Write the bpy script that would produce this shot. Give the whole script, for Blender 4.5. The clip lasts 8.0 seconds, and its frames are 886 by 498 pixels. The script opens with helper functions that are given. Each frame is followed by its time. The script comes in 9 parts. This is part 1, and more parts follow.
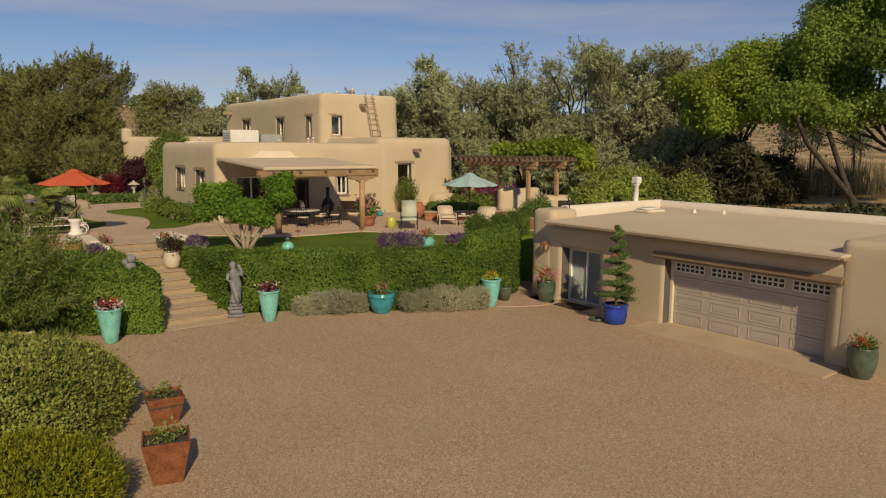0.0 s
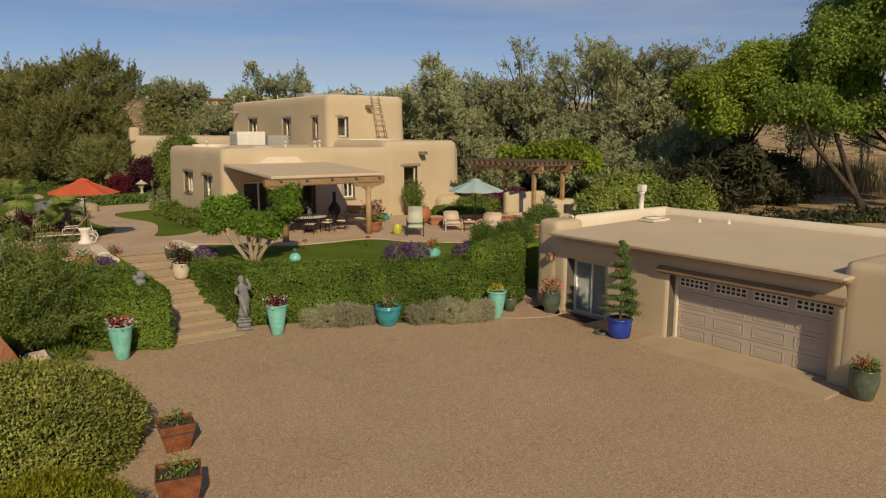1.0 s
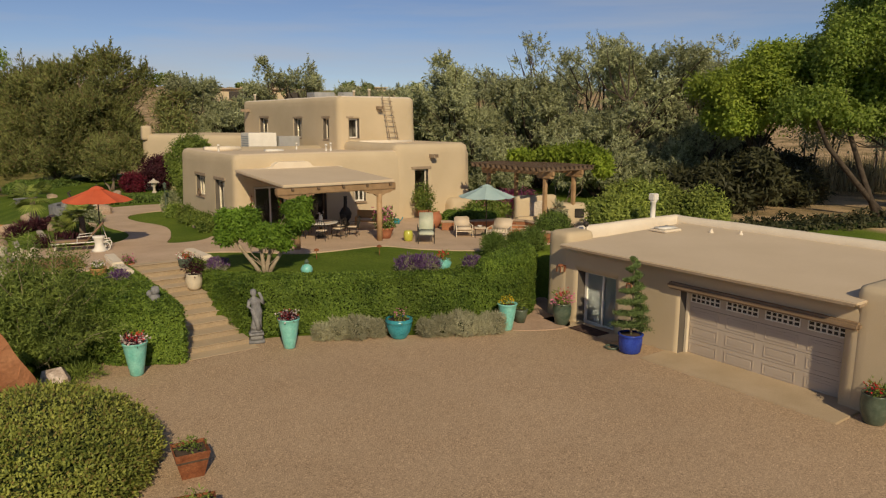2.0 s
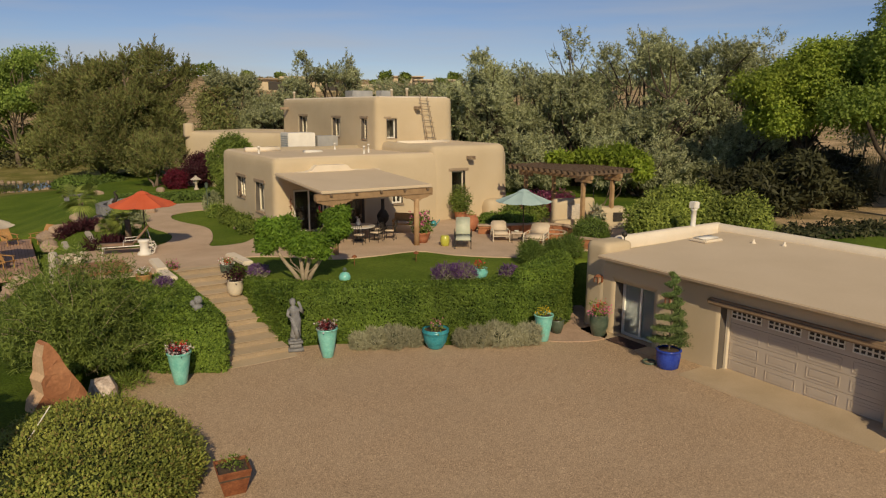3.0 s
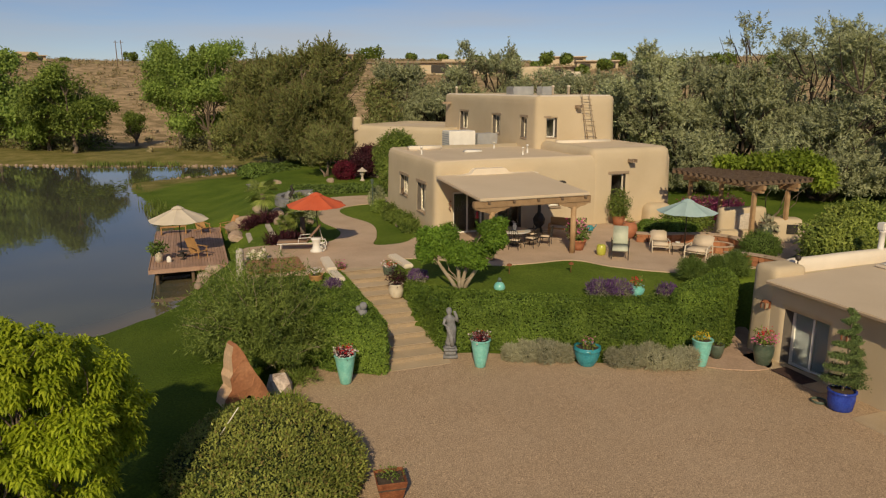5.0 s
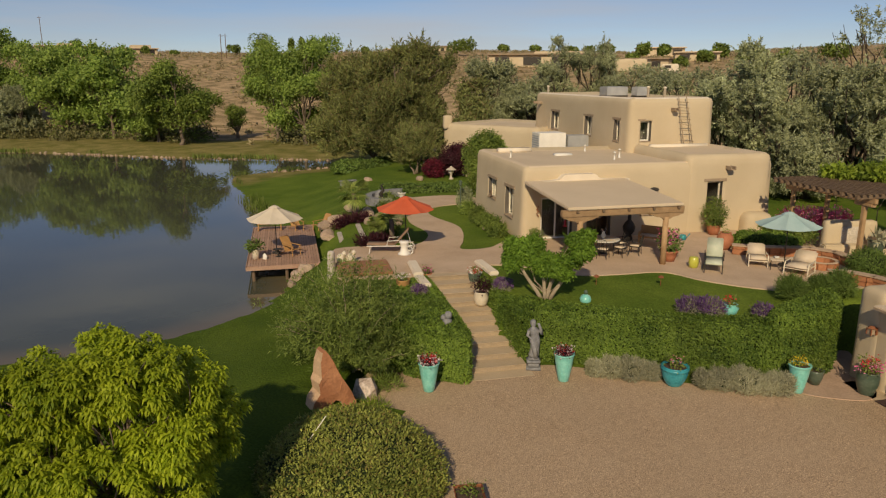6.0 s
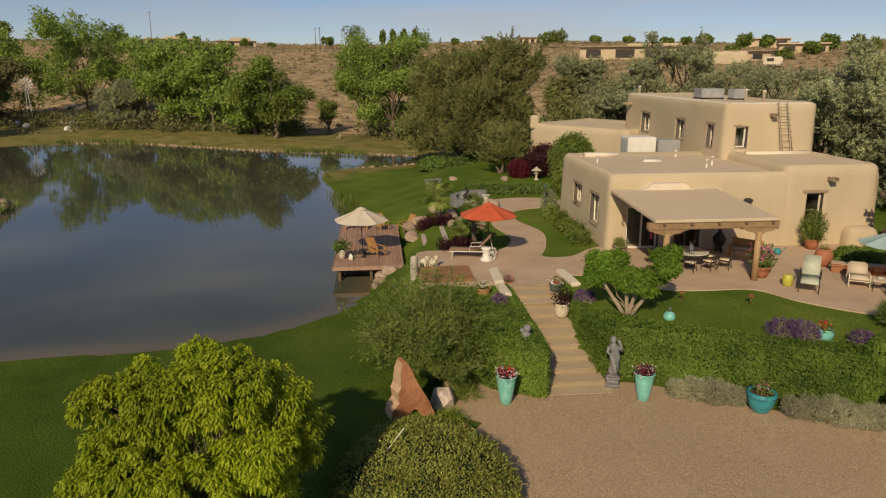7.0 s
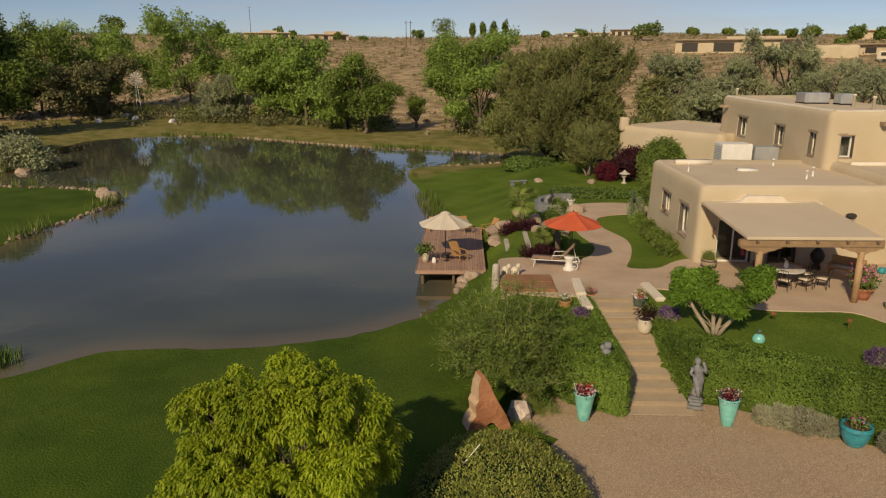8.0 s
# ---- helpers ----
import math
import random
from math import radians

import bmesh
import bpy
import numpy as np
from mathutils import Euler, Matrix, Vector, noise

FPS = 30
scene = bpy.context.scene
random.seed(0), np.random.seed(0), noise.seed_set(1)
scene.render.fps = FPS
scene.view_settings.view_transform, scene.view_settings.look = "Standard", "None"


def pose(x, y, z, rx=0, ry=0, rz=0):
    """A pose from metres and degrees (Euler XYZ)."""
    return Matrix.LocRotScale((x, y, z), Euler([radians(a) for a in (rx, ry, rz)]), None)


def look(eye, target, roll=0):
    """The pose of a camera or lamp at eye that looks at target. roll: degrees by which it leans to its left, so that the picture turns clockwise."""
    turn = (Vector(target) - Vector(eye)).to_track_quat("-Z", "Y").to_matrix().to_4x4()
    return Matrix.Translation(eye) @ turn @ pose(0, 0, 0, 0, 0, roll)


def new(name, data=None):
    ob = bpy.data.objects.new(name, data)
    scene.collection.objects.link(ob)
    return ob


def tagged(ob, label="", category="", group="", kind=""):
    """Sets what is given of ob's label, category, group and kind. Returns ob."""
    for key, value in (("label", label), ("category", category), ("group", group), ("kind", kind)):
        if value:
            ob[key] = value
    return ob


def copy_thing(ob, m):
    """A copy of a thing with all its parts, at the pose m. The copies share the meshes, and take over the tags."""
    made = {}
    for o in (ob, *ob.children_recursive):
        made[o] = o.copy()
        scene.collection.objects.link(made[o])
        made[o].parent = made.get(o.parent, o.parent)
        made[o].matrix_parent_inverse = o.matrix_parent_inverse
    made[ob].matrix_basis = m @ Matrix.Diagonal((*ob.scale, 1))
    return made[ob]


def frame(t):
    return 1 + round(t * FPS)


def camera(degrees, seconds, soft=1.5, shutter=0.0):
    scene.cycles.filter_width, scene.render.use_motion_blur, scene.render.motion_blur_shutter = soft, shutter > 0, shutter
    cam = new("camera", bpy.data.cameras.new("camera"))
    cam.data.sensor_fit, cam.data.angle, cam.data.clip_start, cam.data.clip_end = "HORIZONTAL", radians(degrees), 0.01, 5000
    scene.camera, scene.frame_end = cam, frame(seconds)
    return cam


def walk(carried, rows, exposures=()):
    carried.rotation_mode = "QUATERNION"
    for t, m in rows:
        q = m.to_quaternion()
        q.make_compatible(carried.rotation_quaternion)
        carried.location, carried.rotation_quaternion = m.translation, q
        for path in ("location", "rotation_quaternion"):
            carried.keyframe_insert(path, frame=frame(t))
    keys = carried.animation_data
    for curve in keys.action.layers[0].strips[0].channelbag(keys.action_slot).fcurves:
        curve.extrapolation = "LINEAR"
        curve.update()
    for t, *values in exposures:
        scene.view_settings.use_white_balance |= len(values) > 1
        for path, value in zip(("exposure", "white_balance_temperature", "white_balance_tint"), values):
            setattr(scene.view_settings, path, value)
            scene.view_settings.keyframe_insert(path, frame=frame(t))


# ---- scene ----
cam = camera(64.8, 8.0, soft=1.2)
PATH = [
    (0.0, 0.000, 0.000, 5.740, 81.71, -0.27, 0.01),
    (0.5, 0.005, -0.026, 6.216, 81.18, -0.20, 0.28),
    (1.0, 0.011, -0.057, 6.674, 80.65, -0.16, 0.51),
    (1.5, -0.000, -0.026, 7.132, 80.15, -0.15, 0.78),
    (3.0, -0.075, 0.108, 8.418, 78.61, -0.11, 4.32),
    (3.5, -0.085, 0.052, 8.750, 78.18, -0.03, 6.95),
    (4.0, -0.087, -0.030, 9.065, 77.71, 0.06, 9.84),
    (4.5, -0.139, -0.081, 9.394, 77.31, 0.12, 13.37),
    (6.0, -0.153, -0.049, 10.479, 76.17, 0.13, 24.33),
    (6.5, -0.109, -0.051, 10.879, 75.79, 0.11, 27.89),
    (7.0, -0.068, -0.056, 11.272, 75.43, 0.09, 31.40),
    (7.5, -0.036, -0.071, 11.654, 75.11, 0.07, 34.92),
    (8.0, -0.007, -0.093, 12.030, 74.80, 0.08, 38.45),
]
walk(cam, [(t, pose(*m)) for t, *m in PATH], exposures=[(0.0, 0.10, 7450, 8), (8.0, 0.12, 7450, 8)])

# ---- world and sun ----
world = bpy.data.worlds.new("world")
scene.world = world
world.use_nodes = True
wn = world.node_tree.nodes
sky = wn.new("ShaderNodeTexSky")
sky.sky_type, sky.sun_disc = "NISHITA", False
sky.sun_elevation, sky.sun_rotation = radians(32.0), radians(165.5)
sky.altitude = 1700
sky.air_density, sky.dust_density, sky.ozone_density = 1.0, 0.15, 4.5
wn["Background"].inputs["Strength"].default_value = 0.090
# thin streaks of high cloud
wl = world.node_tree.links
wtc, wmap, wno, wra, wmix = (wn.new(n) for n in ("ShaderNodeTexCoord", "ShaderNodeMapping", "ShaderNodeTexNoise", "ShaderNodeValToRGB", "ShaderNodeMix"))
wmap.inputs["Scale"].default_value = (1.0, 1.6, 11.0)
wmap.inputs["Rotation"].default_value = (radians(3), radians(4), 0)
wno.inputs["Scale"].default_value, wno.inputs["Detail"].default_value, wno.inputs["Roughness"].default_value = 1.3, 7, 0.55
wra.color_ramp.elements[0].position, wra.color_ramp.elements[1].position = 0.45, 0.72
wra.color_ramp.elements[1].color = (0.62, 0.62, 0.62, 1)
wmix.data_type = "RGBA"
wl.new(wtc.outputs["Generated"], wmap.inputs["Vector"])
wl.new(wmap.outputs["Vector"], wno.inputs["Vector"])
wl.new(wno.outputs["Fac"], wra.inputs["Fac"])
wl.new(wra.outputs["Color"], wmix.inputs["Factor"])
wtint = wn.new("ShaderNodeMix")
wtint.data_type, wtint.blend_type = "RGBA", "MULTIPLY"
wtint.inputs["Factor"].default_value = 1.0
wtint.inputs["B"].default_value = (0.70, 0.67, 0.77, 1)
wl.new(sky.outputs["Color"], wtint.inputs["A"])
wl.new(wtint.outputs["Result"], wmix.inputs["A"])
wmix.inputs["B"].default_value = (4.4, 4.6, 5.3, 1)
wl.new(wmix.outputs["Result"], wn["Background"].inputs["Color"])

sun = new("sun", bpy.data.lights.new("sun", "SUN"))
sun.data.energy, sun.data.angle, sun.data.color = 3.1, radians(0.9), (1.0, 0.87, 0.67)
sun.matrix_world = look((9.28, -35.88, 23.16), (0, 0, 0))

# ---- material helpers ----
def rgba(c):
    return (c[0], c[1], c[2], 1.0)


def surface(name, a, b, scale=2.0, rough=0.85, bump=0.2, fine=60.0, grain=0.25, metal=0.0, vary=0.0, spec=0.3, stretch=(1, 1, 1), dist=0.02, local=False):
    """A surface of two tones: broad blotches from a to b, fine grain and relief; vary: differences from piece to piece."""
    m = bpy.data.materials.new(name)
    m.use_nodes = True
    nt = m.node_tree
    N, L = nt.nodes, nt.links
    p = N["Principled BSDF"]
    if local:
        tc = N.new("ShaderNodeTexCoord")
        src = tc.outputs["Object"]
    else:
        src = N.new("ShaderNodeNewGeometry").outputs["Position"]
    mp = N.new("ShaderNodeMapping")
    mp.inputs["Scale"].default_value = stretch
    L.new(src, mp.inputs["Vector"])
    n1, n2 = N.new("ShaderNodeTexNoise"), N.new("ShaderNodeTexNoise")
    n1.inputs["Scale"].default_value, n1.inputs["Detail"].default_value = scale, 6
    n2.inputs["Scale"].default_value, n2.inputs["Detail"].default_value = fine, 3
    L.new(mp.outputs["Vector"], n1.inputs["Vector"])
    L.new(mp.outputs["Vector"], n2.inputs["Vector"])
    r1 = N.new("ShaderNodeMapRange")
    r1.inputs["From Min"].default_value, r1.inputs["From Max"].default_value = 0.3, 0.7
    L.new(n1.outputs["Fac"], r1.inputs["Value"])
    mix = N.new("ShaderNodeMix")
    mix.data_type = "RGBA"
    mix.inputs["A"].default_value, mix.inputs["B"].default_value = rgba(a), rgba(b)
    L.new(r1.outputs["Result"], mix.inputs["Factor"])
    r2 = N.new("ShaderNodeMapRange")
    r2.inputs["From Min"].default_value, r2.inputs["From Max"].default_value = 0.25, 0.75
    r2.inputs["To Min"].default_value, r2.inputs["To Max"].default_value = 1 - grain, 1 + grain
    L.new(n2.outputs["Fac"], r2.inputs["Value"])
    hsv = N.new("ShaderNodeHueSaturation")
    L.new(mix.outputs["Result"], hsv.inputs["Color"])
    if vary:
        oi = N.new("ShaderNodeObjectInfo")
        r3 = N.new("ShaderNodeMapRange")
        r3.inputs["To Min"].default_value, r3.inputs["To Max"].default_value = 1 - vary, 1 + vary
        L.new(oi.outputs["Random"], r3.inputs["Value"])
        mu = N.new("ShaderNodeMath")
        mu.operation = "MULTIPLY"
        L.new(r2.outputs["Result"], mu.inputs[0])
        L.new(r3.outputs["Result"], mu.inputs[1])
        L.new(mu.outputs[0], hsv.inputs["Value"])
    else:
        L.new(r2.outputs["Result"], hsv.inputs["Value"])
    L.new(hsv.outputs["Color"], p.inputs["Base Color"])
    p.inputs["Roughness"].default_value, p.inputs["Metallic"].default_value = rough, metal
    p.inputs["Specular IOR Level"].default_value = spec
    if bump:
        bp = N.new("ShaderNodeBump")
        bp.inputs["Strength"].default_value, bp.inputs["Distance"].default_value = bump, dist
        L.new(n2.outputs["Fac"], bp.inputs["Height"])
        L.new(bp.outputs["Normal"], p.inputs["Normal"])
    return m


def foliage(name, a, b, through_light=0.3, rough=0.6, dead=None):
    """Leaves from tone a to tone b, leaf by leaf, with light shining through."""
    m = bpy.data.materials.new(name)
    m.use_nodes = True
    nt = m.node_tree
    N, L = nt.nodes, nt.links
    p = N["Principled BSDF"]
    g = N.new("ShaderNodeNewGeometry")
    no = N.new("ShaderNodeTexNoise")
    no.inputs["Scale"].default_value, no.inputs["Detail"].default_value = 0.9, 4
    L.new(g.outputs["Position"], no.inputs["Vector"])
    ad = N.new("ShaderNodeMath")
    ad.operation = "MULTIPLY_ADD"
    ad.inputs[1].default_value = 0.55
    L.new(g.outputs["Random Per Island"], ad.inputs[0])
    L.new(no.outputs["Fac"], ad.inputs[2])
    r = N.new("ShaderNodeMapRange")
    r.inputs["From Min"].default_value, r.inputs["From Max"].default_value = 0.38, 1.08
    L.new(ad.outputs[0], r.inputs["Value"])
    mix = N.new("ShaderNodeMix")
    mix.data_type = "RGBA"
    mix.inputs["A"].default_value, mix.inputs["B"].default_value = rgba(a), rgba(b)
    L.new(r.outputs["Result"], mix.inputs["Factor"])
    col = mix.outputs["Result"]
    if dead:
        gt = N.new("ShaderNodeMath")
        gt.operation = "GREATER_THAN"
        gt.inputs[1].default_value = 0.86
        L.new(g.outputs["Random Per Island"], gt.inputs[0])
        m2 = N.new("ShaderNodeMix")
        m2.data_type = "RGBA"
        L.new(gt.outputs[0], m2.inputs["Factor"])
        L.new(col, m2.inputs["A"])
        m2.inputs["B"].default_value = rgba(dead)
        col = m2.outputs["Result"]
    big, rb, oi, ro, mu, hs = (N.new(n) for n in ("ShaderNodeTexNoise", "ShaderNodeMapRange", "ShaderNodeObjectInfo", "ShaderNodeMapRange", "ShaderNodeMath", "ShaderNodeHueSaturation"))
    big.inputs["Scale"].default_value, big.inputs["Detail"].default_value = 0.33, 2
    rb.inputs["From Min"].default_value, rb.inputs["From Max"].default_value = 0.35, 0.65
    rb.inputs["To Min"].default_value, rb.inputs["To Max"].default_value = 0.8, 1.22
    ro.inputs["To Min"].default_value, ro.inputs["To Max"].default_value = 0.88, 1.12
    mu.operation = "MULTIPLY"
    L.new(g.outputs["Position"], big.inputs["Vector"])
    L.new(big.outputs["Fac"], rb.inputs["Value"])
    L.new(oi.outputs["Random"], ro.inputs["Value"])
    L.new(rb.outputs["Result"], mu.inputs[0])
    L.new(ro.outputs["Result"], mu.inputs[1])
    L.new(mu.outputs[0], hs.inputs["Value"])
    L.new(col, hs.inputs["Color"])
    col = hs.outputs["Color"]
    L.new(col, p.inputs["Base Color"])
    p.inputs["Roughness"].default_value, p.inputs["Specular IOR Level"].default_value = rough, 0.25
    tr = N.new("ShaderNodeBsdfTranslucent")
    L.new(col, tr.inputs["Color"])
    ms = N.new("ShaderNodeMixShader")
    ms.inputs["Fac"].default_value = through_light
    L.new(p.outputs["BSDF"], ms.inputs[1])
    L.new(tr.outputs["BSDF"], ms.inputs[2])
    L.new(ms.outputs["Shader"], N["Material Output"].inputs["Surface"])
    return m


def gravel():
    """Crushed stone: chips of several tones, with broad worn and dusty areas."""
    m = surface("gravel", (0.44, 0.325, 0.216), (0.505, 0.376, 0.254), 0.16, 0.95, 0.0, 50, 0.14, spec=0.1)
    N, L = m.node_tree.nodes, m.node_tree.links
    p = N["Principled BSDF"]
    geo = N.new("ShaderNodeNewGeometry")
    vo, vo2, no = N.new("ShaderNodeTexVoronoi"), N.new("ShaderNodeTexVoronoi"), N.new("ShaderNodeTexNoise")
    vo.inputs["Scale"].default_value, vo2.inputs["Scale"].default_value = 40, 15
    no.inputs["Scale"].default_value, no.inputs["Detail"].default_value = 0.6, 5
    for n_ in (vo, vo2, no):
        L.new(geo.outputs["Position"], n_.inputs["Vector"])
    ramp = N.new("ShaderNodeValToRGB")
    e = ramp.color_ramp.elements
    e[0].color, e[1].color = (0.40, 0.37, 0.36, 1), (1.6, 1.58, 1.55, 1)
    e.new(0.35).color = (0.85, 0.80, 0.76, 1)
    e.new(0.72).color = (1.1, 1.05, 1.0, 1)
    L.new(vo.outputs["Color"], ramp.inputs["Fac"])
    src = p.inputs["Base Color"].links[0].from_socket
    mul = N.new("ShaderNodeMix")
    mul.data_type, mul.blend_type = "RGBA", "MULTIPLY"
    worn = N.new("ShaderNodeMapRange")
    worn.inputs["From Min"].default_value, worn.inputs["From Max"].default_value = 0.38, 0.62
    worn.inputs["To Min"].default_value, worn.inputs["To Max"].default_value = 0.72, 1.0
    L.new(no.outputs["Fac"], worn.inputs["Value"])
    L.new(worn.outputs["Result"], mul.inputs["Factor"])
    L.new(src, mul.inputs["A"])
    L.new(ramp.outputs["Color"], mul.inputs["B"])
    L.new(mul.outputs["Result"], p.inputs["Base Color"])
    bp = N.new("ShaderNodeBump")
    bp.inputs["Strength"].default_value, bp.inputs["Distance"].default_value = 0.5, 0.02
    L.new(vo.outputs["Distance"], bp.inputs["Height"])
    L.new(bp.outputs["Normal"], p.inputs["Normal"])
    return m


# ---- materials ----
M_STUCCO = surface("stucco", (0.53, 0.422, 0.28), (0.59, 0.478, 0.326), 0.5, 0.95, 0.35, 45, 0.06, spec=0.15)
M_ROOF = surface("roof_coating", (0.60, 0.475, 0.33), (0.66, 0.53, 0.38), 0.35, 0.9, 0.25, 30, 0.06, spec=0.2)
M_ROOF_PALE = surface("pale_coating", (0.70, 0.60, 0.465), (0.78, 0.68, 0.54), 1.0, 0.9, 0.2, 30, 0.06)
M_DARKWOOD = surface("weathered_timber", (0.13, 0.085, 0.055), (0.20, 0.135, 0.085), 3.0, 0.8, 0.3, 30, 0.25)
M_LINTEL = surface("grey_timber", (0.29, 0.215, 0.145), (0.38, 0.285, 0.195), 3.0, 0.8, 0.3, 30, 0.25)
M_FRAME = surface("tan_paint", (0.66, 0.57, 0.43), (0.72, 0.63, 0.49), 2, 0.6, 0.05, 30, 0.05)
M_WHITE = surface("white_paint", (0.72, 0.68, 0.60), (0.80, 0.76, 0.68), 2, 0.6, 0.1, 40, 0.06)
M_METAL = surface("grey_metal", (0.45, 0.45, 0.44), (0.55, 0.55, 0.53), 2, 0.45, 0.05, 30, 0.06, metal=0.5)
M_DARKMETAL = surface("dark_metal", (0.04, 0.035, 0.03), (0.07, 0.06, 0.05), 6, 0.55, 0.1, 60, 0.15, metal=0.4)
M_DOOR = surface("garage_door_paint", (0.47, 0.395, 0.32), (0.52, 0.44, 0.36), 0.8, 0.6, 0.05, 40, 0.04)
M_GRAVEL = gravel()
M_PAVING = surface("sandstone_paving", (0.44, 0.32, 0.22), (0.54, 0.40, 0.285), 0.7, 0.9, 0.35, 25, 0.14, spec=0.15, vary=0.08)
M_STEP = surface("tan_concrete", (0.44, 0.335, 0.215), (0.52, 0.40, 0.27), 0.9, 0.9, 0.3, 25, 0.12, vary=0.07)
M_RISER = surface("brown_flagstone", (0.34, 0.257, 0.166), (0.40, 0.31, 0.21), 1.6, 0.9, 0.4, 20, 0.16, vary=0.08)
M_REDSTONE = surface("red_sandstone", (0.36, 0.145, 0.07), (0.48, 0.22, 0.11), 1.4, 0.9, 0.6, 12, 0.18, vary=0.12)
M_PALESTONE = surface("pale_stone", (0.42, 0.36, 0.29), (0.58, 0.51, 0.42), 1.8, 0.9, 0.6, 14, 0.2, vary=0.15)
M_DECK = surface("deck_board", (0.36, 0.215, 0.145), (0.45, 0.285, 0.20), 1.5, 0.75, 0.2, 18, 0.15, vary=0.12)
M_DARKBARK = surface("dark_bark", (0.05, 0.036, 0.026), (0.10, 0.075, 0.055), 3, 0.95, 0.8, 14, 0.35)
# brown porch timber, darkened to carry the shade under the roof edge
M_PORCHBEAM = surface("shaded_brown_timber", (0.27, 0.17, 0.09), (0.36, 0.23, 0.125), 3.0, 0.7, 0.3, 30, 0.16)
M_PORCHWOOD = surface("honey_timber", (0.36, 0.22, 0.11), (0.47, 0.30, 0.16), 3.0, 0.7, 0.3, 30, 0.16)
M_CURTAIN = surface("grey_blind", (0.40, 0.40, 0.39), (0.47, 0.47, 0.46), 1.5, 0.9, 0.1, 30, 0.06)
M_ENTRY = surface("pink_flagstone", (0.40, 0.27, 0.185), (0.48, 0.33, 0.235), 1.4, 0.9, 0.5, 12, 0.14)
M_BARK = surface("bark", (0.13, 0.095, 0.07), (0.22, 0.17, 0.125), 3, 0.95, 0.8, 14, 0.35)
M_PALEBARK = surface("pale_bark", (0.31, 0.24, 0.16), (0.42, 0.34, 0.235), 3, 0.9, 0.5, 16, 0.2)
# dark tone of the cut openings, standing for the shade indoors
M_INSIDE = surface("indoor_shade", (0.10, 0.085, 0.07), (0.14, 0.12, 0.10), 1, 0.9, 0.0, 20, 0.1)
M_TURQ = surface("turquoise_glaze", (0.15, 0.50, 0.43), (0.27, 0.62, 0.53), 5, 0.28, 0.12, 18, 0.14, spec=0.5)
M_TEAL = surface("teal_glaze", (0.02, 0.22, 0.27), (0.05, 0.32, 0.36), 4, 0.22, 0.1, 16, 0.15, spec=0.5)
M_BLUE = surface("cobalt_glaze", (0.012, 0.035, 0.28), (0.03, 0.075, 0.42), 4, 0.2, 0.1, 16, 0.15, spec=0.5)
M_GREENPOT = surface("green_glaze", (0.055, 0.085, 0.06), (0.11, 0.14, 0.10), 5, 0.3, 0.1, 16, 0.2, spec=0.5)
M_CREAMPOT = surface("cream_glaze", (0.62, 0.53, 0.40), (0.70, 0.61, 0.47), 3, 0.45, 0.1, 16, 0.08)
M_TERRA = surface("terracotta", (0.34, 0.12, 0.06), (0.45, 0.185, 0.10), 4, 0.85, 0.2, 20, 0.15)
M_RUST = surface("rusted_steel", (0.16, 0.05, 0.022), (0.29, 0.11, 0.05), 5, 0.85, 0.3, 25, 0.3)
M_STATUE = surface("grey_cast_stone", (0.17, 0.17, 0.175), (0.29, 0.285, 0.28), 5, 0.95, 0.5, 25, 0.2)
M_SOIL = surface("soil", (0.06, 0.042, 0.03), (0.10, 0.07, 0.05), 5, 1.0, 0.6, 30, 0.3)
M_ORANGE = surface("orange_canvas", (0.56, 0.10, 0.04), (0.62, 0.125, 0.055), 1.5, 0.9, 0.1, 60, 0.05)
M_TEALCLOTH = surface("pale_teal_canvas", (0.33, 0.46, 0.44), (0.41, 0.53, 0.50), 1.5, 0.9, 0.1, 60, 0.05)
M_CREAMCLOTH = surface("cream_canvas", (0.60, 0.51, 0.38), (0.68, 0.58, 0.45), 1.5, 0.9, 0.1, 60, 0.05)
M_CUSHION = surface("beige_cushion", (0.60, 0.48, 0.35), (0.68, 0.56, 0.42), 2, 0.95, 0.2, 60, 0.06)
M_TEAK = surface("teak", (0.38, 0.20, 0.075), (0.50, 0.28, 0.11), 3, 0.7, 0.2, 30, 0.2)
M_RUG = surface("door_mat", (0.05, 0.03, 0.025), (0.09, 0.05, 0.04), 8, 1.0, 0.6, 60, 0.3)
M_FLAT_ROCK = surface("boulder", (0.30, 0.21, 0.15), (0.45, 0.34, 0.25), 1.6, 0.95, 0.7, 12, 0.25, vary=0.18)

L_IVY = foliage("ivy", (0.05, 0.10, 0.015), (0.215, 0.31, 0.05), 0.24)
L_BUSH = foliage("evergreen_shrub_leaf", (0.09, 0.125, 0.022), (0.35, 0.365, 0.085), 0.2, dead=(0.20, 0.16, 0.05))
L_GOLD = foliage("gold_shrub_leaf", (0.12, 0.14, 0.01), (0.34, 0.33, 0.025), 0.25)
L_BRIGHT = foliage("fresh_leaf", (0.16, 0.24, 0.012), (0.47, 0.54, 0.04), 0.38)
L_SUNLEAF = foliage("sunny_cottonwood_leaf", (0.13, 0.21, 0.038), (0.40, 0.50, 0.11), 0.48)
L_PHOTINIA = foliage("photinia_leaf", (0.10, 0.15, 0.03), (0.42, 0.48, 0.11), 0.35)
# far leaves, tones lifted to stand for the haze in between
L_FARLEAF = foliage("hazed_cottonwood_leaf", (0.14, 0.225, 0.045), (0.38, 0.49, 0.115), 0.42)
L_LIME = foliage("lime_leaf", (0.15, 0.23, 0.025), (0.40, 0.50, 0.07), 0.45)
L_ASH = foliage("ash_leaf", (0.15, 0.225, 0.032), (0.42, 0.50, 0.085), 0.45)
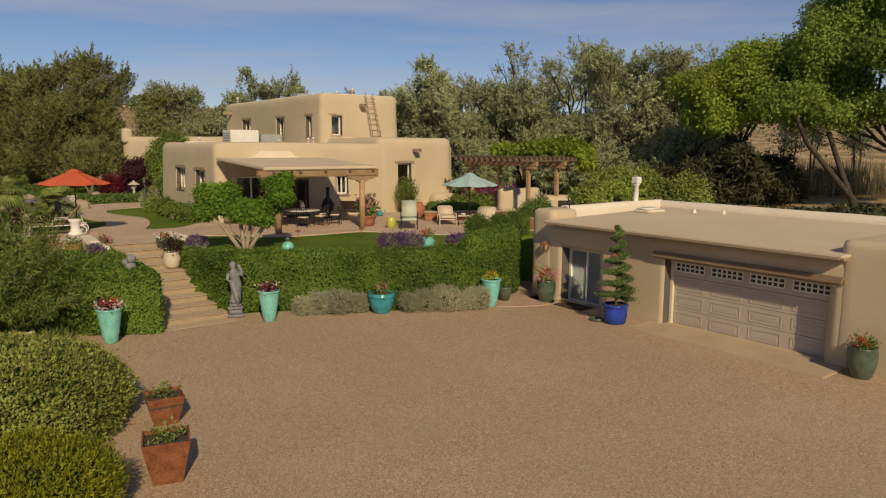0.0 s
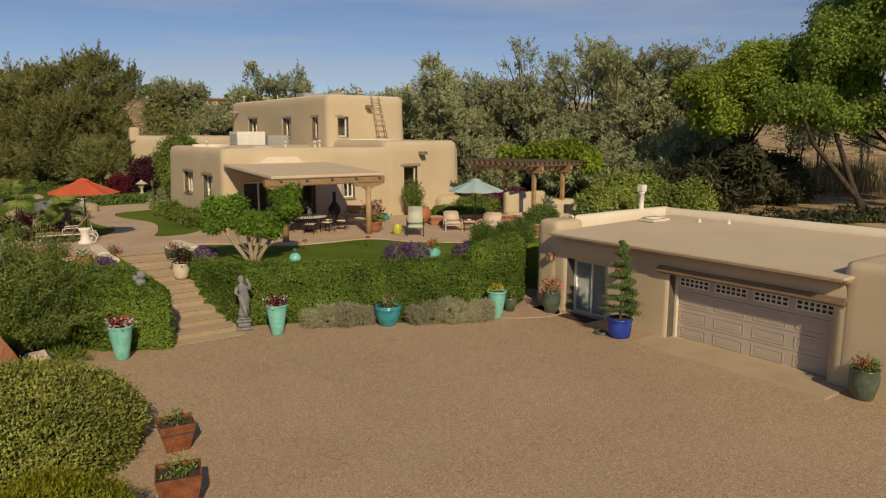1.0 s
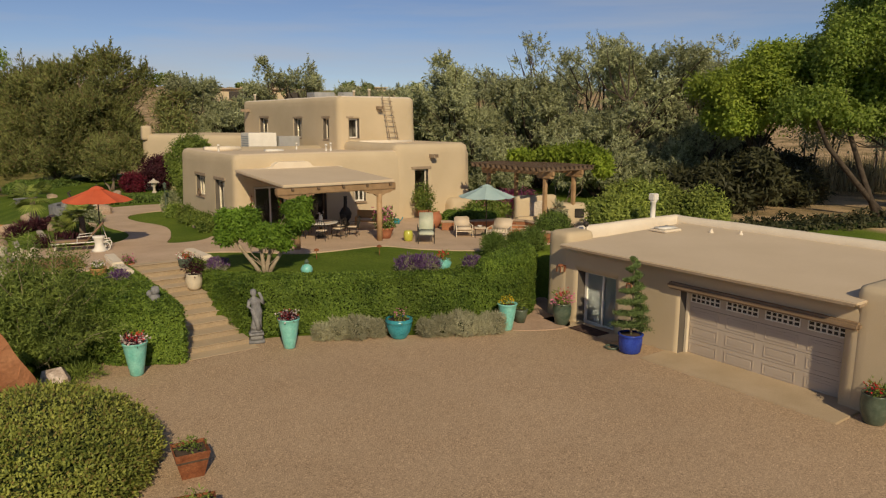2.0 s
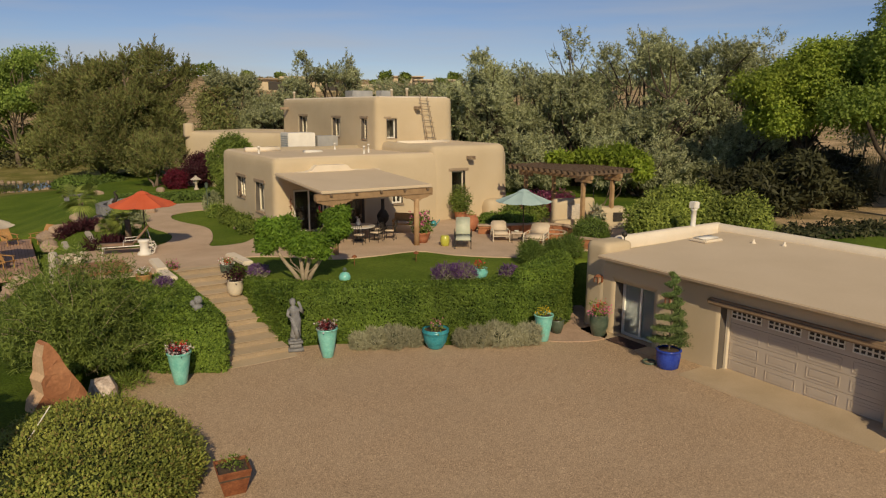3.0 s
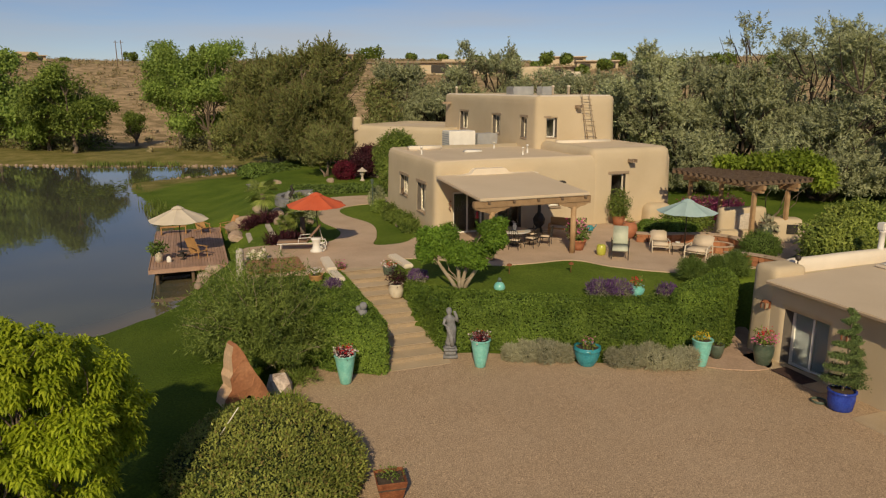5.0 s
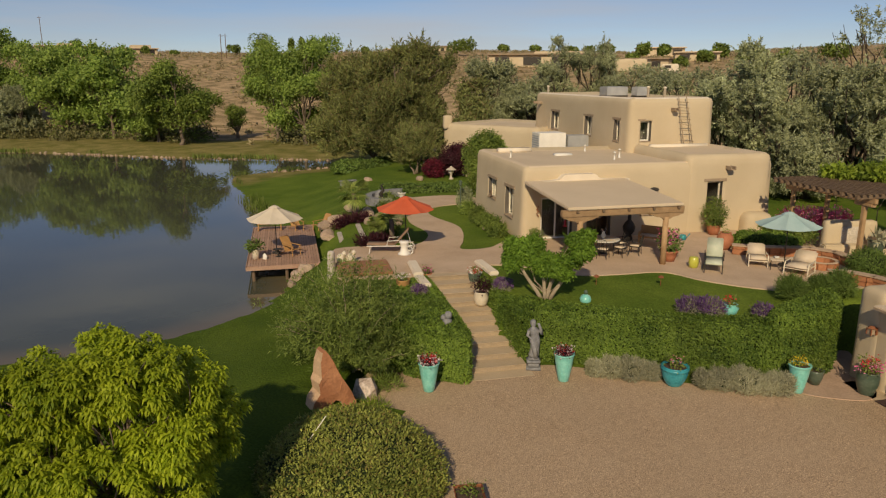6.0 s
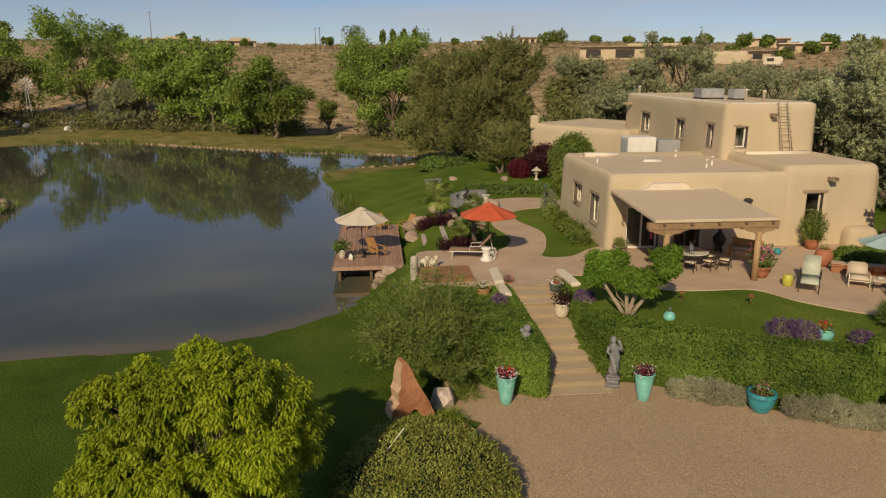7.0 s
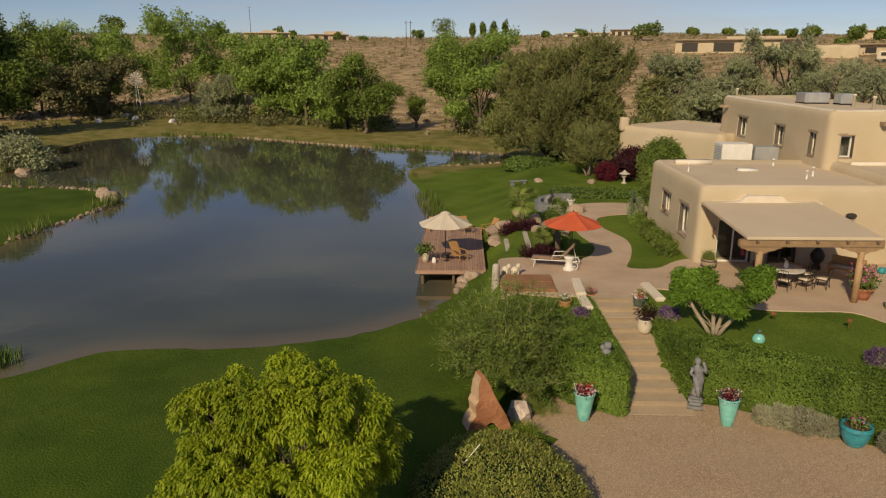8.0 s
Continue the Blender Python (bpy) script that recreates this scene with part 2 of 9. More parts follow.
L_PALM = foliage("palm_frond", (0.12, 0.165, 0.035), (0.30, 0.35, 0.085), 0.3)
L_OLIVE = foliage("grey_olive_leaf", (0.165, 0.19, 0.085), (0.50, 0.52, 0.30), 0.32)
L_JUNIPER = foliage("juniper_needle", (0.10, 0.122, 0.037), (0.33, 0.345, 0.12), 0.25, dead=(0.23, 0.175, 0.08))
# needle tones darkened to hold the shade of the understorey
L_SHADED = foliage("shaded_needle", (0.028, 0.031, 0.014), (0.08, 0.08, 0.034), 0.1)
L_BROWNBRUSH = foliage("brown_brush", (0.08, 0.085, 0.032), (0.21, 0.195, 0.085), 0.15)
L_SHRUB = foliage("shrub_leaf", (0.06, 0.105, 0.018), (0.26, 0.33, 0.07), 0.3)
L_MULBERRY = foliage("wisteria_leaf", (0.085, 0.17, 0.02), (0.22, 0.36, 0.045), 0.35)
L_LAV = foliage("silver_sage_leaf", (0.22, 0.22, 0.135), (0.45, 0.43, 0.29), 0.2)
L_REDLEAF = foliage("barberry_leaf", (0.06, 0.008, 0.015), (0.20, 0.02, 0.04), 0.25)
L_MAROON = foliage("plum_leaf", (0.025, 0.008, 0.012), (0.075, 0.018, 0.025), 0.2)
L_GRASS = foliage("ornamental_grass", (0.07, 0.125, 0.025), (0.19, 0.27, 0.06), 0.3)
L_REED = foliage("reed", (0.08, 0.12, 0.02), (0.20, 0.25, 0.06), 0.3)
L_DRY = foliage("desert_scrub", (0.20, 0.165, 0.085), (0.38, 0.31, 0.17), 0.1)
L_WILLOW = foliage("willow_leaf", (0.07, 0.115, 0.02), (0.27, 0.34, 0.08), 0.25)
F_RED = foliage("red_petal", (0.45, 0.012, 0.02), (0.75, 0.05, 0.06), 0.3)
F_PINK = foliage("pink_petal", (0.60, 0.06, 0.22), (0.80, 0.30, 0.45), 0.3)
F_WHITE = foliage("white_petal", (0.70, 0.55, 0.55), (0.85, 0.80, 0.78), 0.3)
F_YELLOW = foliage("yellow_petal", (0.70, 0.42, 0.02), (0.85, 0.60, 0.05), 0.3)
F_PURPLE = foliage("lavender_bloom", (0.1, 0.045, 0.13), (0.22, 0.115, 0.27), 0.25)

M_GLASS = bpy.data.materials.new("window_glass")
M_GLASS.use_nodes = True
gp = M_GLASS.node_tree.nodes["Principled BSDF"]
gp.inputs["Base Color"].default_value = (0.85, 0.92, 0.93, 1)
gp.inputs["Transmission Weight"].default_value, gp.inputs["Roughness"].default_value, gp.inputs["IOR"].default_value = 1.0, 0.03, 1.45

M_WATER = bpy.data.materials.new("pond_water")
M_WATER.use_nodes = True
wp = M_WATER.node_tree.nodes["Principled BSDF"]
wp.inputs["Roughness"].default_value, wp.inputs["IOR"].default_value = 0.02, 1.33
wp.inputs["Specular IOR Level"].default_value = 0.55
wN, wL = M_WATER.node_tree.nodes, M_WATER.node_tree.links
wg, wm, wno1, wb = wN.new("ShaderNodeNewGeometry"), wN.new("ShaderNodeMapping"), wN.new("ShaderNodeTexNoise"), wN.new("ShaderNodeBump")
wm.inputs["Scale"].default_value = (1.0, 1.0, 1.0)
wno1.inputs["Scale"].default_value, wno1.inputs["Detail"].default_value = 1.3, 4
wb.inputs["Strength"].default_value, wb.inputs["Distance"].default_value = 0.06, 0.05
wL.new(wg.outputs["Position"], wm.inputs["Vector"])
wL.new(wm.outputs["Vector"], wno1.inputs["Vector"])
wL.new(wno1.outputs["Fac"], wb.inputs["Height"])
wL.new(wb.outputs["Normal"], wp.inputs["Normal"])
# silt shows through where the water is shallow
wat, wsi = wN.new("ShaderNodeAttribute"), wN.new("ShaderNodeMix")
wat.attribute_name, wsi.data_type = "shallow", "RGBA"
wsi.inputs["A"].default_value, wsi.inputs["B"].default_value = (0.072, 0.077, 0.053, 1), (0.17, 0.125, 0.065, 1)
wL.new(wat.outputs["Fac"], wsi.inputs["Factor"])
wL.new(wsi.outputs["Result"], wp.inputs["Base Color"])


# ---- building helpers ----
def mesh_of(name, bm, material, smooth=False):
    me = bpy.data.meshes.new(name)
    bm.normal_update()
    bm.to_mesh(me)
    bm.free()
    for m in material if isinstance(material, (list, tuple)) else (material,):
        me.materials.append(m)
    if smooth:
        me.polygons.foreach_set("use_smooth", [True] * len(me.polygons))
    return me


def part(name, bm, material, parent=None, label="", smooth=False):
    ob = new(name, mesh_of(name, bm, material, smooth))
    ob.parent = parent
    return tagged(ob, label)


def thing(name, x, y, z, turn, label, category, group="", kind=""):
    """An Empty at the base of a thing, which parents its parts."""
    ob = new(name)
    ob.empty_display_size = 0.1
    ob.matrix_basis = pose(x, y, z, 0, 0, turn)
    return tagged(ob, label, category, group, kind)


def bm_box(x0, x1, y0, y1, z0, z1, bevel=0.0, bm=None, m=None):
    own = bm is None
    bm = bmesh.new() if own else bm
    r = bmesh.ops.create_cube(bm, size=1.0)
    vs = r["verts"]
    for v in vs:
        v.co = Vector((x0 + (v.co.x + 0.5) * (x1 - x0), y0 + (v.co.y + 0.5) * (y1 - y0), z0 + (v.co.z + 0.5) * (z1 - z0)))
    if bevel:
        es = list({e for v in vs for e in v.link_edges})
        out = bmesh.ops.bevel(bm, geom=es, offset=bevel, segments=2, affect="EDGES")
        vs = list({v for f in out["faces"] for v in f.verts} | {v for v in vs if v.is_valid})
    if m is not None:
        bmesh.ops.transform(bm, matrix=m, verts=[v for v in vs if v.is_valid])
    return bm


def bm_tube(points, radii, sides=8, bm=None, cap=True):
    """A round tube along points, with a radius at each."""
    bm = bm or bmesh.new()
    rings = []
    pts = [Vector(p) for p in points]
    for i, p in enumerate(pts):
        d = (pts[min(i + 1, len(pts) - 1)] - pts[max(i - 1, 0)]).normalized()
        a = d.orthogonal().normalized() if i == 0 else (a - d * a.dot(d)).normalized()
        b = d.cross(a)
        rings.append([bm.verts.new(p + (a * math.cos(2 * math.pi * k / sides) + b * math.sin(2 * math.pi * k / sides)) * radii[i]) for k in range(sides)])
    for r0, r1 in zip(rings, rings[1:]):
        for k in range(sides):
            bm.faces.new((r0[k], r0[(k + 1) % sides], r1[(k + 1) % sides], r1[k]))
    if cap:
        bm.faces.new(rings[0][::-1])
        bm.faces.new(rings[-1])
    return bm


def bm_lathe(profile, sides=24, bm=None, at=(0, 0, 0), ribs=0, rib=0.0):
    """A turned form from (radius, height) pairs."""
    bm = bm or bmesh.new()
    rings = []
    for r, z in profile:
        ring = []
        for k in range(sides):
            a = 2 * math.pi * k / sides
            rr = r * (1 + (rib * math.cos(ribs * a) if ribs else 0))
            ring.append(bm.verts.new((at[0] + rr * math.cos(a), at[1] + rr * math.sin(a), at[2] + z)))
        rings.append(ring)
    for r0, r1 in zip(rings, rings[1:]):
        for k in range(sides):
            bm.faces.new((r0[k], r0[(k + 1) % sides], r1[(k + 1) % sides], r1[k]))
    bm.faces.new(rings[0][::-1])
    bm.faces.new(rings[-1])
    return bm


def bm_rock(seed, sx, sy, sz, rough=0.25, sub=3, flat=0.0):
    bm = bmesh.new()
    bmesh.ops.create_icosphere(bm, subdivisions=sub, radius=1.0)
    off = Vector((seed * 7.3, seed * 3.1, seed * 1.7))
    for v in bm.verts:
        n = noise.noise(v.co * 1.3 + off) + 0.4 * noise.noise(v.co * 3.1 + off)
        v.co *= 1 + rough * n
        v.co = Vector((v.co.x * sx, v.co.y * sy, max(v.co.z, -0.55 + flat) * sz + 0.45 * sz))
    return bm


def smooth_loop(pts, n=6):
    """A closed Catmull-Rom curve through points."""
    out = []
    k = len(pts)
    for i in range(k):
        p0, p1, p2, p3 = (np.array(pts[(i + j - 1) % k], float) for j in range(4))
        for s in range(n):
            t = s / n
            out.append(0.5 * (2 * p1 + (p2 - p0) * t + (2 * p0 - 5 * p1 + 4 * p2 - p3) * t * t + (3 * p1 - p0 - 3 * p2 + p3) * t ** 3))
    return [tuple(p) for p in out]


def bm_slab(loop, top, thick, bm=None):
    """A flat slab with that outline."""
    bm = bm or bmesh.new()
    f = bm.faces.new([bm.verts.new((p[0], p[1], top)) for p in loop])
    f.normal_update()
    if f.normal.z < 0:
        f.normal_flip()
    g = bmesh.ops.extrude_face_region(bm, geom=[f])
    for v in g["geom"]:
        if isinstance(v, bmesh.types.BMVert):
            v.co.z -= thick
    bmesh.ops.recalc_face_normals(bm, faces=bm.faces)
    bmesh.ops.triangulate(bm, faces=[q for q in bm.faces if len(q.verts) > 4])
    return bm


def quads(name, verts, material, per=4):
    """One mesh of separate quads from an array of corners."""
    me = bpy.data.meshes.new(name)
    n = len(verts) // per
    me.vertices.add(len(verts))
    me.vertices.foreach_set("co", np.asarray(verts, np.float32).ravel())
    me.loops.add(len(verts))
    me.loops.foreach_set("vertex_index", np.arange(len(verts), dtype=np.int32))
    me.polygons.add(n)
    me.polygons.foreach_set("loop_start", np.arange(0, len(verts), per, dtype=np.int32))
    me.update(calc_edges=True)
    me.materials.append(material)
    return me


def unit(a):
    return a / np.maximum(np.linalg.norm(a, axis=1, keepdims=True), 1e-9)


def leaf_quads(rng, pts, out, length, width, droop=0.3, outward=0.6, spread=0.9, corners=4):
    """Kite-shaped leaves at pts, leaning along out, hanging by droop; three corners for leaves far off."""
    n = len(pts)
    way = unit(rng.normal(size=(n, 3)) * spread + out * outward + np.array([0, 0, -droop]))
    side = unit(np.cross(way, out + np.array([0, 0, 0.25]) + rng.normal(size=(n, 3)) * 0.42))
    l = (length * rng.uniform(0.7, 1.3, n))[:, None]
    w = (width * rng.uniform(0.7, 1.3, n))[:, None]
    nrm = np.cross(way, side)
    a = pts
    if corners == 3:
        return np.stack([pts + side * w * 0.55, pts - side * w * 0.55, pts + way * l], 1).reshape(-1, 3)
    b = pts + way * l * 0.45 + side * w * 0.5 + nrm * w * 0.15
    c = pts + way * l
    d = pts + way * l * 0.45 - side * w * 0.5 + nrm * w * 0.15
    return np.stack([a, b, c, d], 1).reshape(-1, 3)


def lobe_points(rng, lobes, clumps, per, clump, shell=0.5, flatten=1.0, puffs=0, puff=(0.32, 0.52)):
    """Leaf places and outward ways in clumps over ellipsoid lobes (x, y, z, rx, ry, rz); puffs: smaller lobes on each, with gaps between."""
    lobes = np.array(lobes, float)
    if puffs:
        own = np.repeat(np.arange(len(lobes)), puffs)
        w = unit(rng.normal(size=(len(own), 3)))
        w[:, 2] = np.where(w[:, 2] < -0.3, -w[:, 2], w[:, 2])
        s = rng.uniform(*puff, len(own))[:, None]
        lobes = np.hstack([lobes[own, :3] + w * lobes[own, 3:] * rng.uniform(0.55, 0.85, (len(own), 1)), lobes[own, 3:] * s])
    area = (lobes[:, 3] * lobes[:, 4] * lobes[:, 5]) ** (2 / 3)
    pick = rng.choice(len(lobes), clumps, p=area / area.sum())
    way = unit(rng.normal(size=(clumps, 3)))
    rad = rng.uniform(shell, 1.0, clumps) ** 0.7
    c = lobes[pick, :3] + way * lobes[pick, 3:] * rad[:, None]
    sz = clump * rng.uniform(0.6, 1.4, clumps)
    off = np.clip(rng.normal(size=(clumps, per, 3)), -1.5, 1.5) * sz[:, None, None] * np.array([1, 1, flatten])
    pts = (c[:, None] + off).reshape(-1, 3)
    out = unit(unit(off.reshape(-1, 3)) * 0.6 + np.repeat(unit(way / lobes[pick, 3:]), per, 0))
    return pts, out


def limb(rng, a, b, r0, r1, bend=0.12, steps=6):
    a, b = np.array(a, float), np.array(b, float)
    ln = np.linalg.norm(b - a)
    off = rng.normal(size=3) * bend * ln
    pts = [a + (b - a) * t + off * math.sin(math.pi * t) + rng.normal(size=3) * 0.02 * ln * (0 < t < 1) for t in np.linspace(0, 1, steps)]
    return [tuple(p) for p in pts], [r0 + (r1 - r0) * t for t in np.linspace(0, 1, steps)]


# ---- the lie of the land ----
ORIGIN, TURN_DEG = (-11.6, 35.3), 36.87
HM = pose(ORIGIN[0], ORIGIN[1], 0, 0, 0, TURN_DEG)


def at(u, v):
    """World place of a point in the house's own axes: u along its front, v into its depth."""
    return (ORIGIN[0] + 0.8 * u - 0.6 * v, ORIGIN[1] + 0.6 * u + 0.8 * v)


TERRACE_Z, WATER_Z = 1.9, 0.15
POND = smooth_loop([(-20.9, 27.6), (-20.3, 23.5), (-21.4, 19.5), (-24, 16), (-28, 12.4), (-29, 8), (-34, 3), (-42, 4), (-46.5, 9.5), (-50.8, 16.7),
                    (-54.3, 22.5), (-58.4, 28.6), (-62, 30.5), (-68, 30), (-76, 26), (-84, 29), (-95, 37), (-108.5, 51.5), (-98, 65), (-70, 69.5), (-57, 73.5),
                    (-50, 75), (-46, 72), (-47, 67), (-51.3, 60), (-48.5, 55), (-44, 51), (-39, 46.5), (-32.5, 40.5), (-27, 36), (-24, 31)], 5)
TERRACE = [(6.5, 30.5), (3.3, 30.2), (1.6, 28.3), (-0.6, 26.0), (-3.7, 25.3), (-6.6, 25.0), (-7.6, 25.2), at(-3.9, -10.5), at(-3.9, -5.5), at(-6.2, -5.5), at(-6.2, -10.8),
           (-11.5, 22.0), (-13.5, 22.5), (-15.5, 24.2), (-18.0, 26.2), (-19.7, 28.9), (-20.6, 32), (-23.5, 37), (-26, 43), (-29, 50), (-33, 58), (-38, 70), (-30, 85),
           (20, 90), (45, 70), (30, 45), (14, 33)]


def loop_distance(loop, x, y):
    """Distance to a closed outline, negative inside."""
    a = np.array(loop, float)
    b = np.roll(a, -1, 0)
    best = np.full(x.shape, 1e9)
    inside = np.zeros(x.shape, bool)
    for (ax, ay), (bx, by) in zip(a, b):
        dx, dy = bx - ax, by - ay
        t = np.clip(((x - ax) * dx + (y - ay) * dy) / (dx * dx + dy * dy + 1e-12), 0, 1)
        best = np.minimum(best, np.hypot(x - ax - t * dx, y - ay - t * dy))
        cross = (ay > y) != (by > y)
        inside ^= cross & (x < (bx - ax) * (y - ay) / (by - ay + 1e-12) + ax)
    return np.where(inside, -best, best)


def ease(a, b, x):
    t = np.clip((x - a) / (b - a), 0, 1)
    return t * t * (3 - 2 * t)


def land(x, y):
    """Height of the ground."""
    x, y = np.asarray(x, float), np.asarray(y, float)
    dp = loop_distance(POND, x, y)
    r = np.hypot(x, y)
    low = np.where(dp > 0, WATER_Z + 0.02 + 0.55 * ease(0, 9, dp), WATER_Z - 1.2 * ease(0, 5, -dp))
    # court and the yard south of it lie at nought
    court = np.maximum(ease(-11.5, -9.5, x) * ease(60, 30, y), ease(-13.4, -12.4, x) * ease(17.0, 18.4, y) * ease(24, 22, y))
    low = np.where(dp > 0, low * (1 - court) + (-0.06) * court, low)
    dt = loop_distance(TERRACE, x, y)
    wide = 0.35 + (6.0 - 3.6 * ease(38, 32, y)) * ease(-15.0, -20.0, x) + 10 * ease(12, 20, x)
    fall = np.clip(dt / wide, 0, 1)
    fall = ease(0, 1, fall) + (np.sqrt(fall) - ease(0, 1, fall)) * ease(-14.5, -17.0, x) * ease(38, 32, y)
    z = TERRACE_Z + (low - TERRACE_Z) * fall
    # the ground falls away under the deck
    du, dv = (x - ORIGIN[0]) * 0.8 + (y - ORIGIN[1]) * 0.6, (y - ORIGIN[1]) * 0.8 - (x - ORIGIN[0]) * 0.6
    under = ease(-15.2, -14.8, du) * ease(-10.0, -10.55, du) * ease(0.2, 0.75, dv) * ease(11.9, 11.3, dv)
    z = z + under * (np.minimum(z, 0.6) - z)
    z = np.where(dp < 0, np.minimum(z, low), z)
    far_side = ease(0.95, 1.7, -x / np.maximum(y, 1.0))
    r0 = 118 + 57 * far_side
    hill = np.clip((r - r0) * 0.10, 0, 17) * ease(r0 - 8, r0 + 50, r) + np.clip((r - 290) * 0.045, 0, 7.5)
    hill = hill * (1 + 0.05 * np.sin(x * 0.021 + y * 0.013) + 0.04 * np.sin(y * 0.034 - x * 0.027)) * (1 - ease(650, 1500, r))
    back = ease(-40, 20, y + 0.35 * np.abs(x))
    return z + hill * back


def steps_of(spans):
    out = []
    for a, b, s in spans:
        out += list(np.arange(a, b, s))
    return np.array(out + [spans[-1][1]])


gx = steps_of([(-2800, -700, 300), (-700, -240, 23), (-240, -110, 5), (-110, -52, 1.6), (-52, -28, 0.8), (-28, 8, 0.45), (8, 40, 1.6), (40, 120, 8), (120, 700, 50), (700, 2800, 300)])
gy = steps_of([(-2800, -400, 300), (-400, -20, 20), (-20, 5, 1.2), (5, 36, 0.45), (36, 80, 1.0), (80, 120, 2.0), (120, 300, 6), (300, 720, 20), (720, 2900, 300)])
GX, GY = np.meshgrid(gx, gy)
GZ = land(GX, GY)
ground_mesh = bpy.data.meshes.new("ground")
nx, ny = len(gx), len(gy)
idx = np.arange(nx * ny).reshape(ny, nx)
corner = np.stack([idx[:-1, :-1], idx[:-1, 1:], idx[1:, 1:], idx[1:, :-1]], -1).reshape(-1, 4)
ground_mesh.vertices.add(nx * ny)
ground_mesh.vertices.foreach_set("co", np.stack([GX, GY, GZ], -1).astype(np.float32).ravel())
ground_mesh.loops.add(corner.size)
ground_mesh.loops.foreach_set("vertex_index", corner.astype(np.int32).ravel())
ground_mesh.polygons.add(len(corner))
ground_mesh.polygons.foreach_set("loop_start", np.arange(0, corner.size, 4, dtype=np.int32))
ground_mesh.polygons.foreach_set("use_smooth", np.ones(len(corner), bool))
ground_mesh.update(calc_edges=True)
# how dry the turf is, and where bare desert soil takes over
GR = np.hypot(GX, GY)
GP = loop_distance(POND, GX, GY)
far_bank = ease(55, 75, GY - 0.25 * GX) * ease(-38, -50, GX) + ease(-88, -98, GX)
dry = np.clip(far_bank, 0, 1)
FS = ease(0.95, 1.7, -GX / np.maximum(GY, 1.0))
soil = np.clip(ease(17, 27, GP - 16 * FS) * np.clip(far_bank, 0, 1) + ease(112, 130, GR - 48 * FS) + ease(13, 20, GX) * ease(34, 42, GY) + ease(66, 84, GY - 0.6 * np.abs(GX + 20)), 0, 1)
# tree shade over the low banks of the pond, painted in as darker grass
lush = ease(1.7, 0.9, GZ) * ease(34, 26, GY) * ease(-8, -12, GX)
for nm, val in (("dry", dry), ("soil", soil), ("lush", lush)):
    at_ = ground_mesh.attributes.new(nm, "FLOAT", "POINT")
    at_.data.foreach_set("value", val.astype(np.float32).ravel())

M_GROUND = bpy.data.materials.new("turf_and_soil")
M_GROUND.use_nodes = True
N, L = M_GROUND.node_tree.nodes, M_GROUND.node_tree.links
gpos = N.new("ShaderNodeNewGeometry").outputs["Position"]


def tone(scale, detail, lo, hi, a, b):
    no, r, mx = N.new("ShaderNodeTexNoise"), N.new("ShaderNodeMapRange"), N.new("ShaderNodeMix")
    no.inputs["Scale"].default_value, no.inputs["Detail"].default_value = scale, detail
    r.inputs["From Min"].default_value, r.inputs["From Max"].default_value = lo, hi
    mx.data_type = "RGBA"
    mx.inputs["A"].default_value, mx.inputs["B"].default_value = rgba(a), rgba(b)
    L.new(gpos, no.inputs["Vector"])
    L.new(no.outputs["Fac"], r.inputs["Value"])
    L.new(r.outputs["Result"], mx.inputs["Factor"])
    return mx.outputs["Result"], no.outputs["Fac"]


def zone(attr, soft_scale, a, b):
    at_n, no, ad, r, mx = (N.new(n) for n in ("ShaderNodeAttribute", "ShaderNodeTexNoise", "ShaderNodeMath", "ShaderNodeMapRange", "ShaderNodeMix"))
    at_n.attribute_name = attr
    no.inputs["Scale"].default_value, no.inputs["Detail"].default_value = soft_scale, 5
    L.new(gpos, no.inputs["Vector"])
    L.new(at_n.outputs["Fac"], ad.inputs[0])
    L.new(no.outputs["Fac"], ad.inputs[1])
    r.inputs["From Min"].default_value, r.inputs["From Max"].default_value = 0.85, 1.15
    L.new(ad.outputs[0], r.inputs["Value"])
    mx.data_type = "RGBA"
    L.new(r.outputs["Result"], mx.inputs["Factor"])
    L.new(a, mx.inputs["A"])
    L.new(b, mx.inputs["B"])
    return mx.outputs["Result"]


lawn_c, lawn_f = tone(0.35, 8, 0.3, 0.7, (0.069, 0.117, 0.0135), (0.132, 0.181, 0.026))
# lawn tone darkened to carry the shade on the banks
lawn_shade_c, _ = tone(0.3, 7, 0.3, 0.7, (0.046, 0.082, 0.009), (0.092, 0.132, 0.017))
dry_c, _ = tone(0.5, 8, 0.35, 0.65, (0.145, 0.14, 0.036), (0.26, 0.215, 0.08))
soil_c, _ = tone(0.33, 9, 0.40, 0.60, (0.25, 0.185, 0.095), (0.49, 0.345, 0.20))
g0 = zone("lush", 0.12, lawn_c, lawn_shade_c)
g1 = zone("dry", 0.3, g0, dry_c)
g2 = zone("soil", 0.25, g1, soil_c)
fine_n, fine_r, fine_h = N.new("ShaderNodeTexNoise"), N.new("ShaderNodeMapRange"), N.new("ShaderNodeHueSaturation")
fine_n.inputs["Scale"].default_value, fine_n.inputs["Detail"].default_value = 14, 4
fine_r.inputs["From Min"].default_value, fine_r.inputs["From Max"].default_value = 0.3, 0.7
fine_r.inputs["To Min"].default_value, fine_r.inputs["To Max"].default_value = 0.7, 1.3
L.new(gpos, fine_n.inputs["Vector"])
L.new(fine_n.outputs["Fac"], fine_r.inputs["Value"])
L.new(fine_r.outputs["Result"], fine_h.inputs["Value"])
L.new(g2, fine_h.inputs["Color"])
gbump = N.new("ShaderNodeBump")
gbump.inputs["Strength"].default_value, gbump.inputs["Distance"].default_value = 0.8, 0.05
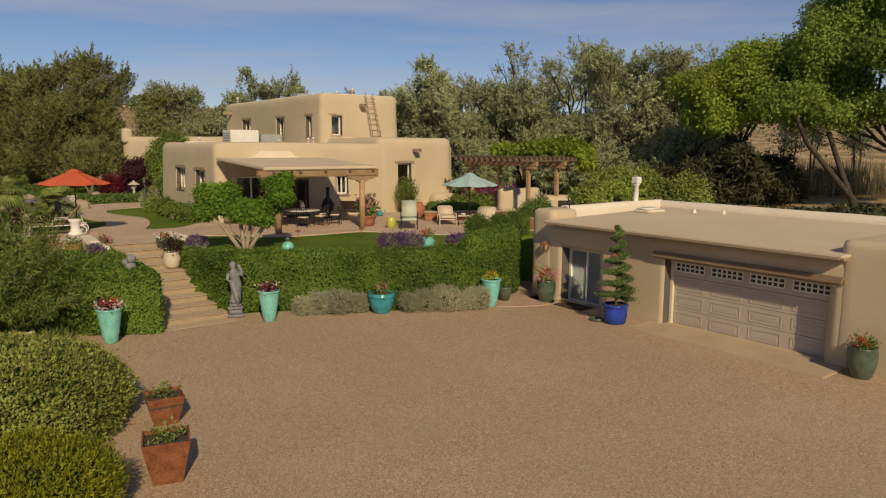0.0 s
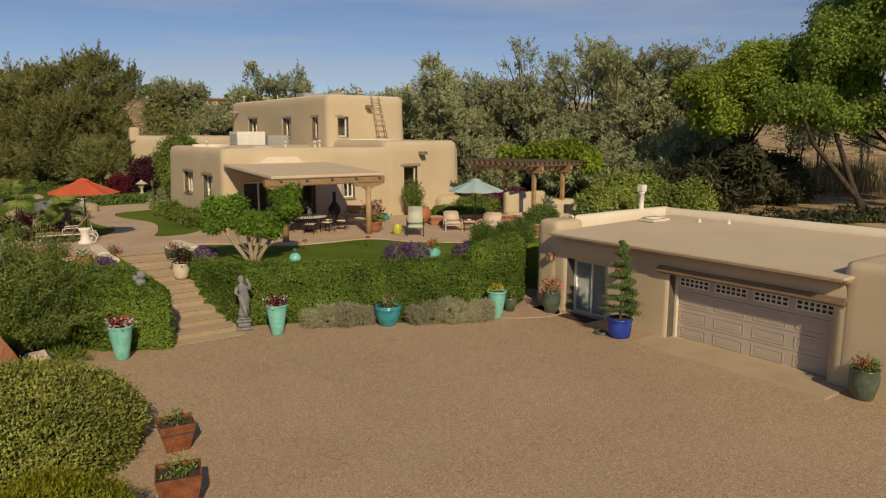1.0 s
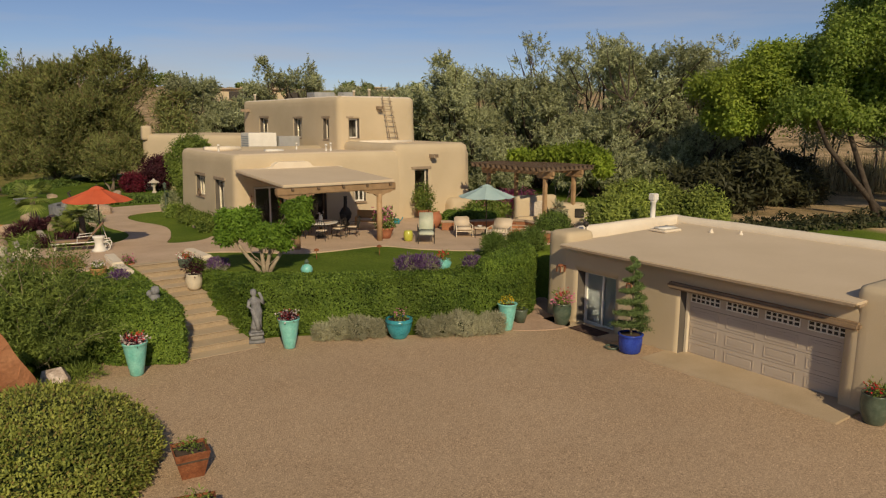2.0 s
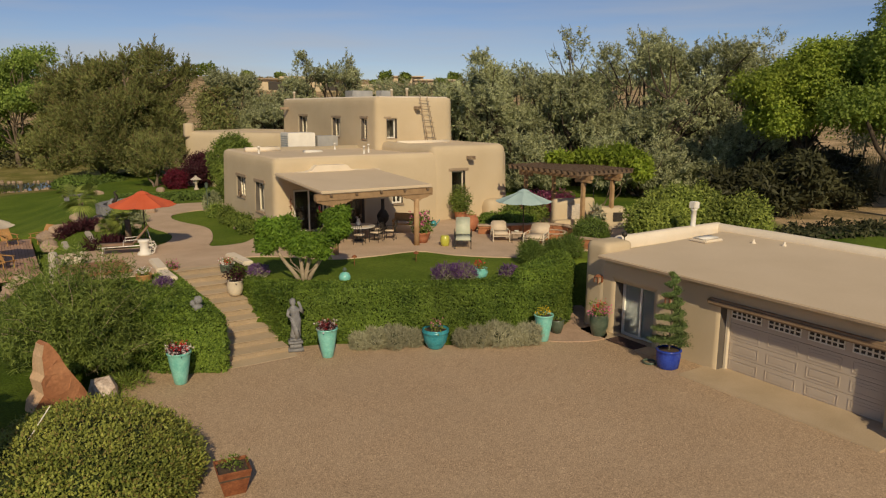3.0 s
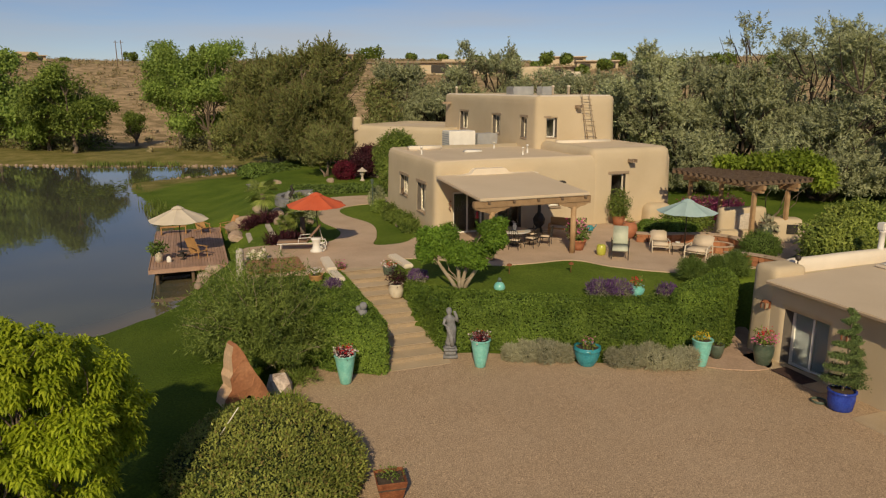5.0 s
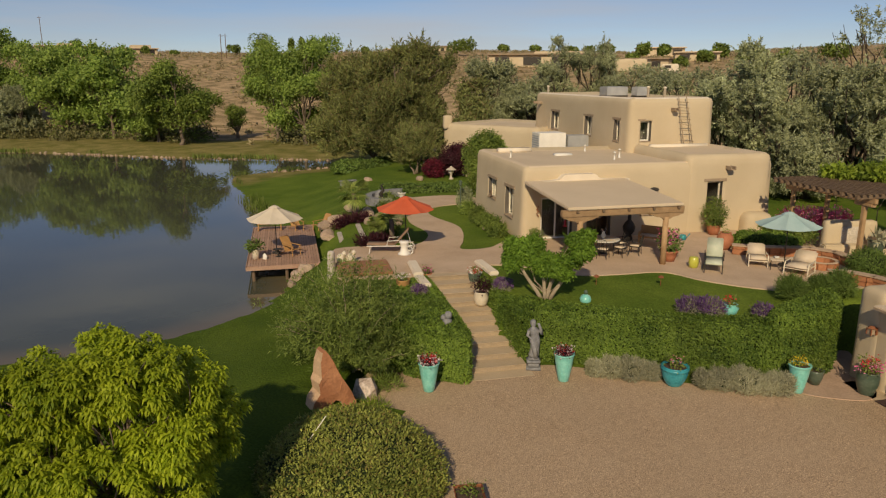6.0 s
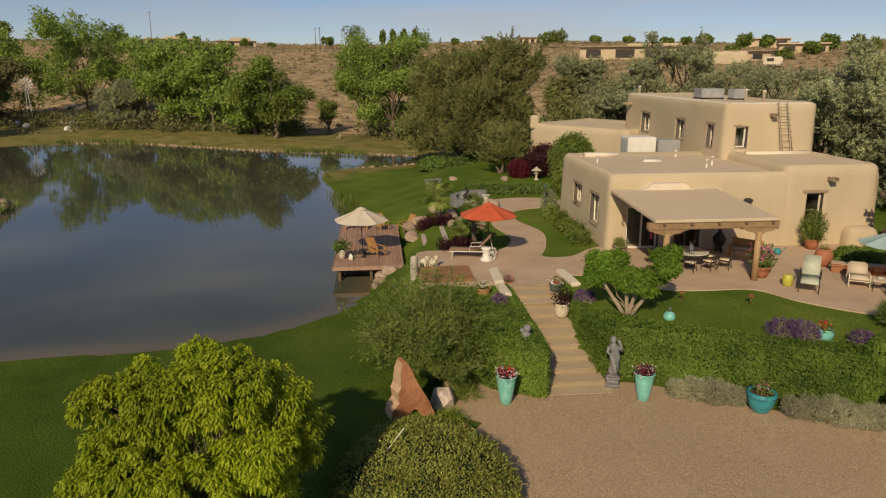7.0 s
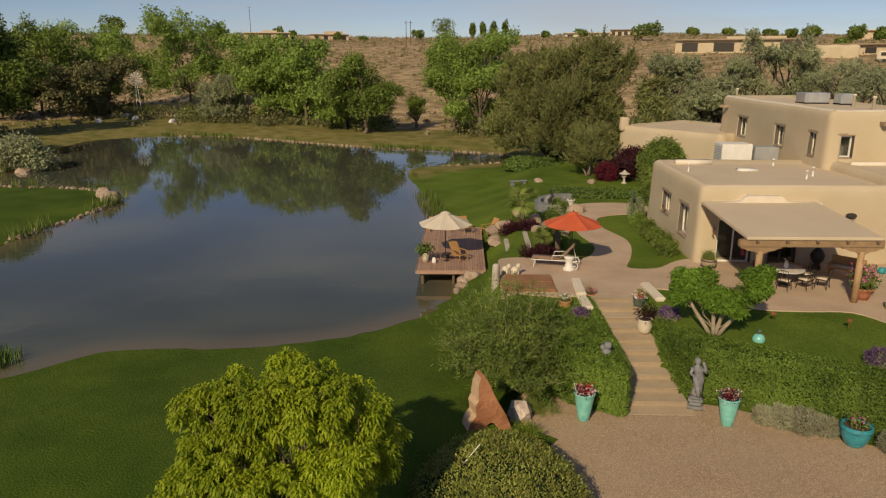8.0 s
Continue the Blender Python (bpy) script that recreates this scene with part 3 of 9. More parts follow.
L.new(fine_n.outputs["Fac"], gbump.inputs["Height"])
gb = N["Principled BSDF"]
gb.inputs["Roughness"].default_value, gb.inputs["Specular IOR Level"].default_value = 0.95, 0.1
L.new(fine_h.outputs["Color"], gb.inputs["Base Color"])
L.new(gbump.outputs["Normal"], gb.inputs["Normal"])
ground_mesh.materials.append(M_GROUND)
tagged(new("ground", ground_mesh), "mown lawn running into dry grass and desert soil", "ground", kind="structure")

# pond
wx, wy = np.arange(-112, -18, 0.9), np.arange(0, 79, 0.9)
WXX, WYY = np.meshgrid(wx, wy)
WD = loop_distance(POND, WXX, WYY)
wid = np.arange(WXX.size).reshape(WXX.shape)
wq = np.stack([wid[:-1, :-1], wid[:-1, 1:], wid[1:, 1:], wid[1:, :-1]], -1).reshape(-1, 4)
wq = wq[WD.ravel()[wq].min(1) < 0.5]
pond_mesh = bpy.data.meshes.new("pond_water")
pond_mesh.from_pydata(np.column_stack([WXX.ravel(), WYY.ravel(), np.full(WXX.size, WATER_Z)]).tolist(), [], wq.tolist())
sh_ = pond_mesh.attributes.new("shallow", "FLOAT", "POINT")
sh_.data.foreach_set("value", (ease(-2.2, -0.2, WD) * 0.7).astype(np.float32).ravel())
pond_mesh.materials.append(M_WATER)
pond_bm = bmesh.new()
pond_bm.from_mesh(pond_mesh)
bmesh.ops.delete(pond_bm, geom=[v for v in pond_bm.verts if not v.link_faces], context="VERTS")
pond_bm.to_mesh(pond_mesh)
pond_bm.free()
tagged(new("pond_water", pond_mesh), "still green-brown pond water mirroring trees and sky", "pond", kind="structure")

# gravel court
COURT = smooth_loop([(-12.3, 20.9), (-9.3, 20.9), (-9.0, 21.6), (-7.4, 23.3), (-5.6, 24.0), (-1.7, 24.2), (1.9, 24.9), (3.9, 25.8), (6, 25), (9, 22), (14, 14), (18, 2), (14, -18), (-6, -18),
                     (-8, 0), (-7.2, 8), (-6.9, 11), (-7.0, 14), (-9.6, 16.4), (-11.3, 17.8), (-12.2, 19.3)], 6)
tagged(part("gravel_court", bm_slab(COURT, 0.0, 0.2), M_GRAVEL), "tan and pink crushed gravel forecourt", "gravel", kind="structure")
# terrace paving, the winding walk and the strip before the house
PATIO = smooth_loop([at(-5.9, -5.7), at(-4.2, -5.7), (-11.2, 29.6), (-9.4, 29.9), (-7.0, 29.6), (-5.4, 30.4), (-3.6, 31.6), (-1.8, 30.9), (0.5, 30.6), (2.6, 31.2), (5.2, 33.5), (7.5, 38), (9.5, 43), (4, 46), (-2, 43.5), (-9, 38), (-11.9, 35.2), (-12.4, 32.8), (-13.6, 31.95),
                     (-14.2, 33.6), (-15.1, 35.7), (-16.2, 37.3), (-18.3, 38.9), (-19.5, 40.3), (-19.9, 41.8), (-19.3, 43.3), (-18.1, 44.6), (-18.6, 46.6), (-20.2, 47.2), (-22.2, 46), (-23.4, 43.6), (-21.6, 41.2), (-19.3, 37.2), (-16.9, 34.8),
                     (-16.1, 32.4), (-16.9, 31.2), (-18.2, 30.6), (-19.5, 29.4), (-18.9, 28.2), (-18.0, 26.9), (-16.3, 25.2), (-14.2, 25.8)], 5)
tagged(part("terrace_paving", bm_slab(PATIO, TERRACE_Z + 0.05, 0.25), M_PAVING), "tan flagstone patio and winding garden walk", "paving", kind="structure")
tagged(part("entry_paving", bm_slab(smooth_loop([(1.7, 25.2), (3.0, 24.9), (4.2, 25.6), (4.0, 28), (3.6, 30.2), (2.6, 30.2), (2.5, 27.8)], 5), 0.03, 0.2), M_ENTRY), "reddish flagstone side entry beside the garage", "paving", kind="structure")


# ---- adobe buildings ----
def adobe(u0, u1, v0, v1, z0, z1, r=0.4, rim=0.0, drop=0.0, batter=0.03, wave=0.03, cell=0.33, seed=0.0):
    """A plastered block with soft rounded edges; rim, drop: a roof that lies lower within its parapet."""
    bm = bmesh.new()
    nu, nv, nz = (max(3, int(round(d / cell))) for d in (u1 - u0, v1 - v0, z1 - z0))

    def face(fn, na, nb):
        g = [[bm.verts.new(fn(i / na, j / nb)) for j in range(nb + 1)] for i in range(na + 1)]
        for i in range(na):
            for j in range(nb):
                bm.faces.new((g[i][j], g[i + 1][j], g[i + 1][j + 1], g[i][j + 1]))
    U_, V_, Z_ = (lambda t: u0 + t * (u1 - u0)), (lambda t: v0 + t * (v1 - v0)), (lambda t: z0 + t * (z1 - z0))
    face(lambda a, b: (U_(a), v0, Z_(b)), nu, nz)
    face(lambda a, b: (U_(1 - a), v1, Z_(b)), nu, nz)
    face(lambda a, b: (u0, V_(1 - a), Z_(b)), nv, nz)
    face(lambda a, b: (u1, V_(a), Z_(b)), nv, nz)
    face(lambda a, b: (U_(a), V_(b), z1), nu, nv)
    face(lambda a, b: (U_(1 - a), V_(b), z0), nu, nv)
    bmesh.ops.remove_doubles(bm, verts=bm.verts, dist=0.001)
    for v in bm.verts:
        p = v.co.copy()
        roof = p.z > z1 - 1e-4
        inset = min(p.x - u0, u1 - p.x, p.y - v0, v1 - p.y)
        q = Vector((min(max(p.x, u0 + r), u1 - r), min(max(p.y, v0 + r), v1 - r), min(p.z, z1 - r)))
        d = p - q
        if d.length > 1e-6:
            p = q + d.normalized() * min(r, d.length) if d.length > r else p
        h = (p.z - z0)
        k = batter * h
        p.x += k * (1 if p.x < (u0 + u1) / 2 else -1) * min(1, abs(p.x - (u0 + u1) / 2) / (0.5 * (u1 - u0)))
        p.y += k * (1 if p.y < (v0 + v1) / 2 else -1) * min(1, abs(p.y - (v0 + v1) / 2) / (0.5 * (v1 - v0)))
        if roof and drop and inset > rim:
            p.z -= drop
        n = noise.noise_vector(p * 0.45 + Vector((seed, 0, 0))) * wave
        if p.z > z0 + 0.01:
            p += n
        v.co = p
    bmesh.ops.recalc_face_normals(bm, faces=bm.faces)
    return bm


def carve(bm, cutters):
    """The mesh of bm with box-shaped openings (x0, x1, y0, y1, z0, z1) cut into it."""
    a = new("carved", mesh_of("carved", bm, M_STUCCO, True))
    cb = bmesh.new()
    for c in cutters:
        bm_box(*c, bm=cb)
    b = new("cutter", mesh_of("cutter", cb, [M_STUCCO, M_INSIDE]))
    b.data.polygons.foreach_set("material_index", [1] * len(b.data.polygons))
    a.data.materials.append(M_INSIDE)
    mod = a.modifiers.new("cut", "BOOLEAN")
    mod.object, mod.operation, mod.solver = b, "DIFFERENCE", "EXACT"
    dg = bpy.context.evaluated_depsgraph_get()
    me = bpy.data.meshes.new_from_object(a.evaluated_get(dg))
    bpy.data.objects.remove(a)
    bpy.data.objects.remove(b)
    out = bmesh.new()
    out.from_mesh(me)
    bpy.data.meshes.remove(me)
    return out


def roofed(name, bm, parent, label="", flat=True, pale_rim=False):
    """A plastered mass whose level top carries roof coating; the cut openings are coloured dark for the shade inside.
    """
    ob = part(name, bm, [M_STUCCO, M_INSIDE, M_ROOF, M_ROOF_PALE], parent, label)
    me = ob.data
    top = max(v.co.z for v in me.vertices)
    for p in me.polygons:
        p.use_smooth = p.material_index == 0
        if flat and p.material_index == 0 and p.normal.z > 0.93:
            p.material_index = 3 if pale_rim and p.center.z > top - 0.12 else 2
    return ob


SOUTH, WEST = 0, -90


def window(parent, u, v, z0, wide, high, turn=SOUTH, name="window", panes=2, lintel=0.25, sill=True, recess=0.18, slide=False, frame_mat=None, lintel_mat=None):
    """A framed window in a wall opening; u, v: the middle of its foot on the wall's face."""
    w = new(name)
    w.parent = parent
    w.empty_display_size = 0.1
    w.matrix_basis = pose(u, v, z0, 0, 0, turn)
    fm = frame_mat or M_FRAME
    t = 0.11 if slide else 0.085
    bm = bmesh.new()
    h = wide / 2
    for x0, x1, za, zb in ((-h, -h + t, 0, high), (h - t, h, 0, high), (-h + t, h - t, 0, t), (-h + t, h - t, high - t, high)):
        bm_box(x0, x1, recess, recess + 0.09, za, zb, 0.008, bm)
    for k in range(1, panes):
        x = -h + wide * k / panes
        bm_box(x - t * 0.45, x + t * 0.45, recess + 0.006, recess + 0.084, t, high - t, 0.006, bm)
    part("window_frame", bm, fm, w)
    for k in range(panes):
        x0, x1 = -h + t + (wide - 2 * t) * k / panes, -h + t + (wide - 2 * t) * (k + 1) / panes
        g = part("pane", bm_box(x0 + 0.02, x1 - 0.02, recess + 0.04, recess + 0.05, t, high - t), M_GLASS, w)
        g.visible_shadow = False
    if slide:
        for s in (-1, 1):
            part("blind", bm_box(min(0.02 * s, s * (h - t)), max(0.02 * s, s * (h - t)), recess + 0.075, recess + 0.088, t, high - t), M_CURTAIN, w, "drawn grey blind")
    if lintel:
        part("lintel", bm_box(-h - lintel, h + lintel, -0.05, recess + 0.02, high + 0.003, high + 0.17, 0.02), lintel_mat or M_LINTEL, w, "weathered wood lintel")
    if sill:
        part("sill", bm_box(-h - 0.05, h + 0.05, -0.09, recess + 0.02, -0.09, -0.003, 0.015), M_LINTEL if not slide else M_STEP, w)
    return w


house = thing("adobe_house", 0, 0, 0, 0, "tan stucco two-storey adobe house with flat roofs and rounded edges", "house")
house.matrix_basis = HM
GZ0 = 1.7
# ground-floor mass to the west, with the porch before it
west = adobe(-0.1, 15.0, -0.62, 9.2, GZ0, 5.95, 0.3, 0.55, 0.18, seed=1.0)
west = carve(west, [(-0.6, 0.9, 4.35, 5.95, 3.35, 4.55), (-0.6, 0.9, 1.15, 2.55, 2.85, 4.5), (0.95, 2.75, -1.3, 0.8, 1.75, 4.25), (6.75, 7.45, -1.3, 0.4, 3.1, 4.2), (3.6, 5.0, -1.3, 0.6, 1.75, 4.0), (10.75, 11.7, -1.3, 1.0, 3.05, 4.8)])
roofed("wall", west, house, "tan stucco ground-floor walls")
east = adobe(9.4, 14.85, -0.65, 8.0, GZ0, 6.3, 0.36, 0.55, 0.12, batter=0.02, seed=2.0)
east = carve(east, [(10.75, 11.7, -1.3, 1.0, 3.05, 4.8)])
roofed("wall", east, house, "tan stucco end wall with one window")
tower = adobe(9.1, 15.1, 5.85, 23.4, 5.2, 9.2, 0.3, 0.5, 0.2, batter=0.02, seed=3.0)
tower = carve(tower, [(9.9, 10.65, 5.4, 6.9, 6.45, 7.75), (8.6, 10.1, 7.35, 8.15, 6.35, 7.75), (8.6, 10.1, 11.6, 12.85, 6.35, 7.75), (8.6, 10.1, 17.8, 19.45, 6.35, 7.8)])
roofed("wall", tower, house, "tan stucco upper storey", pale_rim=True)
wing = adobe(0, 10.5, 0, 9, GZ0, 6.5, 0.4, 0.5, 0.2, seed=4.0)
wing = carve(wing, [(1.6, 2.3, -0.5, 1.0, 2.1, 4.1), (3.6, 4.1, -0.5, 0.8, 4.9, 5.2)])
bmesh.ops.transform(wing, matrix=pose(1.55, 27.1, 0, 0, 0, -53.13), verts=wing.verts)
roofed("wall", wing, house, "tan stucco rear wing", pale_rim=True)
link = adobe(7.5, 15.0, 8.9, 26.6, GZ0, 5.6, 0.4, 0.5, 0.15, seed=5.0)
roofed("wall", link, house, "tan stucco rear walls")
window(house, -0.02, 5.15, 3.38, 1.5, 1.15, WEST, panes=3)
window(house, -0.02, 1.85, 2.88, 1.35, 1.6, WEST, panes=2)
window(house, 11.22, -0.58, 3.08, 0.9, 1.7, SOUTH, panes=1)
window(house, 10.28, 5.95, 6.48, 0.7, 1.25, SOUTH, panes=1, frame_mat=M_WHITE)
window(house, 9.18, 7.75, 6.4, 0.75, 1.33, WEST, panes=2)
window(house, 9.18, 12.22, 6.4, 1.2, 1.33, WEST, panes=2)
window(house, 9.18, 18.6, 6.4, 1.55, 1.38, WEST, panes=2)
window(house, 7.1, -0.58, 3.13, 0.65, 1.05, SOUTH, panes=2, frame_mat=M_WHITE)
window(house, 1.85, -0.58, 1.97, 1.7, 2.25, SOUTH, "patio_door", panes=2, lintel=0, sill=False, frame_mat=M_WHITE)
window(house, 4.3, -0.58, 1.97, 1.3, 2.0, SOUTH, "patio_door", panes=2, lintel=0, sill=False, frame_mat=M_DARKWOOD)
# stepped plaster flashing above the porch roof
flash = bmesh.new()
prof = [(0.55, 5.0), (0.55, 5.17), (1.5, 5.19), (1.85, 5.26), (2.0, 5.42), (2.15, 5.5), (3.75, 5.5), (3.9, 5.42), (4.05, 5.26), (4.4, 5.19), (5.8, 5.17), (5.8, 5.0)]
ff = flash.faces.new([flash.verts.new((x, -0.98, z)) for x, z in prof])
ex = bmesh.ops.extrude_face_region(flash, geom=[ff])
for v in ex["geom"]:
    if isinstance(v, bmesh.types.BMVert):
        v.co.y += 0.5
bmesh.ops.recalc_face_normals(flash, faces=flash.faces)
part("flashing", flash, M_ROOF_PALE, house, "pale stucco stepped flashing above the porch")
# porch
porch = bmesh.new()
vs = [porch.verts.new(c) for c in ((-0.05, -6.7, 4.72), (5.6, -6.7, 4.72), (5.6, -0.7, 5.05), (-0.05, -0.7, 5.05), (-0.05, -6.7, 4.86), (5.6, -6.7, 4.86), (5.6, -0.7, 5.19), (-0.05, -0.7, 5.19))]
for f in ((3, 2, 1, 0), (4, 5, 6, 7), (0, 1, 5, 4), (1, 2, 6, 5), (2, 3, 7, 6), (3, 0, 4, 7)):
    porch.faces.new([vs[i] for i in f])
bmesh.ops.bevel(porch, geom=list(porch.edges), offset=0.03, segments=2, affect="EDGES")
part("porch_roof", porch, M_ROOF, house, "tan coated shed roof of the porch")
for u in np.arange(0.25, 5.5, 0.62):
    bm = bmesh.new()
    q = [bm.verts.new((u + dx, y, z + dz)) for y, z in ((-6.35, 4.585), (-0.75, 4.91)) for dx, dz in ((-0.05, 0), (0.05, 0), (0.05, 0.15), (-0.05, 0.15))]
    for f in ((0, 1, 2, 3), (7, 6, 5, 4), (0, 4, 5, 1), (1, 5, 6, 2), (2, 6, 7, 3), (3, 7, 4, 0)):
        bm.faces.new([q[i] for i in f])
    part("rafter", bm, M_PORCHWOOD, house, "stained wood rafter")
for u in np.arange(0.4, 5.5, 1.24):
    part("rafter_tip", bm_box(u - 0.06, u + 0.06, -6.74, -6.645, 4.6, 4.712, 0.01), M_DARKWOOD, house, "dark rafter tip")
part("porch_beam", bm_box(-0.3, 5.7, -6.64, -6.36, 4.40, 4.715, 0.03), M_PORCHBEAM, house, "stained timber porch beam")
for u in (0.62, 4.85):
    part("porch_post", bm_tube([(u, -6.5, 1.93), (u, -6.5, 4.2)], [0.14, 0.135], 12), M_PORCHWOOD, house, "round timber porch post", True)
    cb = bmesh.new()
    prof = [(x, z + 0.12) for x, z in [(-0.85, 4.28), (-0.85, 4.22), (-0.7, 4.2), (-0.55, 4.12), (-0.3, 4.08), (-0.14, 3.98), (0.14, 3.98), (0.3, 4.08), (0.55, 4.12), (0.7, 4.2), (0.85, 4.22), (0.85, 4.28)]]
    fa = cb.faces.new([cb.verts.new((u + x, -6.59, z)) for x, z in prof])
    ex = bmesh.ops.extrude_face_region(cb, geom=[fa])
    for v in ex["geom"]:
        if isinstance(v, bmesh.types.BMVert):
            v.co.y += 0.22
    bmesh.ops.recalc_face_normals(cb, faces=cb.faces)
    part("corbel", cb, M_PORCHBEAM, house, "carved timber corbel")
# roof spouts, ladder, vents
for u, v, z, tn in ((12.1, 5.9, 8.35, 0), (11.95, -0.6, 5.45, 0), (9.0, 21.9, 8.3, -90)):
    sp = bmesh.new()
    for x0, x1, z0, z1 in ((-0.16, -0.11, 0, 0.2), (0.11, 0.16, 0, 0.2), (-0.11, 0.11, 0, 0.05)):
        bm_box(x0, x1, -0.5, 0.2, z0, z1, 0.01, sp)
    so = part("roof_spout", sp, M_LINTEL, house, "wooden roof drain spout")
    so.matrix_basis = pose(u, v, z, 0, 0, tn)
ladder = thing("wooden_ladder", 0, 0, 0, 0, "rough pole ladder leaning on the upper storey wall", "ladder")
ladder.matrix_basis = HM
for a, b in (((12.72, 5.35, 6.12), (12.3, 5.72, 9.35)), ((13.35, 5.35, 6.12), (12.85, 5.72, 9.3))):
    part("rail", bm_tube([a, b], [0.034, 0.026], 8), M_LINTEL, ladder, smooth=True)
for k in range(8):
    t = 0.1 + 0.11 * k
    a = Vector((12.72, 5.33, 6.12)).lerp(Vector((12.3, 5.7, 9.35)), t)
    b = Vector((13.35, 5.33, 6.12)).lerp(Vector((12.85, 5.7, 9.3)), t)
    d = (b - a).normalized() * 0.1
    part("rung", bm_tube([a - d, b + d], [0.02, 0.02], 6), M_LINTEL, ladder, smooth=True)
for u, v, z, h in ((1.1, 5.2, 5.7, 0.45), (6.6, 2.6, 5.7, 0.45), (7.4, 3.6, 5.7, 0.5), (6.9, 7.5, 5.7, 0.4)):
    part("vent_pipe", bm_lathe([(0.10, 0), (0.10, 0.06), (0.055, 0.08), (0.055, h), (0.08, h), (0.08, h + 0.08), (0.02, h + 0.1)], 12, at=(u, v, z)), M_WHITE, house, "white roof vent pipe", True)
for u, v, z in ((10.0, 22.6, 8.9), (13.6, 12.0, 8.95), (13.2, 9.0, 8.95)):
    part("flue", bm_lathe([(0.09, 0), (0.09, 0.75), (0.12, 0.76), (0.12, 0.85), (0.02, 0.88)], 12, at=(u, v, z)), M_ROOF_PALE, house, "capped flue pipe", True)
part("skylight", bm_box(4.0, 5.1, 5.2, 5.8, 5.6, 5.9, 0.05), M_WHITE, house, "white domed skylight", True)
for u0, u1, v0, v1, z in ((1.2, 3.4, 7.9, 8.5, 6.0), (10.2, 14.2, 4.9, 5.3, 6.32)):
    part("parapet_cap", bm_box(u0, u1, v0, v1, z - 0.3, z + 0.02, 0.05), M_ROOF_PALE, house, "pale coated parapet patch", True)


def air_unit(u, v, z, w, d, h, label):
    a = thing("evaporative_cooler", 0, 0, 0, 0, label, "air cooler", "roof coolers")
    a.matrix_basis = HM @ pose(u, v, z)
    part("casing", bm_box(-w / 2, w / 2, -d / 2, d / 2, 0.1, h, 0.03), M_WHITE if "pale" in label else M_METAL, a)
    part("base_rail", bm_box(-w / 2, w / 2, -d / 2, -d / 2 + 0.08, 0, 0.1), M_DARKMETAL, a)
    part("base_rail", bm_box(-w / 2, w / 2, d / 2 - 0.08, d / 2, 0, 0.1), M_DARKMETAL, a)
    lv = bmesh.new()
    for k in range(7):
        z0 = 0.2 + k * (h - 0.3) / 7
        bm_box(-w / 2 - 0.02, -w / 2 + 0.01, -d / 2 + 0.1, d / 2 - 0.1, z0, z0 + 0.05, 0, lv)
    part("louvre", lv, M_METAL, a)
    return a


air_unit(5.5, 10.4, 5.45, 1.9, 1.5, 1.35, "pale metal evaporative cooler on the lower roof")
air_unit(7.6, 10.8, 5.45, 1.5, 1.2, 1.1, "low galvanised cooling box on the lower roof")
air_unit(12.6, 15.5, 9.0, 1.7, 1.4, 0.75, "grey metal cooler on the upper roof")
air_unit(14.0, 14.0, 9.0, 0.9, 1.0, 0.75, "grey metal cooler on the upper roof")
chim = part("chimney", adobe(1.75, 2.55, 26.5, 27.3, 6.0, 7.15, 0.12, cell=0.25), M_STUCCO, house, "stubby stucco chimney", True)

# ---- garage ----
M_BEAM = surface("brown_stucco", (0.24, 0.165, 0.10), (0.31, 0.215, 0.135), 1.5, 0.9, 0.3, 30, 0.1)
garage = thing("garage", 0, 0, 0, 0, "low tan stucco garage with a flat roof", "garage")
garage.matrix_basis = HM
gb_ = adobe(7.3, 15.2, -31.0, -15.5, -0.3, 2.94, 0.12, batter=0.0, wave=0.02, seed=6.0)
gb_ = carve(gb_, [(6.9, 9.2, -26.8, -21.65, -0.5, 2.2), (6.9, 9.0, -18.95, -17.1, -0.5, 2.06)])
roofed("wall", gb_, garage, "tan stucco garage walls", flat=False)
end_l = adobe(7.26, 8.75, -16.6, -15.42, -0.28, 3.4, 0.2, batter=0.01, cell=0.2, wave=0.02, seed=7.0)
part("parapet", end_l, M_STUCCO, garage, "rounded stucco parapet end", True)
part("parapet", adobe(8.6, 15.3, -15.95, -15.46, 2.7, 3.45, 0.2, batter=0.0, cell=0.22, seed=8.0), M_ROOF_PALE, garage, "pale coated parapet", True)
part("parapet", adobe(14.75, 15.32, -31.0, -15.5, 2.7, 3.42, 0.2, batter=0.0, cell=0.25, seed=9.0), M_ROOF_PALE, garage, "pale coated parapet", True)
part("parapet", adobe(7.27, 15.3, -31.05, -26.98, -0.28, 3.42, 0.16, batter=0.0, cell=0.2, wave=0.015, seed=10.0), M_STUCCO, garage, "rounded stucco parapet", True)
gr = bmesh.new()
q = [gr.verts.new(c) for c in ((6.78, -27.25, 2.965), (6.78, -16.6, 2.965), (14.9, -16.3, 3.02), (14.9, -27.6, 3.02), (6.78, -27.25, 3.04), (6.78, -16.6, 3.04), (14.9, -16.3, 3.16), (14.9, -27.6, 3.16))]
for f in ((3, 2, 1, 0), (4, 5, 6, 7), (0, 1, 5, 4), (1, 2, 6, 5), (2, 3, 7, 6), (3, 0, 4, 7)):
    gr.faces.new([q[i] for i in f])
bmesh.ops.recalc_face_normals(gr, faces=gr.faces)
bmesh.ops.bevel(gr, geom=list(gr.edges), offset=0.025, segments=2, affect="EDGES")
part("roof", gr, M_ROOF, garage, "tan coated flat roof with a shallow eave")
part("fascia", bm_box(6.75, 6.78, -27.2, -16.65, 2.93, 3.0), M_LINTEL, garage, "grey wooden eave board")
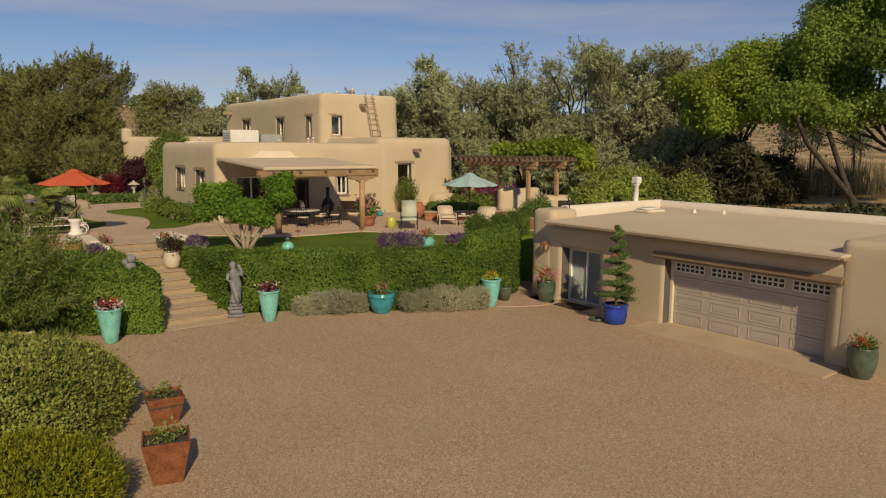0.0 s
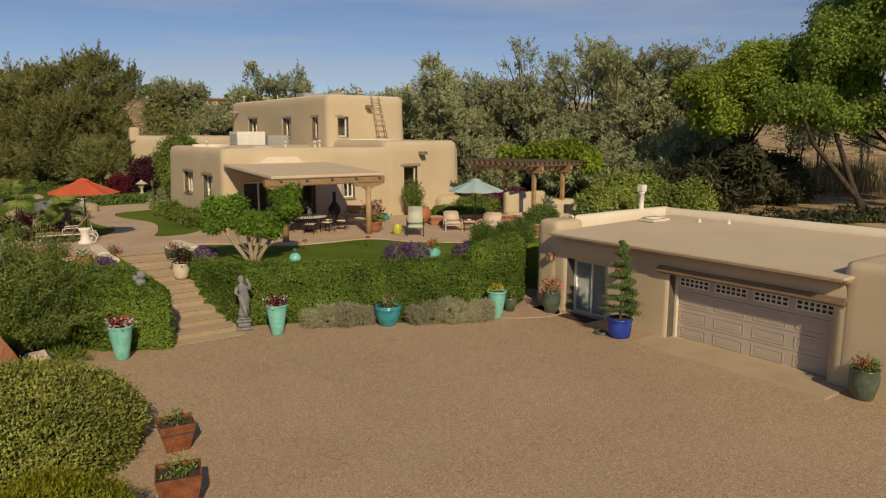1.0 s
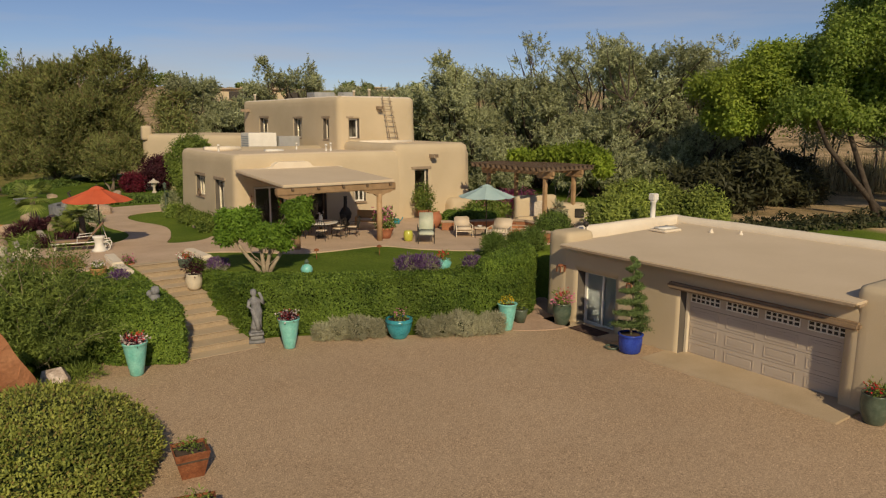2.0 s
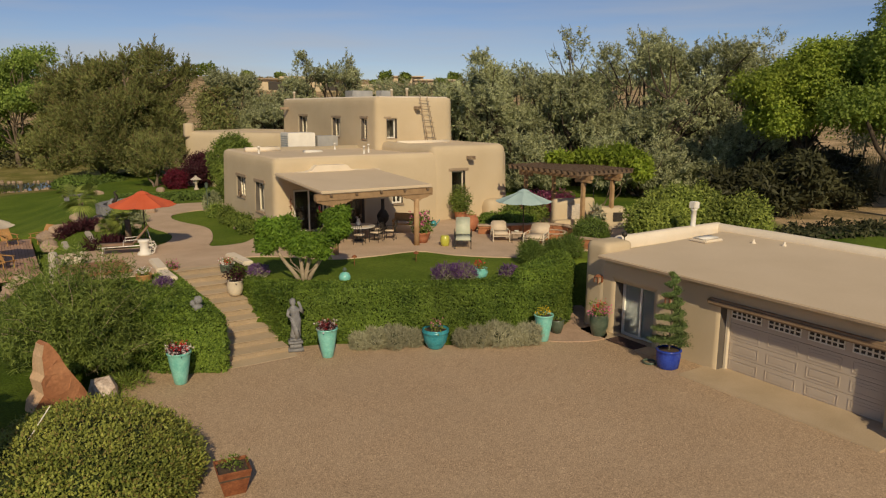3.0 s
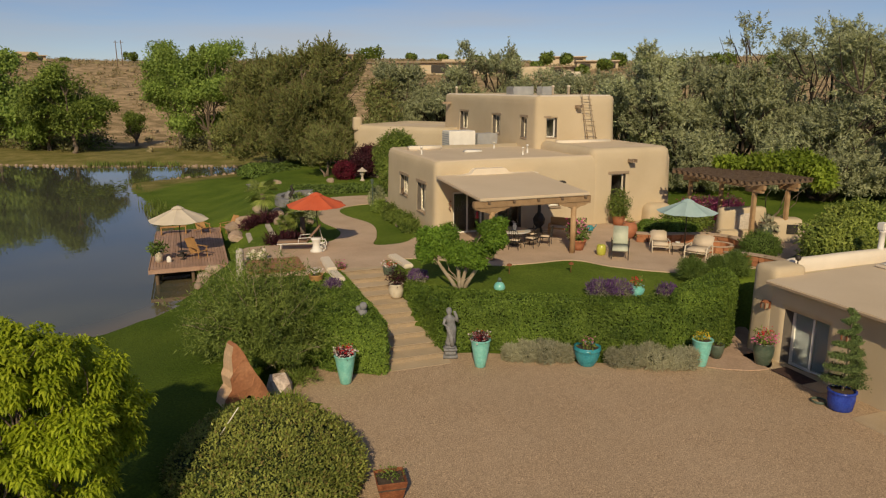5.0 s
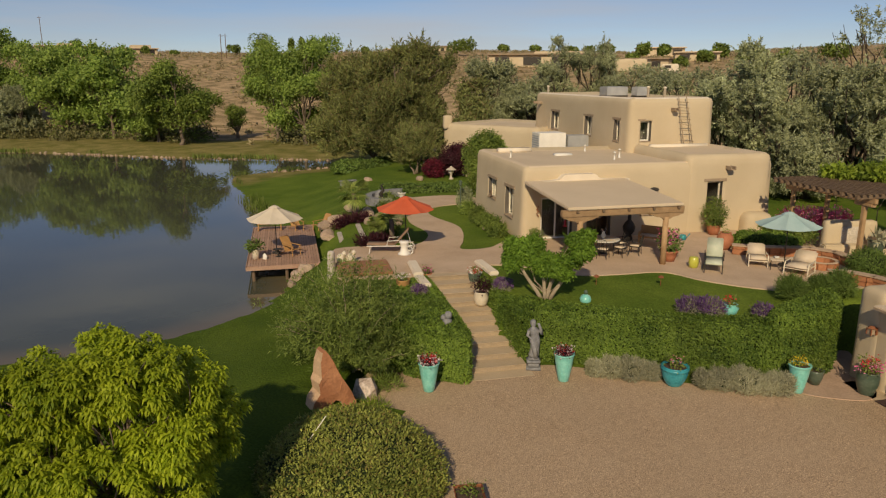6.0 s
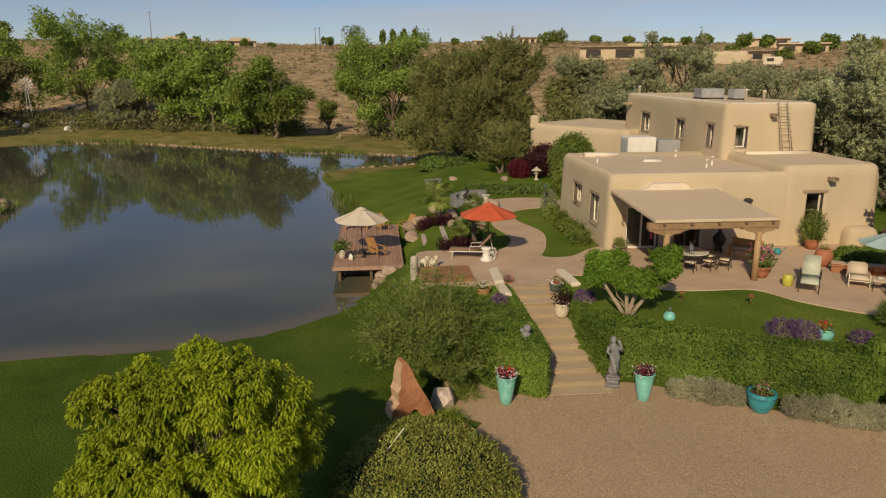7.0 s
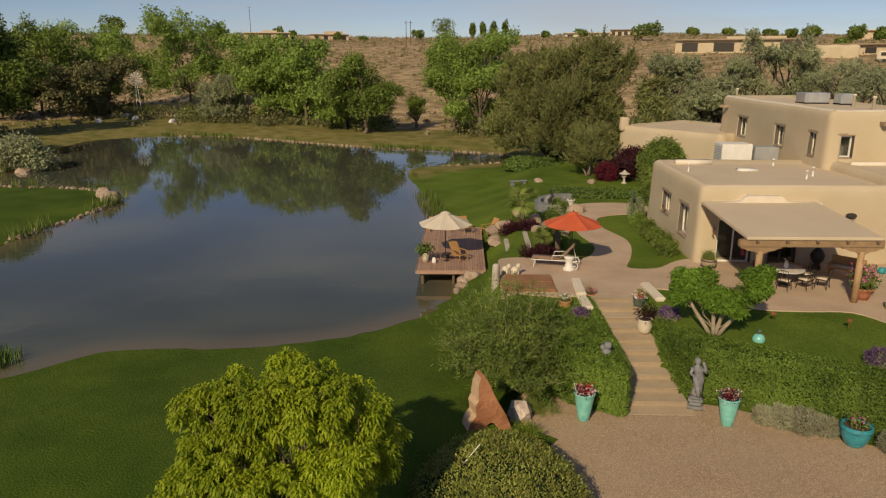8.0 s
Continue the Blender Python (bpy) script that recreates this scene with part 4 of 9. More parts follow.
for v in np.arange(-27.2, -16.6, 0.6):
    part("eave_rafter", bm_box(6.95, 7.4, v - 0.04, v + 0.04, 2.89, 2.965), M_LINTEL, garage)
part("lintel", bm_box(7.12, 7.6, -27.2, -21.2, 2.2, 2.42, 0.06), M_BEAM, garage, "heavy brown door lintel")
# sectional door: four leaves of four raised panels, a row of small lights on top
gdoor = new("garage_door")
gdoor.parent = garage
gdoor.matrix_basis = pose(7.72, -24.225, -0.03, 0, 0, -90)
tagged(gdoor, "beige raised-panel sectional garage door")
W2, HH = 2.56, 2.2
for r in range(4):
    z0, z1 = r * HH / 4, (r + 1) * HH / 4
    part("door_section", bm_box(-W2, W2, 0.0, 0.05, z0 + 0.004, z1 - 0.004, 0.006), M_DOOR, gdoor)
    for c in range(4):
        x0, x1 = -W2 + 2 * W2 * c / 4 + 0.14, -W2 + 2 * W2 * (c + 1) / 4 - 0.14
        if r < 3:
            fr = bmesh.new()
            a0, a1 = z0 + 0.10, z1 - 0.10
            for p in ((x0, x1, a0, a0 + 0.035), (x0, x1, a1 - 0.035, a1), (x0, x0 + 0.035, a0 + 0.035, a1 - 0.035), (x1 - 0.035, x1, a0 + 0.035, a1 - 0.035)):
                bm_box(p[0], p[1], -0.014, 0.004, p[2], p[3], 0.006, fr)
            bm_box(x0 + 0.09, x1 - 0.09, -0.010, 0.004, a0 + 0.09, a1 - 0.09, 0.012, fr)
            part("raised_panel", fr, M_DOOR, gdoor)
        else:
            a0, a1 = z0 + 0.19, z1 - 0.13
            lt = new("light")
            lt.parent = gdoor
            part("pane", bm_box(x0, x1, -0.006, 0.004, a0, a1), M_DARKMETAL, lt, "dark small window panes")
            gr_ = bmesh.new()
            for p in ((x0 - 0.04, x1 + 0.04, a0 - 0.04, a0), (x0 - 0.04, x1 + 0.04, a1, a1 + 0.04), (x0 - 0.04, x0, a0, a1), (x1, x1 + 0.04, a0, a1), (x0, x1, (a0 + a1) / 2 - 0.022, (a0 + a1) / 2 + 0.022)):
                bm_box(p[0], p[1], -0.024, 0.002, p[2], p[3], 0.004, gr_)
            for k in range(1, 6):
                xx = x0 + (x1 - x0) * k / 6
                bm_box(xx - 0.026, xx + 0.026, -0.022, 0.002, a0, a1, 0.003, gr_)
            part("grille", gr_, M_WHITE, lt, "white window grille")
part("door_jamb", bm_box(7.6, 7.72, -21.76, -21.66, -0.05, 2.2, 0.01), M_FRAME, garage)
part("door_jamb", bm_box(7.6, 7.72, -26.79, -26.69, -0.05, 2.2, 0.01), M_FRAME, garage)
window(garage, 7.5, -18.02, -0.05, 1.8, 2.08, WEST, "sliding_door", panes=2, lintel=0.35, sill=False, frame_mat=M_WHITE, slide=True)
part("apron", bm_box(5.95, 7.75, -27.4, -21.2, -0.25, 0.04, 0.02), M_STEP, garage, "tan concrete apron before the garage door")
part("doorstep", bm_box(6.55, 7.5, -19.6, -16.0, -0.25, 0.03, 0.02), M_STEP, garage, "tan concrete doorstep")
for v, z in ((-16.35, 2.0), (-19.75, 1.95)):
    wlm = new("wall_lantern")
    wlm.parent = garage
    wlm.matrix_basis = pose(7.28, v, z, 0, 0, -90)
    tagged(wlm, "rusted metal wall lantern")
    part("back_plate", bm_box(-0.09, 0.09, -0.03, 0.03, -0.12, 0.14, 0.01), M_RUST, wlm)
    for x in (-0.1, 0.1):
        for y in (-0.26, -0.06):
            part("bar", bm_box(x - 0.015, x + 0.015, y - 0.015, y + 0.015, -0.12, 0.12), M_RUST, wlm)
    part("cap", bm_lathe([(0.17, 0), (0.12, 0.05), (0.03, 0.08)], 4, at=(0, -0.16, 0.12)), M_RUST, wlm)
    part("glass", bm_box(-0.08, 0.08, -0.24, -0.08, -0.11, 0.11), M_LINTEL, wlm)
fl_ = thing("flood_lamp", *at(8.55, -16.25), 3.36, 200, "small dark flood lamp on the garage parapet", "lamp")
part("bracket", bm_tube([(0, 0, 0), (0, 0, 0.16)], [0.025, 0.02], 8), M_DARKMETAL, fl_)
part("head", bm_lathe([(0.03, -0.04), (0.09, 0.0), (0.11, 0.12), (0.05, 0.18)], 12, at=(0, 0, 0.18)), M_DARKMETAL, fl_, smooth=True)
flue = thing("roof_flue", *at(13.35, -15.7), 3.1, 36.87, "white metal flue with a square rain cap", "flue")
part("pipe", bm_lathe([(0.2, 0.0), (0.2, 0.12), (0.11, 0.15), (0.11, 1.0), (0.14, 1.02), (0.14, 1.1)], 14), M_WHITE, flue, smooth=True)
part("cap", bm_box(-0.16, 0.16, -0.16, 0.16, 1.1, 1.4, 0.03), M_WHITE, flue)
rv = thing("roof_hatch", *at(12.3, -17.2), 3.13, 36.87, "low white roof skylight", "skylight")
part("kerb", bm_box(-0.55, 0.55, -0.4, 0.4, 0, 0.1, 0.03), M_ROOF_PALE, rv)
part("dome", bm_box(-0.45, 0.45, -0.3, 0.3, 0.1, 0.17, 0.05), M_WHITE, rv, smooth=True)
for u, v in ((13.4, -18.6), (13.9, -19.6)):
    pv = thing("roof_vent", *at(u, v), 3.12, 0, "small plastered roof vent", "vent", "garage roof vents")
    part("cone", bm_lathe([(0.13, 0), (0.08, 0.05), (0.045, 0.13), (0.045, 0.18)], 10), M_ROOF_PALE, pv, smooth=True)


# ---- steps ----
stairs = thing("garden_steps", 0, 0, 0, 0, "ten broad tan concrete garden steps between hedges", "steps", kind="structure")
stairs.matrix_basis = HM
RISE = (TERRACE_Z + 0.05) / 10
for k in range(10):
    v0 = -12.35 + 0.69 * k
    v1 = v0 + 0.69 + (0.4 if k == 9 else 0.12)
    a = 0.12 * math.sin(k * 0.9)
    top_ = RISE * (k + 1) - (0.006 if k == 9 else 0)
    st1 = new("step")
    st1.parent = stairs
    part("tread", bm_box(-6.25 - a * 0.3, -3.85 - a, v0 - 0.03, v1, top_ - 0.02, top_), M_STEP, st1)
    part("riser", bm_box(-6.25 - a * 0.3, -3.85 - a, v0 + 0.012, v1, top_ - 0.45, top_ - 0.021), M_RISER, st1, "brown stone riser")
part("landing", bm_box(-6.3, -3.75, -13.0, -12.3, -0.2, 0.008), M_STEP, stairs)


# ---- hedges and shrubs ----
def hedge(name, loop, z0, z1, material, label, n, size, seed, category="hedge", slope=None, mound=0.06, leaf_w=0.7):
    """A clipped hedge: a near-black core that stands for inner shade, and leaves standing off its sides and top; slope:
    foot height by place.
    """
    rng = np.random.default_rng(seed)
    h = thing(name, 0, 0, 0, 0, label, category)
    loop = np.array(smooth_loop(loop, 5), float)
    nxt = np.roll(loop, -1, 0)
    area = 0.5 * np.sum(loop[:, 0] * nxt[:, 1] - nxt[:, 0] * loop[:, 1])
    if area < 0:
        loop = loop[::-1]
        nxt = np.roll(loop, -1, 0)
    seg = np.linalg.norm(nxt - loop, axis=1)
    side_area, top_area = seg.sum() * (z1 - z0), abs(area)
    ns = int(n * side_area / (side_area + top_area))
    pick = rng.choice(len(seg), ns, p=seg / seg.sum())
    t = rng.uniform(0, 1, ns)[:, None]
    xy = loop[pick] * (1 - t) + nxt[pick] * t
    d = (nxt - loop)[pick]
    out = np.stack([d[:, 1], -d[:, 0]], 1) / np.maximum(seg[pick][:, None], 1e-9)
    z = rng.uniform(z0, z1, ns)
    lump = np.array([noise.noise(Vector((x * 0.9, y * 0.9, zz * 0.9 + seed))) for (x, y), zz in zip(xy, z)])
    soft = ease(z1 - 0.35, z1, z) * 0.18
    xy2 = xy + out * (lump * mound * 2 - soft + rng.normal(size=ns) * 0.04)[:, None]
    P1 = np.column_stack([xy2, z])
    O1 = np.column_stack([out, np.full(ns, 0.25)])
    nt_ = n - ns
    lo, hi = loop.min(0), loop.max(0)
    cand = rng.uniform(lo, hi, (int(nt_ * 3 + 50), 2))
    dd = loop_distance(loop, cand[:, 0], cand[:, 1])
    keep = dd < 0.02
    cand, dd = cand[keep][:nt_], dd[keep][:nt_]
    lump = np.array([noise.noise(Vector((x * 0.8, y * 0.8, seed * 1.0))) for x, y in cand])
    P2 = np.column_stack([cand, z1 + lump * mound * 2 - 0.2 * ease(-0.3, 0, dd) + rng.normal(size=len(cand)) * 0.04])
    O2 = np.column_stack([rng.normal(size=(len(cand), 2)) * 0.3, np.ones(len(cand))])
    pts, outs = np.vstack([P1, P2]), unit(np.vstack([O1, O2]))
    ob = new("leaves", quads("leaves", leaf_quads(rng, pts, outs, size * 1.1, size * leaf_w * 1.15, 0.55, 0.5, 0.7, 3), material, 3))
    ob.parent = h
    c = loop.mean(0)
    tang = nxt - np.roll(loop, 1, 0)
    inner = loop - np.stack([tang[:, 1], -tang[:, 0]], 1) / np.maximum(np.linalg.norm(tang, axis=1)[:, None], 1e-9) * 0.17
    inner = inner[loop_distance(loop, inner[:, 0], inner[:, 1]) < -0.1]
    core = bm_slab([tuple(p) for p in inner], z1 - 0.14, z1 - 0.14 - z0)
    part("shade_core", core, M_HEDGECORE, h)
    return h


# near-black: the shade deep in the foliage is put into this colour
M_HEDGECORE = surface("foliage_core_shade", (0.018, 0.03, 0.008), (0.03, 0.045, 0.012), 3, 1.0, 0.8, 20, 0.4)


def shrub(name, x, y, z, lobes, material, label, clumps, per, clump, leaf, seed, category="shrub", leaf_w=0.5, droop=0.2, outward=0.7, stems=0, group="", core=0.0, shell=0.5, stem_mat=None):
    """A loose shrub of leaf clumps over lobes given from its foot."""
    rng = np.random.default_rng(seed)
    s = thing(name, x, y, z, 0, label, category, group)
    pts, out = lobe_points(rng, lobes, clumps, per, clump, shell)
    keep = pts[:, 2] > 0.02
    nc = 3 if math.hypot(x, y) > 24 and leaf < 0.25 else 4
    ob = new("leaves", quads("leaves", leaf_quads(rng, pts[keep], out[keep], leaf, leaf * leaf_w, droop, outward, corners=nc), material, nc))
    ob.parent = s
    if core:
        # near-black inner lobes stand for the shade among the leaves
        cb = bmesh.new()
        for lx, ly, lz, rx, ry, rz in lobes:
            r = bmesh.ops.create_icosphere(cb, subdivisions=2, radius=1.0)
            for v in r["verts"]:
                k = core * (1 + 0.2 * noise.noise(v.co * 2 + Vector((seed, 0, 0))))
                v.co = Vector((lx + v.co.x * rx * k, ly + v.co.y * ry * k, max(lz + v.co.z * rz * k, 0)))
        part("shade_core", cb, M_HEDGECORE, s)
    if stems:
        sb = bmesh.new()
        for k in range(stems):
            l = lobes[k % len(lobes)]
            w = unit(rng.normal(size=(1, 3)))[0]
            pts_, rad = limb(rng, (rng.normal() * 0.08, rng.normal() * 0.08, 0), (l[0] + w[0] * l[3] * 0.6, l[1] + w[1] * l[4] * 0.6, l[2] + abs(w[2]) * l[5] * 0.7), 0.03, 0.01)
            bm_tube(pts_, rad, 5, sb, cap=False)
        part("stem_cluster", sb, stem_mat or M_BARK, s)
    return s


def tree(name, x, y, height, lobes, material, label, clumps, per, clump, leaf, seed, trunk_r=0.3, bark=None, fork=0.25, category="tree", leaf_w=0.55, droop=0.3, outward=0.5, shell=0.45, limbs=None, group="", z=None, lean=(0, 0), spread=0.9, puffs=9, puff=(0.32, 0.52)):
    """A tree: tapered trunk, limbs into each lobe, a crown of leaf clumps. Lobes are given from its foot."""
    rng = np.random.default_rng(seed)
    z0 = float(land(x, y)) - 0.1 if z is None else z
    s = thing(name, x, y, z0, 0, label, category, group)
    tb = bmesh.new()
    top = (lean[0], lean[1], height * fork)
    pts_, rad = limb(rng, (0, 0, 0), top, trunk_r, trunk_r * 0.75, 0.04)
    rad[0] *= 1.35
    bm_tube(pts_, rad, 10, tb)
    for l in lobes:
        end = (l[0] * 0.9, l[1] * 0.9, l[2] + 0.2 * l[5])
        pts_, rad = limb(rng, top, end, trunk_r * 0.5, trunk_r * 0.12, 0.08)
        bm_tube(pts_, rad, 7, tb, cap=False)
        for k in range(4):
            w = unit(rng.normal(size=(1, 3)))[0]
            q = pts_[3]
            e2 = (l[0] + w[0] * l[3] * 0.8, l[1] + w[1] * l[4] * 0.8, l[2] + w[2] * l[5] * 0.8)
            p2, r2 = limb(rng, q, e2, trunk_r * 0.2, trunk_r * 0.04, 0.1)
            bm_tube(p2, r2, 5, tb, cap=False)
    part("trunk", tb, bark or M_BARK, s, smooth=True)
    pts, out = lobe_points(rng, lobes, clumps, per, clump, shell, puffs=puffs, puff=puff)
    nc = 3 if math.hypot(x, y) > 24 else 4
    ob = new("crown", quads("crown", leaf_quads(rng, pts, out, leaf, leaf * leaf_w, droop, outward, spread, nc), material, nc))
    ob.parent = s
    return s


def crown(rng_seed, r, z, h, n, squash=0.75, core=0.55):
    """Lobes of an uneven crown of radius r, centred at height z and h tall."""
    rng = np.random.default_rng(rng_seed)
    out = [(0, 0, z, r * core, r * core, h * 0.42)]
    for k in range(n):
        a = 2 * math.pi * k / n + rng.uniform(-0.4, 0.4)
        d = r * rng.uniform(0.4, 0.72)
        s = rng.uniform(0.3, 0.5)
        out.append((d * math.cos(a), d * math.sin(a), z + h * rng.uniform(-0.3, 0.36), r * s, r * s, r * s * squash))
    return out


# ivy-clad retaining walls on both sides of the steps
hedge("ivy_hedge", [(-7.75, 23.75), (-6.7, 24.05), (-5.4, 24.4), (-2.0, 24.95), (0.6, 25.45), (2.3, 26.4), (3.0, 28.0), (3.2, 29.9), (2.3, 29.9), (1.6, 28.6), (-0.6, 26.6), (-3.7, 25.95), (-6.4, 25.6), (-8.0, 25.9), at(-3.5, -9.2), at(-3.7, -5.4), at(-4.1, -5.4), at(-4.15, -9.0), at(-3.95, -11.6)], 0.0, 1.98,
      L_IVY, "dense clipped ivy hedge over the court's retaining wall", 125000, 0.068, 1)
hedge("ivy_hedge", [at(-6.15, -12.9), (-9.55, 20.85), (-10.6, 20.75), (-12.0, 21.0), (-13.2, 21.6), (-14.0, 23.6), (-13.8, 25.3), at(-6.6, -6.0), at(-6.2, -6.0), at(-6.15, -9.0)], 0.0, 1.95,
      L_IVY, "dense clipped ivy hedge on the bank beside the steps", 74000, 0.068, 2)

hedge("ivy_hedge", [(0.9, 25.75), (1.7, 25.95), (2.45, 26.6), (3.0, 28.0), (3.15, 29.6), (2.3, 29.8), (1.8, 28.5), (0.8, 26.9)], 1.7, 2.45,
      L_IVY, "taller ivy hump where the hedge meets the garage", 15000, 0.068, 3)

# ---- trees near and far ----
def mid_tree(name, x, y, top, r, material, label, seed, clumps=900, per=16, clump=0.5, leaf=0.36, foot=0.2, n=8, trunk_r=0.3, group="", puffs=9, shell=0.45, bark=None, droop=0.3, leaf_w=0.55, bottom=0.18, squash=0.8, puff=(0.32, 0.52)):
    """A broad-leaved tree that reaches the height top."""
    z0 = float(land(x, y))
    h = top - z0
    lo = h * bottom
    return tree(name, x, y, h, crown(seed, r, lo + (h - lo) * 0.52, (h - lo), n, squash), material, label, clumps, per, clump, leaf, seed, trunk_r, fork=foot, group=group, shell=shell, bark=bark, droop=droop, leaf_w=leaf_w, puffs=puffs, puff=puff)


def plume_points(rng, lobes, plumes, leaves, length, width, rise=0.6):
    """Feathery sprays over the lobes: places along each tapering spray and the way its needles point."""
    lobes = np.array(lobes, float)
    area = (lobes[:, 3] * lobes[:, 5]) ** 1.1
    pick = rng.choice(len(lobes), plumes, p=area / area.sum())
    w = unit(rng.normal(size=(plumes, 3)))
    w[:, 2] = np.where(w[:, 2] < -0.55, -w[:, 2], w[:, 2])
    root = lobes[pick, :3] + w * lobes[pick, 3:] * rng.uniform(0.45, 0.85, (plumes, 1))
    axis = unit(w * np.array([1, 1, 0.6]) + np.array([0, 0, rise]) + rng.normal(size=(plumes, 3)) * 0.25)
    ln = length * rng.uniform(0.55, 1.35, plumes)
    t = rng.uniform(0, 1, (plumes, leaves)) ** 0.8
    side = rng.normal(size=(plumes, leaves, 3))
    taper = (width * np.minimum(1.0, 0.35 + t * 3) * (1.05 - t) ** 0.8)[..., None]
    bend = np.array([0, 0, 0.25]) * (t ** 2 * ln[:, None])[..., None]
    pts = root[:, None] + axis[:, None] * (t * ln[:, None])[..., None] + side * taper + bend
    out = axis[:, None] * 0.9 + side * 0.35
    return pts.reshape(-1, 3), unit(out.reshape(-1, 3))


def juniper(x, y, lobes, label, plumes, leaves, length, width, leaf, seed, trunk_r, material=None):
    """A dark conifer of ascending feathery sprays on a short trunk."""
    rng = np.random.default_rng(seed)
    lobes = [(a, b, c * 1.06, d, e, f * 1.06) for a, b, c, d, e, f in lobes]
    t = thing("juniper_tree", x, y, float(land(x, y)) - 0.1, 0, label, "tree", "dark junipers")
    tb = bmesh.new()
    for l in lobes:
        p, r = limb(rng, (rng.normal() * 0.15, rng.normal() * 0.15, 0), (l[0], l[1], l[2] + 0.5 * l[5]), trunk_r, trunk_r * 0.2, 0.06)
        bm_tube(p, r, 7, tb, cap=False)
        for k in range(3):
            w = unit(rng.normal(size=(1, 3)))[0]
            p2, r2 = limb(rng, p[3], (l[0] + w[0] * l[3] * 0.9, l[1] + w[1] * l[4] * 0.9, l[2] + w[2] * l[5] * 0.7), trunk_r * 0.3, trunk_r * 0.08, 0.1)
            bm_tube(p2, r2, 5, tb, cap=False)
    part("trunk", tb, M_BARK, t, smooth=True)
    heads = np.array(lobes)[np.repeat(np.arange(len(lobes)), 8)]
    w = unit(rng.normal(size=(len(heads), 3)) + np.array([0, 0, 0.1]))
    k = rng.uniform(0.26, 0.46, (len(heads), 1))
    small = np.hstack([heads[:, :3] + w * heads[:, 3:] * rng.uniform(0.55, 0.95, (len(heads), 1)), heads[:, 3:] * k])
    pts, out = plume_points(rng, small, plumes, leaves, length, width)
    keep = pts[:, 2] > 0.15
    ob = new("crown", quads("crown", leaf_quads(rng, pts[keep], out[keep], leaf, leaf * 0.32, -0.1, 1.2, 0.35, 3), material or L_JUNIPER, 3))
    ob.parent = t
    return t


juniper(-40.6, 70.5, [(0, 0, 4.2, 4.8, 4.4, 3.4), (-4.2, 0, 4.2, 2.8, 2.8, 3.0), (4.0, -1, 3.4, 3.2, 3.2, 2.8), (-2.4, -3.2, 2.2, 2.8, 2.4, 1.8), (1.4, -3.6, 2.1, 2.8, 2.4, 1.8), (4.6, -2.6, 2.0, 2.4, 2.4, 1.7), (-5.0, -1.4, 2.4, 2.2, 2.2, 1.9), (-0.6, -2.6, 5.0, 2.6, 2.2, 1.8), (-1.0, 0, 7.4, 3.4, 3.0, 2.2), (-4.2, 0, 7.6, 2.0, 2.0, 2.0), (2.4, 0, 8.0, 2.0, 2.0, 1.8), (-0.4, 0, 9.9, 1.1, 1.1, 1.3), (-2.6, 0, 9.6, 1.0, 1.0, 1.3), (1.5, 0, 9.5, 1.0, 1.0, 1.2), (-4.8, 0, 9.2, 0.8, 0.8, 1.1), (3.6, 0, 7.0, 1.3, 1.3, 1.5)],
        "broad dark juniper tree on the lawn", 3900, 40, 1.15, 0.15, 0.27, 11, 0.26)
juniper(-34.6, 66.5, [(0, 0, 4.4, 3.8, 3.8, 3.8), (-2.6, 0, 5.4, 2.8, 2.6, 3.0), (2.6, -1, 3.4, 2.8, 2.8, 2.8), (-1.6, -3.0, 2.1, 2.6, 2.4, 1.7), (1.8, -3.4, 1.9, 2.4, 2.2, 1.6), (3.8, -2.2, 2.2, 2.2, 2.2, 1.8), (1.0, -2.4, 5.0, 2.6, 2.2, 2.0), (1.2, 0, 7.8, 2.9, 2.7, 2.0), (3.2, 0, 9.2, 1.6, 1.5, 1.0), (-1.2, 0, 9.4, 1.3, 1.3, 1.4), (4.2, 0, 7.4, 1.2, 1.2, 1.2), (1.0, 0, 10.2, 1.2, 1.2, 1.0), (4.8, 0, 9.0, 0.7, 0.7, 0.7), (-3.2, 0, 8.4, 1.0, 1.0, 1.3)],
        "tall dark juniper tree behind the lawn", 3500, 40, 1.15, 0.15, 0.27, 12, 0.26)
juniper(-28.6, 57.0, [(0, 0, 2.0, 1.9, 1.8, 1.5), (-0.9, 0, 1.6, 1.2, 1.2, 1.1), (0.8, 0.2, 2.6, 1.1, 1.1, 1.1)], "small spreading juniper beside the wing", 520, 40, 0.9, 0.1, 0.2, 19, 0.1)
mid_tree("juniper_tree", -27.5, 67, 10.8, 2.7, L_JUNIPER, "olive-green juniper behind the wing", 20, 700, 18, 0.3, 0.4, leaf_w=0.3, droop=-0.3, bottom=0.05)
